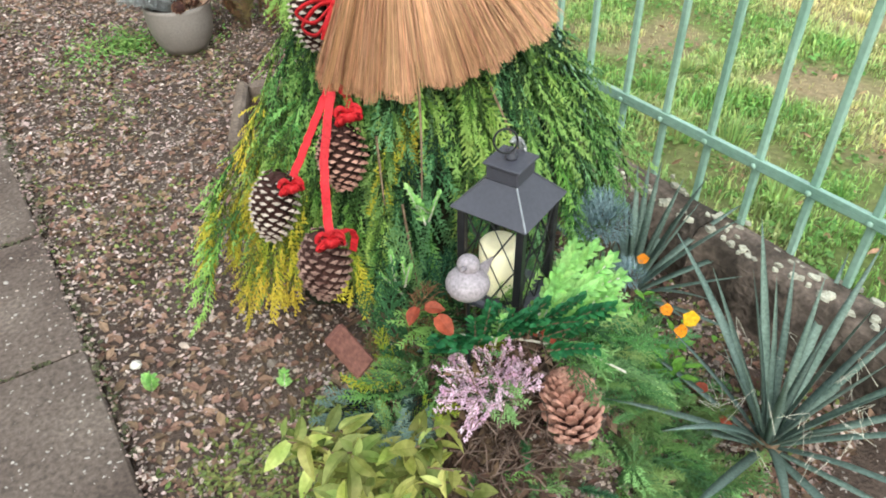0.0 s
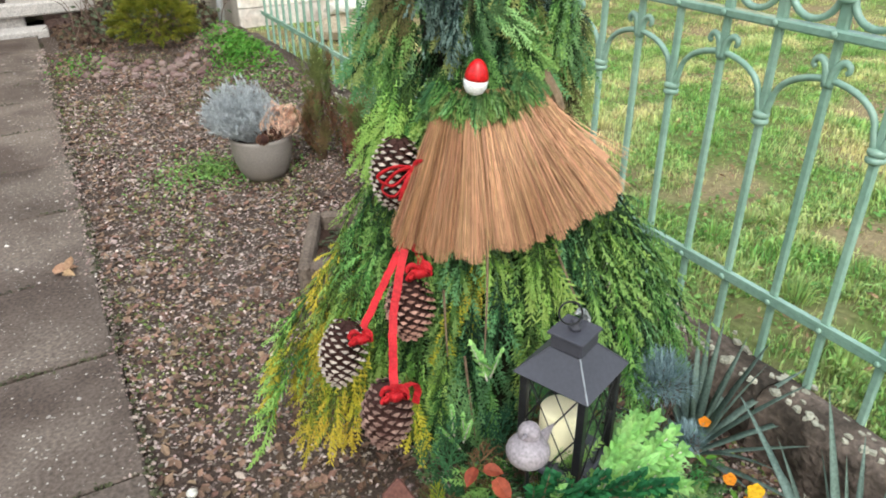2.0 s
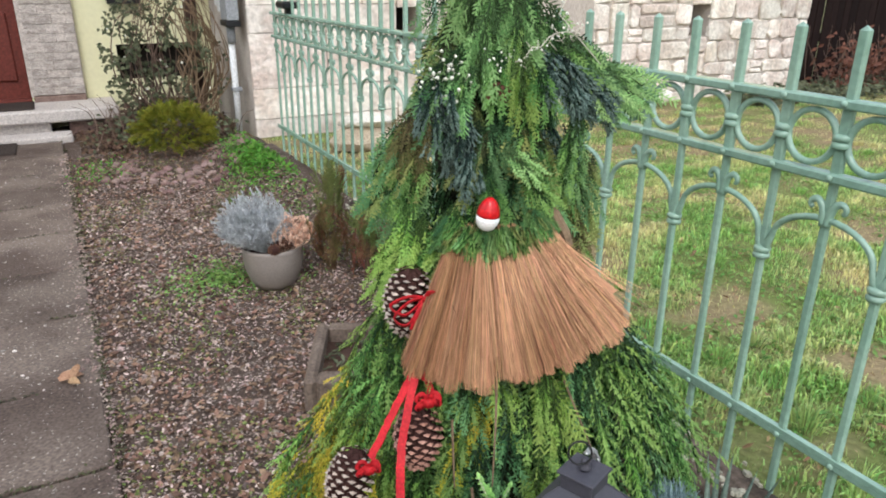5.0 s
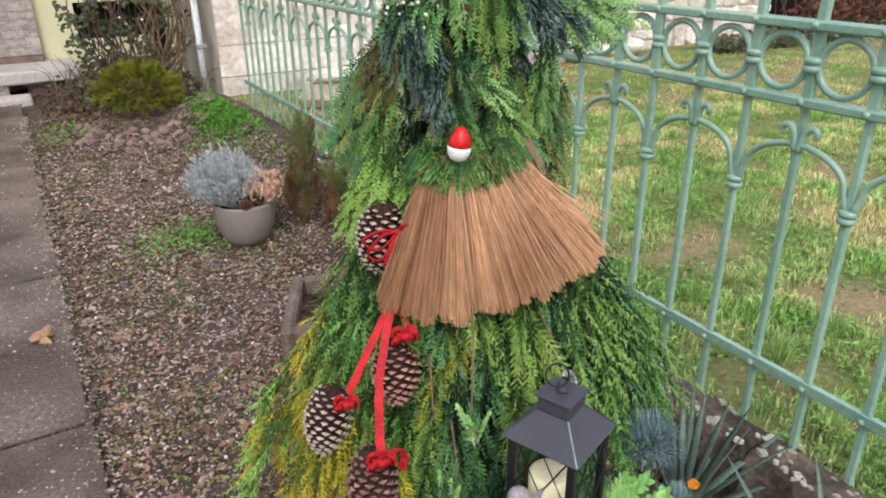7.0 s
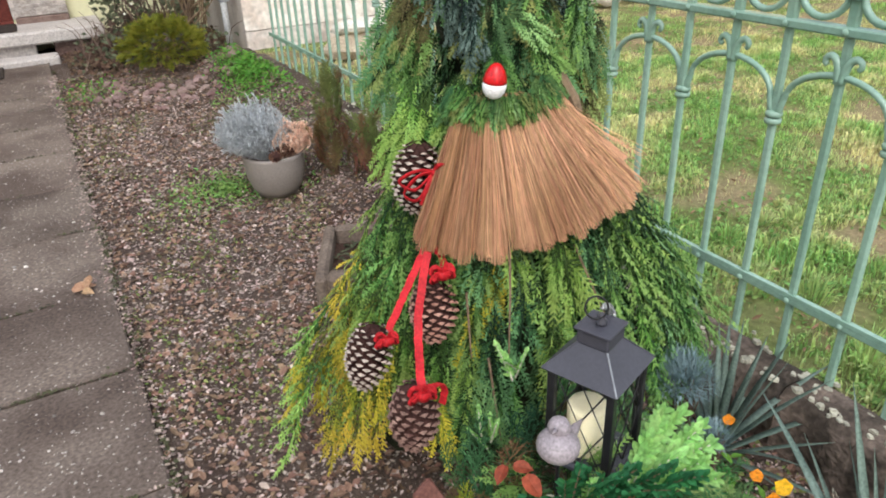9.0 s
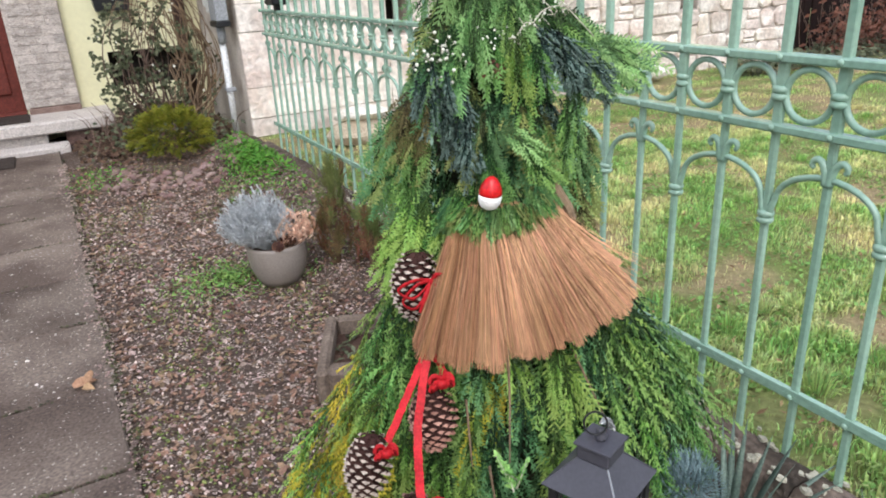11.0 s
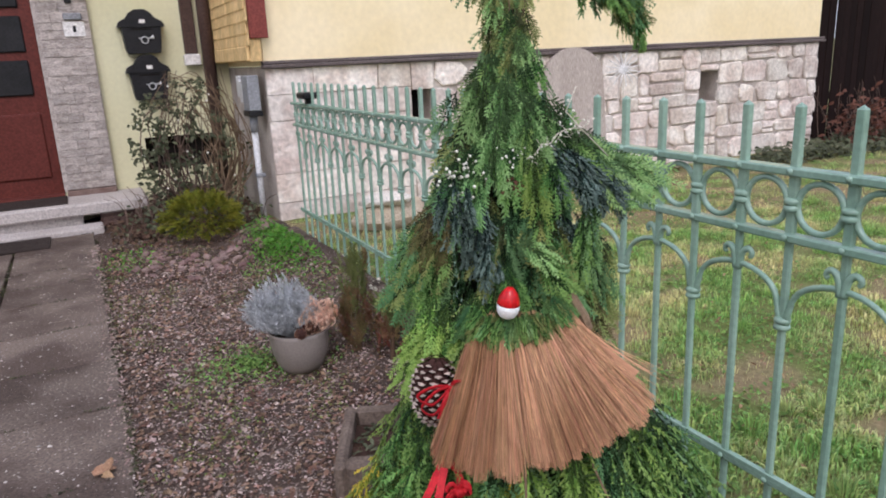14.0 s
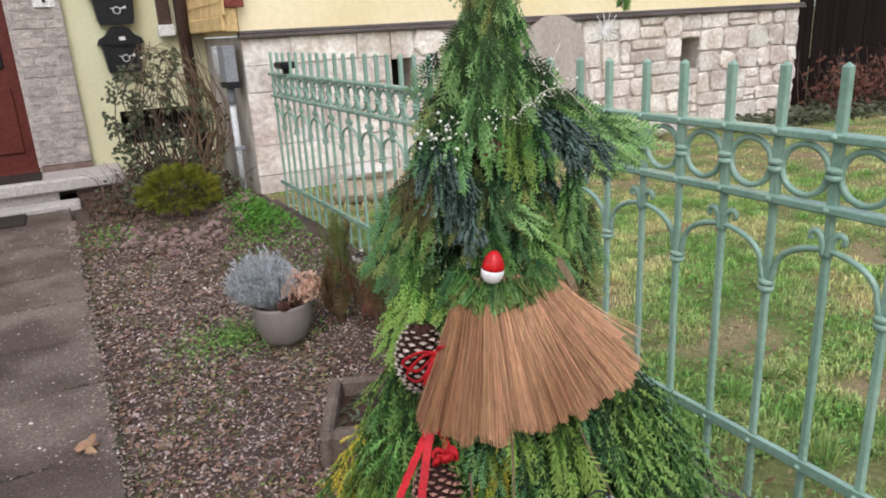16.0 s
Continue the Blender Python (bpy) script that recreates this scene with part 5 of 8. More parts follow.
# right: dark brim that reaches out, pale hanging tails, dull ones below
cluster(9, 0.075, 0.125, 1.035, 1.075, ["fan", "small_fan"], ["cypress_dark", "cypress_dark", "cypress_pale"], 0.80, 9.0, 0.3, (-0.01, 0.02), -0.85, 0.1)
cluster(5, 0.11, 0.15, 1.02, 1.05, ["fan"], ["cypress_pale", "cypress_dark"], 0.75, 9.0, 0.2, (-0.02, 0.02), -0.8, 0.1)
cluster(7, 0.10, 0.14, 0.925, 0.985, ["tail"], ["cypress_pale", "cypress_pale", "cypress"], 0.58, 0.5, 0.12, (0.015, 0.035))
cluster(9, 0.04, 0.11, 0.88, 0.97, F2, ["cypress_dark", "cypress", "cypress_dark", "cypress_olive"], 0.75, 2.0)
cluster(8, 0.07, 0.13, 0.80, 0.87, ["small_fan"], ["cypress_dark", "cypress_olive", "cypress_brown"], 0.8, 3.0)
cluster(7, 0.08, 0.13, 0.73, 0.80, ["small_fan"], ["cypress_olive", "cypress_brown", "cypress_dark"], 0.8, 3.0)
# upper fronds in layers
cluster(24, -0.020, 0.034, 1.29, 1.41, ["small_fan"], ["cypress_olive", "cypress_olive", "cypress_pale"], 0.56, 1.5, 0.25, (-0.010, 0.010))
cluster(12, -0.018, 0.040, 1.23, 1.31, ["small_fan"], ["cypress_olive", "cypress_olive", "cypress_pale"], 0.55, 1.5, 0.2, (-0.016, 0.006))
cluster(11, -0.022, 0.038, 1.19, 1.25, F2, ["cypress_pale", "cypress_olive", "cypress"], 0.66, 2.0)
cluster(10, -0.046, 0.056, 1.12, 1.19, F1, ["cypress_pale", "cypress_pale", "cypress"], 0.72, 3.5)
cluster(9, -0.066, 0.060, 1.06, 1.13, F1, ["cypress_pale", "cypress", "cypress"], 0.72, 3.0)
cluster(5, -0.070, -0.040, 1.08, 1.14, F1, ["cypress_dark", "cypress_olive"], 0.75, 5.0)
cluster(6, 0.045, 0.075, 1.08, 1.13, F2, ["cypress_dark", "cypress_pale"], 0.72, 6.0)
for a in ((-0.020, 1.185, -0.12, -1, "fan", "cypress_pale", 0.85, 0.030), (0.005, 1.165, 0.05, -1, "fan", "cypress_pale", 0.80, 0.038), (0.022, 1.135, 0.20, -1, "fan", "cypress_pale", 0.85, 0.040),
          (-0.005, 1.115, -0.05, -1, "fan", "cypress_pale", 0.90, 0.040), (0.030, 1.095, 0.10, -1, "tail", "cypress", 0.45, 0.045), (0.040, 1.055, 0.12, -1, "fan", "cypress_lime", 0.62, 0.040),
          (0.058, 1.040, 0.30, -1, "small_fan", "cypress", 0.7, 0.036), (0.010, 1.055, -0.10, -1, "small_fan", "cypress", 0.85, 0.030), (-0.030, 1.040, -0.25, -1, "fan", "cypress_pale", 0.72, 0.025),
          (-0.045, 1.060, -0.2, -1, "fan", "cypress", 0.75, 0.02), (0.075, 1.085, 0.6, -1, "fan", "cypress", 0.85, 0.02), (0.095, 1.075, 0.9, -1, "fan", "cypress_pale", 0.8, 0.02)):
    hat_branch(*a)
# blue-green juniper bunches: one that tapers down to the nose, one under the brim
for i in range(46):
    t = i / 45
    hat_branch(-0.075 + 0.052 * t + r3.uniform(-1, 1) * 0.034 * (1 - 0.75 * t), 1.015 - 0.125 * t, r3.uniform(-0.35, 0.35), -1, "cord", "blue_juniper", r3.uniform(0.5, 0.72), 0.010 + 0.034 * r3.random(), 1.0)
for i in range(38):
    t = i / 37
    hat_branch(0.068 + 0.085 * t + r3.uniform(-0.012, 0.012), 1.055 - 0.045 * t + r3.uniform(-0.025, 0.012), 0.55 + r3.uniform(-0.4, 0.4), -0.75, "cord", "blue_juniper", r3.uniform(0.5, 0.72), 0.012 + 0.024 * r3.random(), 0.9)
for i in range(14):
    hat_branch(0.075 + r3.uniform(-0.03, 0.03), 0.94 + r3.uniform(-0.04, 0.03), r3.uniform(-0.3, 0.5), -0.9, "cord", "blue_juniper", r3.uniform(0.45, 0.6), 0.010, 0.9)
cluster(11, -0.005, 0.065, 0.89, 0.955, F2, ["cypress_olive", "cypress", "cypress_dark"], 0.68, 2.0, 0.5, (0.005, 0.03), -0.8)
for a in ((0.015, 0.925, 0.7, -0.45, "small_fan", "cypress_pale", 0.62, 0.035), (0.030, 0.905, 0.8, -0.5, "small_fan", "cypress", 0.6, 0.03), (0.045, 0.89, 0.6, -0.7, "small_fan", "cypress", 0.7, 0.03)):
    hat_branch(*a)
cluster(12, -0.03, 0.06, 0.955, 1.02, F1, ["cypress_dark", "cypress_dark", "cypress", "cypress_olive"], 0.62, 2.0, 0.4, (0.0, 0.02))
cluster(9, -0.02, 0.07, 0.86, 0.915, F2, ["cypress_dark", "cypress_dark", "cypress_olive"], 0.72, 2.5, 0.5, (0.0, 0.025))
cluster(9, -0.15, -0.10, 0.85, 0.97, F2, ["cypress", "cypress_dark", "cypress_olive"], 0.72, 4.5, 0.3, (0.0, 0.02))
cluster(6, 0.10, 0.15, 0.84, 0.92, F2, ["cypress_dark", "cypress_olive", "cypress"], 0.72, 2.5)
# fringe of needles over the beard's upper edge
for i in range(96):
    t = (i % 32) / 31
    u = -0.060 + 0.140 * t
    e = RIGHT * ((t - 0.5) * 1.1 + r3.uniform(-0.45, 0.45)) - UP + FRONT * r3.uniform(0.25, 0.6)
    p = fig(u, 0.085 + 0.022 * math.sin(math.pi * t) + r3.uniform(-0.006, 0.004), 0.794 - 0.014 * math.sin(math.pi * t) + r3.uniform(-0.014, 0.012) + 0.012 * (t > 0.8))
    sprig("needle", ("moss", "fir", "moss", "moss")[i % 4], hat, aim(p, e, FRONT + UP * 0.4, r3.uniform(0.42, 0.60)))

for i in range(46):
    t = (i + 0.5) / 46
    p = fig(-0.058 + 0.136 * t, 0.094 + 0.022 * math.sin(math.pi * t) + r3.uniform(-0.004, 0.008), 0.796 - 0.012 * math.sin(math.pi * t) + r3.uniform(-0.018, 0.014))
    branch("cord", r3.choice(["cypress", "cypress_olive", "cypress", "cypress_pale"]), hat, aim(p, RIGHT * ((t - 0.5) * 1.2 + r3.uniform(-0.6, 0.6)) - UP + FRONT * r3.uniform(0.3, 0.8), FRONT + UP * 0.4, r3.uniform(0.30, 0.48)))

# bent top of the hat
g = Geo()
bend_pts = [hfig(0.015, 0, 1.16), hfig(0.014, 0, 1.24), hfig(0.008, 0, 1.31), hfig(0.025, 0.0, 1.345), hfig(0.075, 0.0, 1.325), hfig(0.132, 0.0, 1.303), hfig(0.175, 0.0, 1.275), hfig(0.208, 0.0, 1.235), hfig(0.215, 0.0, 1.19)]
g.tube(bend_pts, [0.022, 0.020, 0.017, 0.015, 0.013, 0.011, 0.008, 0.006, 0.003], 9)
top = part("hat_tip", g, M["bark"], tree, "bent brown branch wrapped in green sprigs", smooth=True)
for i in range(190):
    t = r3.random() ** 1.1 * (len(bend_pts) - 2)
    k = int(t)
    p = bend_pts[k].lerp(bend_pts[k + 1], t - k)
    d = (bend_pts[k + 1] - bend_pts[k]).normalized()
    a = r3.uniform(0, 6.283)
    e = FRONT * math.cos(a) + d.cross(FRONT).normalized() * math.sin(a)
    if k in (3, 4) and e.z < 0.15:
        continue
    dr_ = d * (-1 if k < 2 else 1) + e * r3.uniform(0.15, 0.5) - UP * (0.5 if k > 3 else 0.0)
    mats = ["cypress_olive", "cypress_olive", "cypress_pale"] if k < 3 else ["cypress_dark", "cypress", "cypress_dark", "cypress_olive"]
    branch("small_fan" if k < 5 else r3.choice(["cord", "small_fan"]), r3.choice(mats), top, aim(p + e * 0.012, dr_, e, r3.uniform(0.40, 0.66)))
for u, z, ln_ in ((-0.01, 1.335, 0.7), (-0.02, 1.32, 0.8), (0.115, 1.30, 0.75), (0.135, 1.29, 0.85), (0.130, 1.285, 0.7), (0.195, 1.26, 0.8), (0.210, 1.245, 0.9), (0.204, 1.245, 0.8), (0.185, 1.27, 0.7), (0.215, 1.225, 0.7)):
    branch("cord" if u > 0.1 else "small_fan", r3.choice(["cypress_dark", "cypress"]), top, aim(hfig(u, r3.uniform(-0.01, 0.015), z), -UP + RIGHT * (-0.6 if u < 0 else r3.uniform(-0.1, 0.2)), FRONT + RIGHT * r3.uniform(-0.5, 0.5), ln_ * 0.85))
g = Geo()
for i in range(14):
    p0 = hfig(r3.uniform(-0.020, 0.044), r3.uniform(0.022, 0.042), r3.uniform(1.23, 1.38))
    pts = [p0 + UP * (-0.03 * j) + RIGHT * r3.uniform(-0.006, 0.006) + FRONT * r3.uniform(-0.003, 0.006) for j in range(5)]
    g.tube(pts, 0.0013, 4)
for i in range(3):
    g.ring(Matrix.Translation(hfig(0.012, 0, 1.19 + 0.045 * i)) @ pose(0, 0, 0, 6 * i, 5, 0), 0.034, 0.0015, n=18, sides=4)
part("twine", g, M["twig"], tree, "thin brown twigs and twine")
g = Geo()
for i in range(34):
    p = bend_pts[3].lerp(bend_pts[5], r3.random()) + UP * r3.uniform(0.004, 0.024) + FRONT * r3.uniform(0.014, 0.034)
    ball(g, p, r3.uniform(0.0020, 0.0034))
tagged(part("berry", g, M["berry"], tree, "white berries along the bent branch"), kind="stuff")

# straw beard: tufts of broom straw, each with its own length, lie and depth
LOWER = ((-0.119, 0.583, 0.175), (-0.063, 0.573, 0.205), (0.013, 0.578, 0.215), (0.080, 0.590, 0.205), (0.127, 0.603, 0.190), (0.186, 0.624, 0.155), (0.217, 0.640, 0.130))


def lower_edge(t):
    k = min(len(LOWER) - 2, int(t * (len(LOWER) - 1)))
    f = t * (len(LOWER) - 1) - k
    return [a + (b - a) * f for a, b in zip(LOWER[k], LOWER[k + 1])]


g = Geo()
TUFTS = 34
for q in range(TUFTS * 2):
    back = q >= TUFTS
    t0 = ((q % TUFTS) + r3.uniform(0.2, 0.8)) / TUFTS
    depth = (-0.018 if back else 0.0) + r3.uniform(-0.018, 0.012)
    cut = r3.uniform(-0.006, 0.007) + (0.004 if back else 0)
    sway, bulge = r3.uniform(-0.007, 0.007), r3.uniform(0.004, 0.020)
    half = r3.uniform(0.75, 1.35) / TUFTS
    for i in range(90):
        s = r3.gauss(0, 0.55)
        t = min(1.0, max(0.0, t0 + s * half))
        ub, zb, vb = lower_edge(t)
        ut = -0.050 + 0.150 * t
        vt = 0.088 - 1.6 * (ut - 0.02) ** 2
        round_ = 0.007 * (1 - s * s)
        p0 = fig(ut, vt + depth * 0.5, 0.776 + r3.uniform(-0.012, 0.012))
        stray = t > 0.12 and r3.random() < 0.06
        p3 = fig(ub + sway + (r3.uniform(-0.022, 0.022) if stray else r3.uniform(-0.004, 0.004)), vb + depth + round_, zb + cut + 0.016 * r3.random() ** 2 + 0.002 * s * s + (r3.uniform(0, 0.06) if stray else 0))
        mid = p0.lerp(p3, 0.5) + FRONT * (bulge + round_) + RIGHT * (sway * 0.4 + r3.uniform(-0.002, 0.002))
        w = r3.uniform(0.00030, 0.00075)
        g.tube([p0, mid, p3], [w * 0.8, w, w * 0.6], 3, caps=False)
part("beard", g, M["straw"], tree, "fan of brown broom straw")
g = Geo()
pts = []
for i in range(13):
    for j in range(9):
        t, s = i / 12, j / 8
        ub, zb, vb = lower_edge(0.04 + 0.92 * t)
        ut = -0.042 + 0.134 * t
        pts.append(fig(ut + (ub - ut) * s, (0.064 - 1.6 * (ut - 0.02) ** 2) * (1 - s) + (vb - 0.050) * s + 0.006 * 4 * s * (1 - s), 0.775 + (zb + 0.045 - 0.775) * s))
g.add(pts, [(i * 9 + j, i * 9 + j + 1, (i + 1) * 9 + j + 1, (i + 1) * 9 + j) for i in range(12) for j in range(8)])
part("beard_backing", g, M["straw"], tree, "inner layer of brown straw")
# dry stalk and stub at the beard's edges
g = Geo()
g.tube([fig(0.018, 0.205, 0.60), fig(0.018, 0.228, 0.52), fig(0.015, 0.250, 0.43)], [0.0022, 0.0018, 0.0011], 6)
part("stalk", g, M["twig"], tree, "thin brown stalk")
g = Geo()
g.tube([fig(0.100, 0.07, 0.81), fig(0.122, 0.08, 0.775), fig(0.130, 0.082, 0.755)], [0.009, 0.008, 0.006], 7)
part("stalk", g, M["twig"], tree, "thin brown stalk")
for u0, u1, zt, zb in ((-0.075, -0.045, 0.635, 0.565), (0.090, 0.075, 0.615, 0.565)):
    branch("tail", "cypress_lime", skirt, aim(fig(u0, 0.185, zt - 0.03), -UP + FRONT * 0.35, FRONT + UP * 0.3, 0.42))

# nose
nose_m = Matrix.Translation(fig(0.001, 0.112, 0.806)) @ pose(0, 0, 0, 8, 3, 0)
g = Geo()
g.lathe([(0.0004, -0.0188), (0.0070, -0.0178), (0.0125, -0.0145), (0.0163, -0.0085), (0.0178, -0.001), (0.0176, 0.0062)], nose_m, 24)
ns = part("nose", g, M["nose_white"], tree, "white lower half of a round nose", smooth=True)
g = Geo()
g.lathe([(0.0178, 0.0060), (0.0173, 0.0100), (0.0158, 0.0165), (0.0128, 0.0235), (0.0088, 0.0295), (0.0045, 0.0330), (0.0004, 0.0342)], nose_m, 24)
part("nose_cap", g, M["nose_red"], ns, "glossy red cap", smooth=True)

# white berries and pale wire sprays
g, gw = Geo(), Geo()
for i in range(34):
    c = hfig(-0.062 + r3.gauss(0, 0.020), 0.135 + r3.uniform(-0.01, 0.02), 1.025 + r3.gauss(0, 0.013))
    ball(g, c, r3.uniform(0.0016, 0.0031))
    gw.tube([c, c + Vector((r3.uniform(-.012, .012), r3.uniform(-.004, .012), r3.uniform(-.014, .008)))], 0.0004, 3)
for i in range(16):
    c = hfig(0.018 + r3.gauss(0, 0.014), 0.148, 1.042 + r3.gauss(0, 0.010))
    ball(g, c, r3.uniform(0.0014, 0.0024))
for i in range(26):
    t = i / 25
    c = hfig(0.035 + 0.085 * t, 0.15 - 0.03 * t, 1.040 + 0.045 * math.sin(1.4 * t) + r3.uniform(-0.006, 0.006))
    if i % 2:
        ball(g, c, r3.uniform(0.0014, 0.0026))
    gw.tube([c, c + RIGHT * r3.uniform(-0.012, 0.012) + UP * r3.uniform(-0.012, 0.014)], 0.0006, 3)
gw.tube([hfig(0.03 + 0.09 * i / 8, 0.15 - 0.03 * i / 8, 1.040 + 0.045 * math.sin(1.4 * i / 8) + r3.uniform(-0.005, 0.005)) for i in range(9)], 0.0009, 5)
gw2 = Geo()
gw2.tube([hfig(0.105, 0.10, 1.135), hfig(0.09, 0.105, 1.10), hfig(0.112, 0.115, 1.075), hfig(0.15, 0.11, 1.035)], 0.0009, 5)
for i in range(10):
    c = hfig(0.10 + r3.uniform(-0.02, 0.03), 0.11, 1.085 + r3.uniform(-0.02, 0.05))
    ball(g, c, r3.uniform(0.0016, 0.0028))
for i in range(30):
    c = hfig(0.07 + r3.uniform(-0.02, 0.09), 0.022, 1.345 - 0.02 * r3.random())
    ball(g, c, r3.uniform(0.0014, 0.0026))
garland = tagged(part("berry_garland", gw, M["pale_twig"], tree, "pale wire twigs with white berries", smooth=True), kind="stuff")
part("wire", gw2, M["pale_twig"], garland, smooth=True)
tagged(part("berry", g, M["berry"], garland, "small white berries", smooth=True), kind="stuff")
g = Geo()
for i in range(12):
    g.leaf(aim(hfig(0.008 + r3.uniform(-0.015, 0.015), 0.145, 1.002 + r3.uniform(-0.012, 0.012)), Vector((r3.uniform(-1, 1), -0.6, r3.uniform(-1, 0.3))), FRONT, 1), 0.012, 0.006, 0.3, 0.2)
part("purple_leaf", g, M["brown_leaf"], tree, "dark purple-brown leaves")


# ---- pine cones, ribbon and bow ----
def cone_geo(seed, big, height, scales=140, open_=0.0):
    """A pine cone with its tip at the origin's foot and its stem end up."""
    r = random.Random(seed)
    g = Geo()
    shape = lambda t: big * (math.sin(math.pi * (0.14 + 0.80 * t)) ** 0.75)
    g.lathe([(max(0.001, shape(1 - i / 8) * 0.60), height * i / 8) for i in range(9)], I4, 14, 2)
    for i in range(scales):
        t = (i + 0.5) / scales
        a = i * 2.399963
        rad = shape(t)
        z = height * (1 - t)
        e = Vector((math.cos(a), math.sin(a), 0))
        s = Vector((-math.sin(a), math.cos(a), 0))
        w = (0.205 + 0.05 * open_) * big * (0.5 + 0.5 * rad / big) * r.uniform(0.85, 1.1)
        h = (0.068 + 0.05 * open_) * big * (0.55 + 0.45 * rad / big)
        down = -0.45 + 0.9 * (t < 0.1) + 0.5 * open_ * (0.5 - t)
        o = e * rad + Vector((0, 0, z))
        nrm = (e + UP * down * 0.5).normalized()
        upv = s.cross(nrm).normalized()
        if upv.z < 0:
            upv = -upv
        inner = e * rad * 0.40 + Vector((0, 0, z + 0.22 * big))
        pts = [o - s * w, o - upv * h * 0.9, o + s * w, o + upv * h, o + nrm * big * 0.16 - upv * h * 0.2,
               inner - s * w * 0.5, inner + s * w * 0.5]
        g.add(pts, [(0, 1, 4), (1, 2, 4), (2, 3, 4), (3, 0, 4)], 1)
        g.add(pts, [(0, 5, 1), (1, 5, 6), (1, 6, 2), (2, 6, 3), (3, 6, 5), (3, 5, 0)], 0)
    return g


def strip_geo(geo, pts, width, across, thick=0.0007):
    """A flat band along points."""
    pts = [Vector(p) for p in pts]
    vs = []
    for i, p in enumerate(pts):
        d = (pts[min(i + 1, len(pts) - 1)] - pts[max(i - 1, 0)]).normalized()
        a = (across - d * across.dot(d)).normalized() * width / 2
        n_ = d.cross(a).normalized() * thick
        vs += [p - a + n_, p + a + n_, p + a - n_, p - a - n_]
    fs = []
    for i in range(len(pts) - 1):
        b = 4 * i
        fs += [(b + j, b + (j + 1) % 4, b + 4 + (j + 1) % 4, b + 4 + j) for j in range(4)]
    geo.add(vs, fs)


for centre, big, hgt, tilt, lab in (((0.625, 1.022, 0.660), 0.0375, 0.110, (3, 6, 20), "pale-edged brown pine cone tied with a red ribbon bow"),
                                    ((0.596, 0.930, 0.475), 0.036, 0.104, (4, 4, 80), "brown pine cone hanging on a red ribbon"),
                                    ((0.482, 0.935, 0.428), 0.034, 0.105, (0, 16, 10), "frosted grey-brown pine cone hanging on a red ribbon"),
                                    ((0.501, 0.822, 0.384), 0.0350, 0.110, (3, 2, 50), "dark brown pine cone hanging on a red ribbon")):
    # scale edges get their own colour; inner faces and core the painted gap shade
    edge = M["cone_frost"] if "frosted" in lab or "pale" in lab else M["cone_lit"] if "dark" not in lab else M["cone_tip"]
    ob = single("pine_cone", cone_geo(int(centre[0] * 1000), big, hgt), [M["cone_gap_shade"], edge, M["cone_gap_shade"]], lab, "pine cone", "hanging pine cones")
    ob.matrix_basis = pose(*centre, *tilt) @ Matrix.Translation((0, 0, -hgt / 2))


def open_cone_geo(seed, big, height, scales=130):
    """A ripe cone with open, rounded woody scales; tip up."""
    r = random.Random(seed)
    g = Geo()
    shape = lambda t: big * (math.sin(math.pi * (0.16 + 0.80 * t)) ** 0.7)
    g.lathe([(max(0.001, shape(i / 8) * 0.5), height * i / 8) for i in range(9)], I4, 12, 1)
    for i in range(scales):
        t = (i + 0.5) / scales
        a = i * 2.399963 + r.uniform(-0.08, 0.08)
        e, s = Vector((math.cos(a), math.sin(a), 0)), Vector((-math.sin(a), math.cos(a), 0))
        beta = radians(24 + 52 * t + r.uniform(-5, 5))
        d = e * math.cos(beta) + UP * math.sin(beta)
        nrm = s.cross(d)
        base = e * shape(t) * 0.42 + UP * height * t
        ln_ = max(0.25 * big, shape(t) * 0.72)
        w = big * 0.37 * (0.5 + 0.5 * shape(t) / big) * r.uniform(0.9, 1.1)
        th = big * 0.040
        outline = [(-0.22, 0), (-0.46, 0.62), (-0.40, 0.86), (-0.16, 1.0), (0.16, 1.0), (0.40, 0.86), (0.46, 0.62), (0.22, 0)]
        lift = lambda q: -0.10 * ln_ * q * q
        top_ = [base + s * w * x + d * ln_ * y + nrm * (th * (1 if y > 0.3 else 0.3) + lift(y)) for x, y in outline]
        low = [base + s * w * x * 0.94 + d * ln_ * y * 0.96 + nrm * (-th * (1.2 if y > 0.3 else 0.3) + lift(y)) for x, y in outline]
        n_ = len(outline)
        g.add(top_ + low, [tuple(range(n_)), tuple(range(2 * n_ - 1, n_ - 1, -1))] + [(j, j + n_, (j + 1) % n_ + n_, (j + 1) % n_) for j in range(n_)], 0)
    return g


ob = single("pine_cone", open_cone_geo(77, 0.046, 0.098), [M["cone_lit"], M["cone_gap_shade"]], "large open brown pine cone lying on green twigs", "pine cone")
ob.matrix_basis = pose(0.681, 0.495, 0.274, -20, 8, 20) @ Matrix.Translation((0, 0, -0.046))

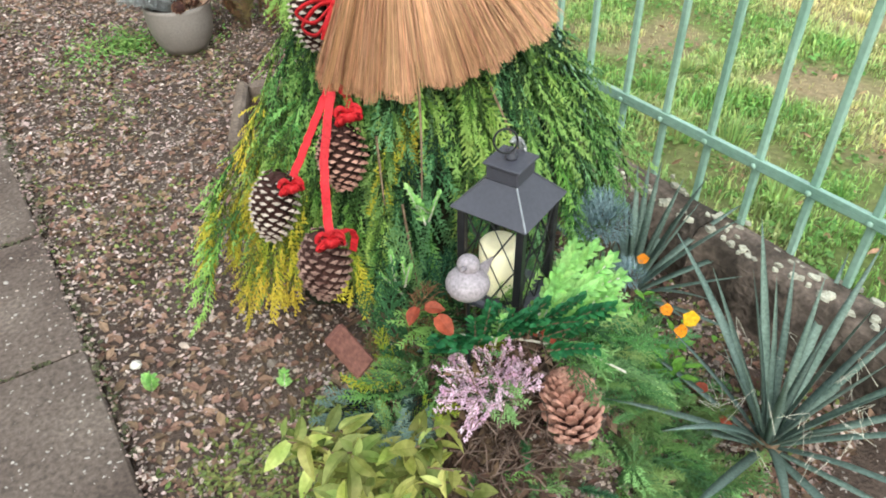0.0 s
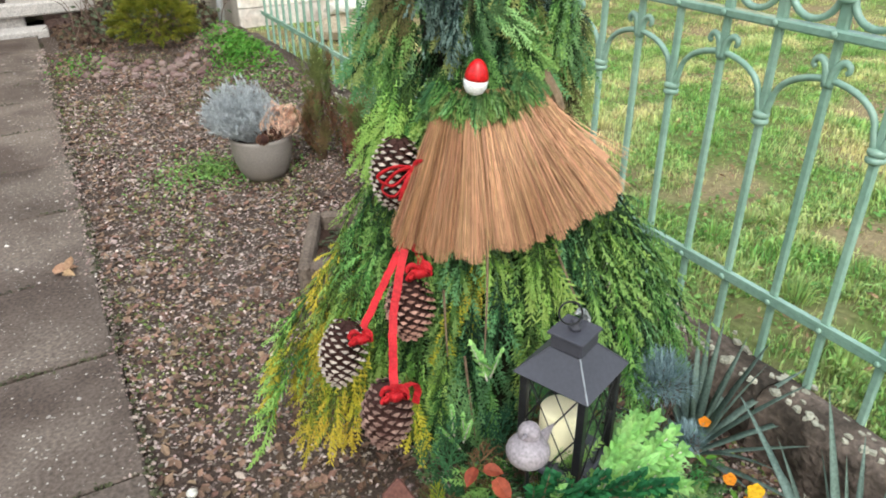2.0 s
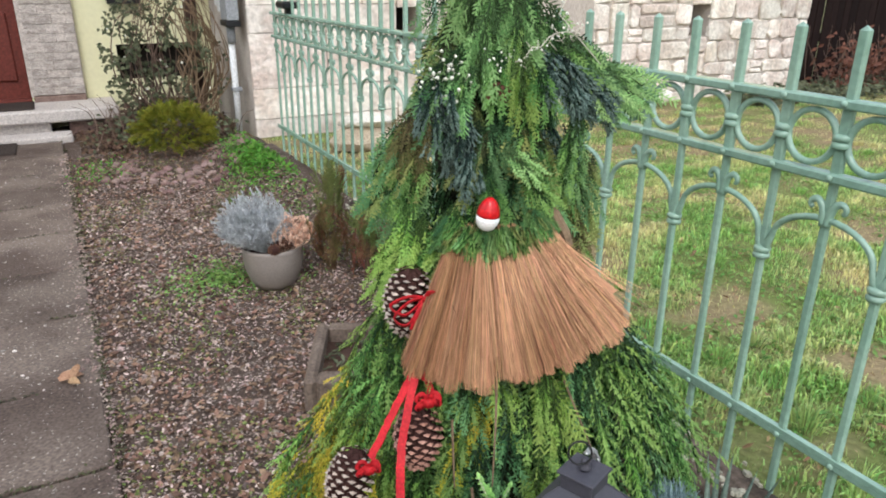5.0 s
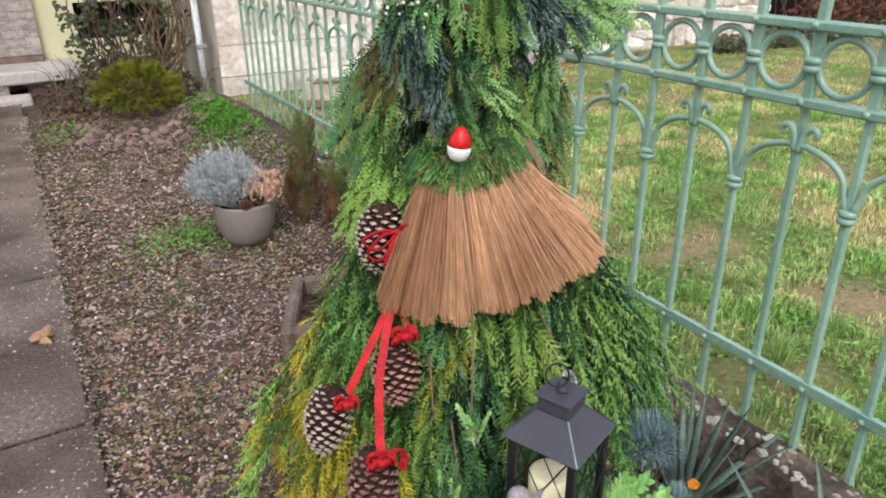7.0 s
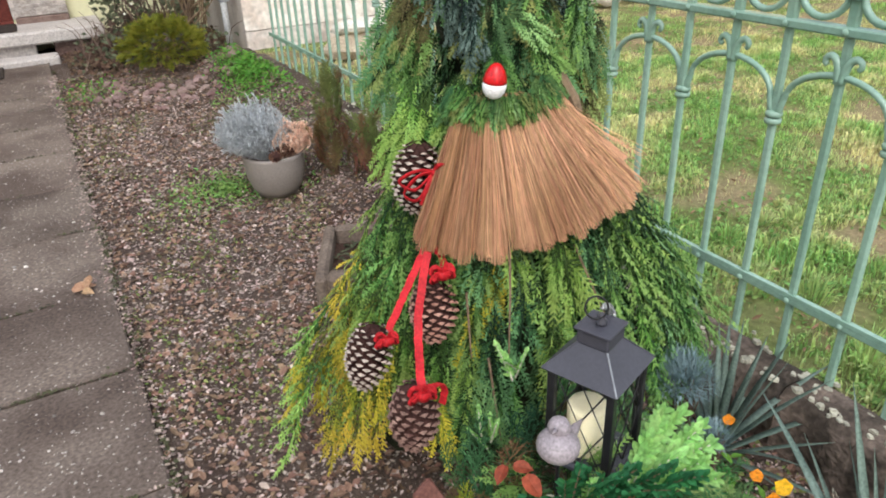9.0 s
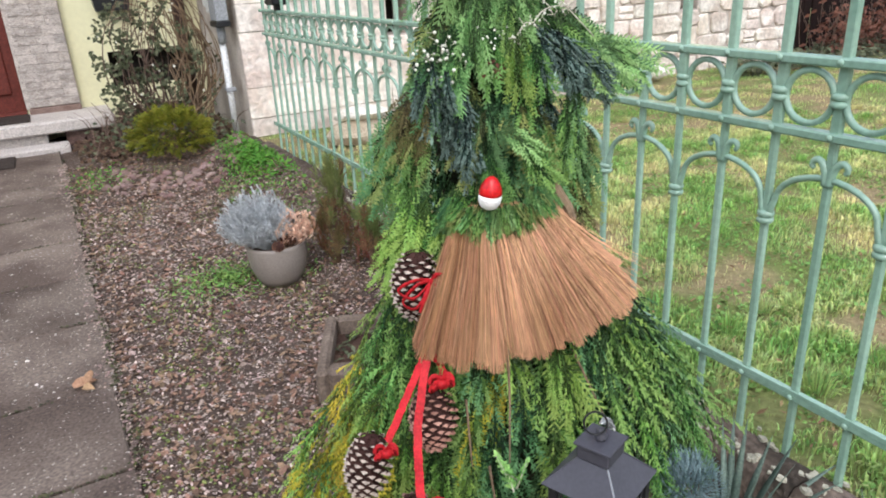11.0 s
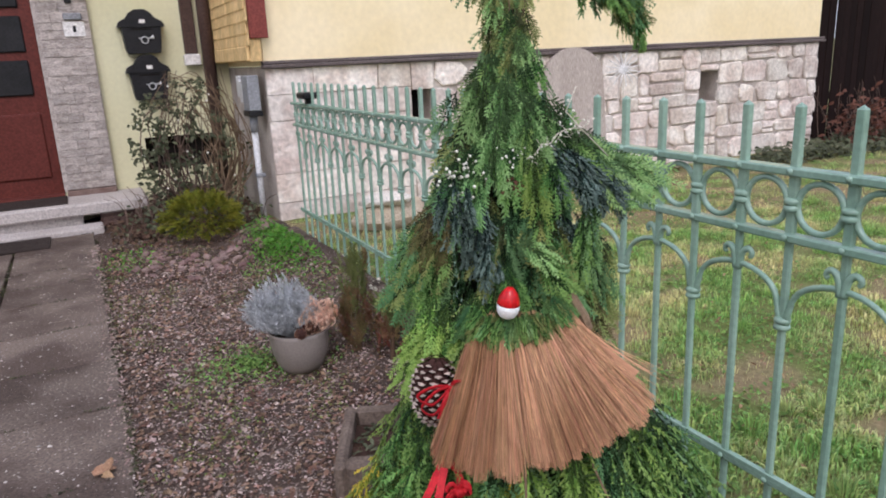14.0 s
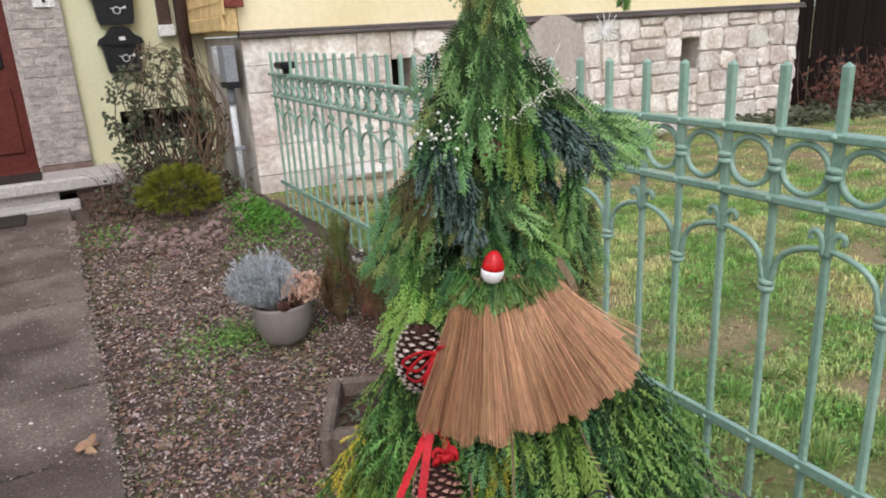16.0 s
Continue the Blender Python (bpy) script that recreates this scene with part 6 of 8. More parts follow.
ribbon = thing("ribbon", (0.56, 0.92, 0.46), "long bright red cloth ribbon tied to pine cones", "ribbon")
for pts, w, turn in (([(0.660, 0.995, 0.705), (0.645, 0.985, 0.668), (0.628, 0.975, 0.622), (0.599, 0.948, 0.590)], 0.009, 0.5),
                     ([(0.603, 0.945, 0.596), (0.578, 0.930, 0.574), (0.549, 0.918, 0.541), (0.524, 0.905, 0.515), (0.503, 0.897, 0.492)], 0.012, 0.3),
                     ([(0.599, 0.938, 0.592), (0.572, 0.910, 0.557), (0.550, 0.885, 0.520), (0.531, 0.855, 0.485), (0.510, 0.810, 0.462), (0.504, 0.797, 0.446)], 0.012, -0.25),
                     ([(0.604, 0.935, 0.585), (0.612, 0.925, 0.572), (0.611, 0.918, 0.557), (0.606, 0.912, 0.545)], 0.010, 0.1),
                     ([(0.520, 0.795, 0.452), (0.536, 0.800, 0.446), (0.541, 0.800, 0.430), (0.537, 0.802, 0.408)], 0.011, 0.6)):
    g = Geo()
    strip_geo(g, [p + Vector((r3.uniform(-1, 1), r3.uniform(-1, 1), r3.uniform(-1, 1))) * 0.0010 for p in curve(pts, 6)], w, RIGHT + UP * 0.15 + FRONT * turn)
    part("ribbon_tail", g, M["ribbon"], ribbon)
for c, k in (((0.605, 0.912, 0.549), 1.0), ((0.497, 0.888, 0.484), 0.9), ((0.503, 0.792, 0.448), 1.0)):
    c = Vector(c)
    g = Geo()
    for s, lift in ((-1, 0.010), (1, 0.006), (-1, -0.004), (1, 0.013)):
        strip_geo(g, curve([c, c + (RIGHT * 0.011 * s + UP * (lift + 0.004) + FRONT * 0.006) * k, c + (RIGHT * 0.016 * s + UP * (lift - 0.006) + FRONT * 0.008) * k, c + FRONT * 0.004]), 0.012 * k, UP + FRONT * 0.5 + RIGHT * 0.3 * s)
    strip_geo(g, curve([c - RIGHT * 0.009 * k + FRONT * 0.006, c + FRONT * 0.013 + UP * 0.002, c + RIGHT * 0.009 * k + FRONT * 0.006]), 0.013 * k, UP)
    part("knot", g, M["ribbon"], ribbon, smooth=True)
g = Geo()
c = Vector((0.637, 0.985, 0.684)) + FRONT * 0.006
for dx, dz in ((-0.052, -0.010), (-0.046, -0.030), (0.016, 0.012)):
    strip_geo(g, curve([c, c + RIGHT * dx * 0.5 + UP * (dz * 0.4 + 0.012) + FRONT * 0.016, c + RIGHT * dx + UP * dz + FRONT * 0.012, c + RIGHT * dx * 0.55 + UP * (dz * 0.8 - 0.014) + FRONT * 0.016, c]), 0.007, FRONT * 0.6 + UP)
strip_geo(g, curve([c, c - RIGHT * 0.012 - UP * 0.022 + FRONT * 0.014, c - RIGHT * 0.020 - UP * 0.048 + FRONT * 0.012]), 0.007, RIGHT)
strip_geo(g, curve([c - RIGHT * 0.005, c + FRONT * 0.008, c + RIGHT * 0.006]), 0.009, UP)
single("ribbon_bow", g, M["ribbon"], "red ribbon bow on a pine cone", "ribbon bow", smooth=True)

# ---- lantern ----
LX, LY, LZ, LYAW, HALF = 0.682, 0.645, 0.372, 21.5, 0.052
lm = pose(LX, LY, 0, 0, 0, LYAW)
lantern = thing("lantern", (LX, LY, LZ), "small anthracite metal lantern with lattice panes and a candle", "lantern")
EAVE = 0.524


def lbox(x, y, z, sx, sy, sz, b=0.001):
    return Geo().box(lm @ pose(x, y, z), sx, sy, sz, bevel=b)


part("base", lbox(0, 0, LZ, 0.098, 0.098, 0.012, 0.003), M["lantern"], lantern, smooth=False)
for sx in (-1, 1):
    for sy in (-1, 1):
        part("corner_post", lbox(sx * 0.0415, sy * 0.0415, LZ + 0.01, 0.0105, 0.0105, EAVE - LZ - 0.012), M["black"], lantern)
g = Geo()
for z0, h0, z1, h1 in ((EAVE - 0.003, HALF * 0.98, EAVE, HALF * 1.02), (EAVE, HALF * 1.02, EAVE + 0.034, 0.021)):
    vs = [lm @ Vector((x * h, y * h, z)) for z, h in ((z0, h0), (z1, h1)) for x, y in ((-1, -1), (1, -1), (1, 1), (-1, 1))]
    g.add(vs, [(3, 2, 1, 0), (4, 5, 6, 7), (0, 1, 5, 4), (1, 2, 6, 5), (2, 3, 7, 6), (3, 0, 4, 7)])
roof = part("roof", g, M["lantern"], lantern, "dark grey pitched metal roof")
for sx, sy in ((-1, -1), (1, -1), (1, 1), (-1, 1)):
    part("ridge", Geo().tube([lm @ Vector((sx * HALF, sy * HALF, EAVE + 0.0005)), lm @ Vector((sx * 0.021, sy * 0.021, EAVE + 0.0345))], 0.0012, 5), M["grey_metal"] if (sx, sy) == (-1, -1) else M["lantern"], roof)
part("cap", lbox(0, 0, EAVE + 0.034, 0.044, 0.044, 0.020, 0.002), M["lantern"], lantern)
part("cap_lid", lbox(0, 0, EAVE + 0.054, 0.050, 0.050, 0.004, 0.001), M["lantern"], lantern)
g = Geo()
g.lathe([(0.007, 0), (0.008, 0.005), (0.004, 0.008), (0.006, 0.012), (0.002, 0.016)], lm @ pose(0, 0, EAVE + 0.058), 12)
part("knob", g, M["lantern"], lantern, smooth=True)
g = Geo()
g.ring(lm @ pose(-0.008, 0.004, EAVE + 0.084, 70, 0, -51), 0.014, 0.0014, n=20, sides=5)
part("handle_ring", g, M["black"], lantern, smooth=True)
chain_pts = curve([lm @ Vector((0.006, 0.002, EAVE + 0.078)), lm @ Vector((0.022, 0.002, EAVE + 0.072)), lm @ Vector((0.027, -0.004, EAVE + 0.052)), lm @ Vector((0.030, -0.012, EAVE + 0.026))], 4)
for i in range(len(chain_pts) - 1):
    p, q = chain_pts[i], chain_pts[i + 1]
    g = Geo()
    g.ring(aim((p + q) / 2, q - p, (1, 0, 0) if i % 2 else (0, 0.4, 1)) @ Matrix.Diagonal((0.55, 1, 1, 1)), 0.0068, 0.0014, n=10, sides=4)
    part("chain_link", g, M["silver_chain"], lantern, smooth=True)
# lattice and glass on each side
for k in range(4):
    sm = lm @ pose(0, 0, 0, 0, 0, 90 * k)
    w, z0, z1 = 0.036, LZ + 0.014, EAVE - 0.006
    pane = part("glass_pane", Geo().box(sm @ pose(0, -0.0425, z0), 2 * w, 0.0012, z1 - z0), M["glass"], lantern, "clear glass")
    pane.visible_shadow = False
    g = Geo()
    h = z1 - z0
    for s in (-1, 1):
        for c in (-1, 0, 1):
            cx = c * w * 1.0
            pts = []
            for t in (-1.2, 1.2):
                pts.append((cx + s * t * w, t * h / 2))
            (xa, za), (xb, zb) = pts
            ts = [0.0, 1.0]
            lo, hi = 0.0, 1.0
            for lim, d0, d1 in ((w, xa, xb), (w, -xa, -xb), (h / 2, za, zb), (h / 2, -za, -zb)):
                if d1 != d0:
                    tt = (lim - d0) / (d1 - d0)
                    if d1 > d0:
                        hi = min(hi, tt)
                    else:
                        lo = max(lo, tt)
            if hi - lo < 0.03:
                continue
            P = [(xa + (xb - xa) * t, za + (zb - za) * t) for t in (lo, hi)]
            part("lattice_bar", Geo().tube([sm @ Vector((x, -0.0445 - 0.0006 * s, z0 + h / 2 + z)) for x, z in P], 0.0011, 4), M["black"], pane)
g = Geo()
g.lathe([(0.0260, 0), (0.0270, 0.003), (0.0270, 0.070), (0.0245, 0.074), (0.012, 0.071), (0.001, 0.070)], pose(LX - 0.008, LY + 0.004, LZ + 0.0125), 24)
g.tube([(LX - 0.008, LY + 0.004, LZ + 0.082), (LX - 0.007, LY + 0.004, LZ + 0.090)], 0.0008, 4)
single("candle", g, M["candle"], "cream wax pillar candle inside the lantern", "candle", smooth=True)

# ---- bird figurine on its stem ----
g = Geo()
bx, by, bz = 0.590, 0.604, 0.462
n = 14
body = []
for i in range(n + 1):
    t = i / n
    a = math.pi * t
    body.append((max(0.0006, 0.0270 * math.sin(a) ** 0.9), -0.0195 * math.cos(a)))
g.lathe(body, pose(bx, by, bz), 18)
head = [(max(0.0005, 0.0142 * math.sin(math.pi * i / 10)), -0.0135 * math.cos(math.pi * i / 10)) for i in range(11)]
g.lathe(head, pose(bx + 0.005, by + 0.006, bz + 0.022), 16)
g.lathe([(0.0035, 0), (0.0022, 0.006), (0.0004, 0.010)], pose(bx - 0.007, by - 0.002, bz + 0.028, 0, -75, 30), 8)
g.lathe([(0.010, 0), (0.008, 0.012), (0.003, 0.030), (0.0008, 0.036)], pose(bx + 0.018, by + 0.006, bz - 0.002, 0, 80, 20), 10)
single("bird_figurine", g, M["bird"], "small speckled pink-grey stoneware bird on a stake", "figurine", smooth=True)
g = Geo()
g.tube([(bx + 0.012, by + 0.01, ground_height(bx, by) - 0.02), (bx, by, bz - 0.017)], 0.0028, 6)
single("garden_stake", g, M["black"], "thin dark metal stake carrying the bird", "stake")

# ---- planting round the lantern ----
bed = thing("conifer_cuttings", (0.74, 0.52, ground_height(0.74, 0.52)), "mat of bright green conifer cuttings round the lantern", "greenery")


def on_ground(x, y, lift=0.0):
    return Vector((x, y, ground_height(x, y) + lift))


def outward(x, y):
    d = Vector((x - 0.68, y - 0.66, 0))
    return d.normalized() if d.length > 1e-3 else Vector((0, -1, 0))


for i in range(400):
    a = r3.uniform(-2.9, 0.9)
    q = 0.05 + 0.27 * r3.random() ** 0.8
    x, y = 0.68 + q * 1.15 * math.cos(a), 0.64 + q * math.sin(a)
    if x < 0.53 and y < 0.72 and r3.random() < 0.85:
        continue
    if (x - 0.672) ** 2 + (y - 0.485) ** 2 < 0.085 ** 2:
        continue
    if x > 1.0:
        continue
    o = outward(x, y)
    d = o + Vector((r3.uniform(-0.8, 0.8), r3.uniform(-0.8, 0.8), r3.uniform(0.0, 0.5)))
    front_right = x > 0.64 and y < 0.56
    if x < 0.665 and y < 0.62 and (x > 0.52 or r3.random() < 0.75):
        continue
    mat = r3.choice(["moss", "fir", "moss"]) if front_right else r3.choice(["fir", "thuja", "fir", "moss"])
    kind = r3.choice(["fine", "needle", "needle", "small"]) if front_right else r3.choice(["small", "fine", "needle", "small"])
    sprig(kind, mat, bed, aim(on_ground(x, y, r3.uniform(0.0, 0.035)), d, UP + o * 0.5 + Vector((r3.uniform(-.4, .4), r3.uniform(-.4, .4), 0)), r3.uniform(0.5, 0.85)))

for i in range(90):
    x, y = r3.uniform(0.66, 0.88), r3.uniform(0.36, 0.54)
    if (x - 0.672) ** 2 + (y - 0.485) ** 2 < 0.085 ** 2:
        continue
    sprig(r3.choice(["needle", "fine", "needle"]), r3.choice(["moss", "moss", "fir"]), bed, aim(on_ground(x, y, r3.uniform(0.0, 0.02)), Vector((r3.uniform(-1, 1), r3.uniform(-1, 0.5), r3.uniform(0.1, 0.7))), UP + Vector((r3.uniform(-.5, .5), r3.uniform(-.5, .5), 0)), r3.uniform(0.45, 0.75)))


def leafy_sprig(name, label, base, d, length, pairs, leaf_len, leaf_w, mat, lift=0.3):
    """A stem with pairs of small oval leaves."""
    d = Vector(d).normalized()
    ob = thing(name, base, label, "plant")
    pts = [Vector(base) + d * length * t + UP * lift * length * math.sin(1.6 * t) * 0.5 for t in (0, 0.25, 0.5, 0.75, 1)]
    part("stem", Geo().tube(pts, [0.0016, 0.0015, 0.0013, 0.0011, 0.0008], 5), M["pale_twig"] if mat == "light_leaf" else M["twig"], ob)
    lg = Geo().leaf(I4, leaf_len, leaf_w, 0.2, 0.12, n=4).mesh("leaf", M[mat])
    for i in range(pairs):
        t = (i + 0.8) / pairs
        k = min(3, int(t * 4))
        p = pts[k].lerp(pts[k + 1], min(1, t * 4 - k))
        side = d.cross(UP).normalized()
        for s in (-1, 0, 1):
            dd = side * s * 0.9 + d * 0.6 + UP * (r3.uniform(0.0, 0.5) + (0.5 if s == 0 else 0))
            piece("leaf", lg, ob, aim(p, dd, UP - d * 0.2 + side * r3.uniform(-0.3, 0.3), r3.uniform(0.75, 1.15) * (1.1 - 0.35 * t)))
    return ob


for b, d, ln_, n_ in (((0.672, 0.565, 0.395), (0.9, -0.25, 0.10), 0.115, 10), ((0.680, 0.570, 0.405), (0.9, 0.15, 0.15), 0.105, 10), ((0.685, 0.555, 0.385), (0.9, -0.55, 0.0), 0.095, 9),
                      ((0.690, 0.570, 0.40), (0.7, 0.25, 0.5), 0.075, 8), ((0.700, 0.560, 0.395), (0.9, -0.05, 0.3), 0.09, 9), ((0.70, 0.548, 0.385), (0.8, -0.3, 0.25), 0.07, 8)):
    leafy_sprig("light_green_sprig", "light green leafy sprig laid beside the lantern", b, d, ln_, n_, 0.021, 0.013, "light_leaf")
for b, d, ln_, n_ in (((0.655, 0.560, 0.385), (0.25, -0.6, 0.35), 0.07, 8), ((0.66, 0.565, 0.38), (-0.15, -0.5, 0.5), 0.05, 6), ((0.64, 0.565, 0.37), (0.0, -0.3, 0.8), 0.06, 7),
                      ((0.665, 0.535, 0.36), (0.6, -0.7, 0.15), 0.06, 7), ((0.625, 0.590, 0.37), (-0.3, -0.4, 0.7), 0.05, 6), ((0.600, 0.600, 0.36), (-0.7, -0.2, 0.5), 0.05, 6), ((0.665, 0.55, 0.37), (0.5, -0.6, 0.4), 0.05, 6), ((0.69, 0.54, 0.365), (0.7, -0.4, 0.4), 0.06, 7), ((0.575, 0.63, 0.33), (-0.5, -0.5, 0.6), 0.06, 7)):
    leafy_sprig("dark_green_sprig", "glossy dark green leafy sprig before the lantern", b, d, ln_, n_, 0.017, 0.011, "deep_leaf")
for b, d, ln_, n_ in (((0.592, 0.585, 0.372), (-0.3, -0.5, 0.6), 0.060, 7), ((0.610, 0.575, 0.385), (0.2, -0.5, 0.6), 0.055, 7), ((0.628, 0.565, 0.392), (0.5, -0.3, 0.5), 0.055, 7), ((0.645, 0.560, 0.395), (-0.2, -0.6, 0.5), 0.050, 6),
                      ((0.665, 0.550, 0.395), (0.3, -0.4, 0.5), 0.060, 7), ((0.580, 0.600, 0.375), (-0.5, -0.6, 0.4), 0.060, 7), ((0.700, 0.545, 0.385), (0.5, -0.5, 0.3), 0.06, 7), ((0.570, 0.625, 0.365), (-0.6, -0.5, 0.4), 0.05, 6)):
    leafy_sprig("dark_green_sprig", "glossy dark green leafy sprig at the lantern's foot", b, d, ln_, n_, 0.019, 0.013, "deep_leaf")
for b, d, ln_, mat in (((0.640, 0.570, 0.365), (-0.2, -0.1, 0.9), 0.050, "deep_leaf"), ((0.655, 0.562, 0.365), (0.1, -0.1, 0.9), 0.050, "deep_leaf"), ((0.668, 0.560, 0.370), (0.3, -0.1, 0.8), 0.048, "light_leaf"), ((0.625, 0.580, 0.370), (-0.1, 0.0, 0.9), 0.045, "deep_leaf"),
                       ((0.600, 0.585, 0.372), (0.2, 0.0, 0.9), 0.050, "deep_leaf"), ((0.585, 0.580, 0.375), (-0.1, -0.1, 0.9), 0.050, "deep_leaf"), ((0.612, 0.575, 0.368), (0.0, -0.2, 0.9), 0.050, "light_leaf")):
    leafy_sprig("dark_green_sprig" if mat == "deep_leaf" else "light_green_sprig", "leafy sprig standing before the lantern and the bird", b, d, ln_, 6, 0.018, 0.012, mat)
for cx, cy, cz in ((0.592, 0.755, 0.350), (0.655, 0.79, 0.415)):
    for i in range(4):
        leafy_sprig("light_green_sprig", "light green leafy sprig behind the lantern", (cx + r3.uniform(-0.014, 0.014), cy + r3.uniform(-0.012, 0.012), cz + r3.uniform(-0.012, 0.012)), (r3.uniform(-0.8, 0.8), r3.uniform(-0.5, 0.4), r3.uniform(0.4, 1)), r3.uniform(0.035, 0.055), 5, 0.013, 0.009, "light_leaf")
leafy_sprig("weed_seedling", "small round-leaved green weed in the gravel", tuple(on_ground(0.245, 1.12)), (0.1, 0.1, 0.5), 0.03, 4, 0.024, 0.018, "light_leaf")
leafy_sprig("weed_seedling", "small round-leaved green weed in the gravel", tuple(on_ground(0.45, 0.98)), (0.1, 0.1, 0.5), 0.03, 4, 0.018, 0.012, "light_leaf")
g = Geo()
for i in range(1500):
    q = r3.random()
    cx, cy, sp = ((0.40, 0.78, 0.05), (0.34, 0.62, 0.05), (0.47, 0.86, 0.04), (0.30, 0.86, 0.05), (0.52, 0.80, 0.04), (0.27, 0.72, 0.03))[int(q * 6)]
    x, y = max(PATH_R + 0.02, r3.gauss(cx, sp)), r3.gauss(cy, sp)
    g.leaf(pose(x, y, ground_height(x, y) + r3.uniform(0.003, 0.02), r3.uniform(-40, 40), r3.uniform(-40, 40), r3.uniform(0, 360)), r3.uniform(0.008, 0.020), r3.uniform(0.004, 0.009), 0.3, 0.2, n=2)
single("ground_weeds", g, M["dull_weed"], "low green weeds on the soil by the path", "weeds", kind="stuff")
# wispy twigs behind the lantern
wisp = thing("feathery_greenery", (0.62, 0.80, 0.2), "wispy olive green conifer twigs behind the lantern", "greenery")
for i in range(34):
    x, y = r3.uniform(0.53, 0.72), r3.uniform(0.70, 0.82)
    sprig(r3.choice(["fine", "needle", "fine"]), r3.choice(["fir", "thuja_brown", "thuja_dark"]), wisp, aim((x, y, ground_height(x, y) + r3.uniform(0.0, 0.08)), UP + Vector((r3.uniform(-.5, .5), r3.uniform(-.6, .2), 0)), FRONT + Vector((r3.uniform(-.6, .6), 0, 0.3)), r3.uniform(0.6, 1.0)))
for i in range(22):
    x, y = r3.uniform(0.47, 0.60), r3.uniform(0.64, 0.74)
    sprig(r3.choice(["fine", "small", "needle"]), r3.choice(["fir", "juniper", "thuja_gold", "thuja_dark"]), wisp, aim((x, y, ground_height(x, y) + r3.uniform(0.0, 0.04)), Vector((r3.uniform(-.8, .8), r3.uniform(-.8, .4), 0.6)), UP + FRONT * 0.6, r3.uniform(0.5, 0.85)))

for i in range(46):
    x, y = r3.uniform(0.505, 0.665), r3.uniform(0.615, 0.715)
    d = Vector((r3.uniform(-0.8, 0.8), r3.uniform(-1.0, 0.3), r3.uniform(0.2, 0.9)))
    branch(r3.choice(["small_fan", "small_fan", "cord", "fan"]), r3.choice(["cypress_pale", "cypress", "blue_juniper", "cypress_dark", "cypress"]), wisp, aim((x, y, ground_height(x, y) + r3.uniform(-0.005, 0.025)), d, UP + FRONT * 0.5 + Vector((r3.uniform(-.5, .5), 0, 0)), r3.uniform(0.5, 0.85)))
for i in range(30):
    x, y = r3.uniform(0.67, 0.90), r3.uniform(0.38, 0.60)
    if (x - 0.672) ** 2 + (y - 0.485) ** 2 < 0.085 ** 2:
        continue
    branch(r3.choice(["small_fan", "tail", "cord"]), r3.choice(["cypress_pale", "cypress", "cypress_pale"]), bed, aim((x, y, ground_height(x, y) + r3.uniform(-0.004, 0.012)), Vector((r3.uniform(-1, 1), r3.uniform(-1, 0.4), r3.uniform(0.1, 0.5))), UP + Vector((r3.uniform(-.4, .4), r3.uniform(-.4, .4), 0)), r3.uniform(0.45, 0.75)))
for i in range(24):
    x, y = r3.uniform(0.52, 0.60), r3.uniform(0.44, 0.54)
    branch("small_fan", r3.choice(["cypress_dark", "cypress", "cypress_brown"]), bed, aim((x, y, ground_height(x, y)), Vector((r3.uniform(-1, 1), r3.uniform(-1, 0.6), r3.uniform(0.0, 0.5))), UP + Vector((r3.uniform(-.4, .4), r3.uniform(-.4, .4), 0)), r3.uniform(0.4, 0.65)))

# yellow-green leafy shrub
shrub = thing("leafy_shrub", (0.455, 0.645, ground_height(0.455, 0.645)), "low shrub with yellowing pointed green leaves", "shrub")
lime = [Geo().leaf(I4, 0.054, 0.024, f, b, n=5).mesh("leaf", M["lime_leaf"]) for f, b in ((0.35, 0.1), (0.6, 0.35), (0.5, 0.6), (0.8, -0.2))]
for s in range(44):
    tip = Vector((0.452 + r3.uniform(-0.100, 0.095), 0.620 + r3.uniform(-0.110, 0.085), r3.uniform(0.15, 0.300)))
    foot = on_ground(0.455 + r3.uniform(-0.02, 0.02), 0.645 + r3.uniform(-0.02, 0.02))
    pts = curve([foot, foot.lerp(tip, 0.5) + Vector((0, 0, 0.03)), tip], 4)
    part("stem", Geo().tube(pts, 0.0016, 5), M["twig"], shrub)
    for i in range(11):
        k = 2 + i * (len(pts) - 3) // 10
        d = Vector((r3.uniform(-1, 1), r3.uniform(-1, 0.7), r3.uniform(-0.6, 0.9)))
        piece("leaf", r3.choice(lime), shrub, aim(pts[k], d, UP + Vector((r3.uniform(-.8, .8), r3.uniform(-.8, .8), 0)), r3.uniform(0.45, 1.0)))

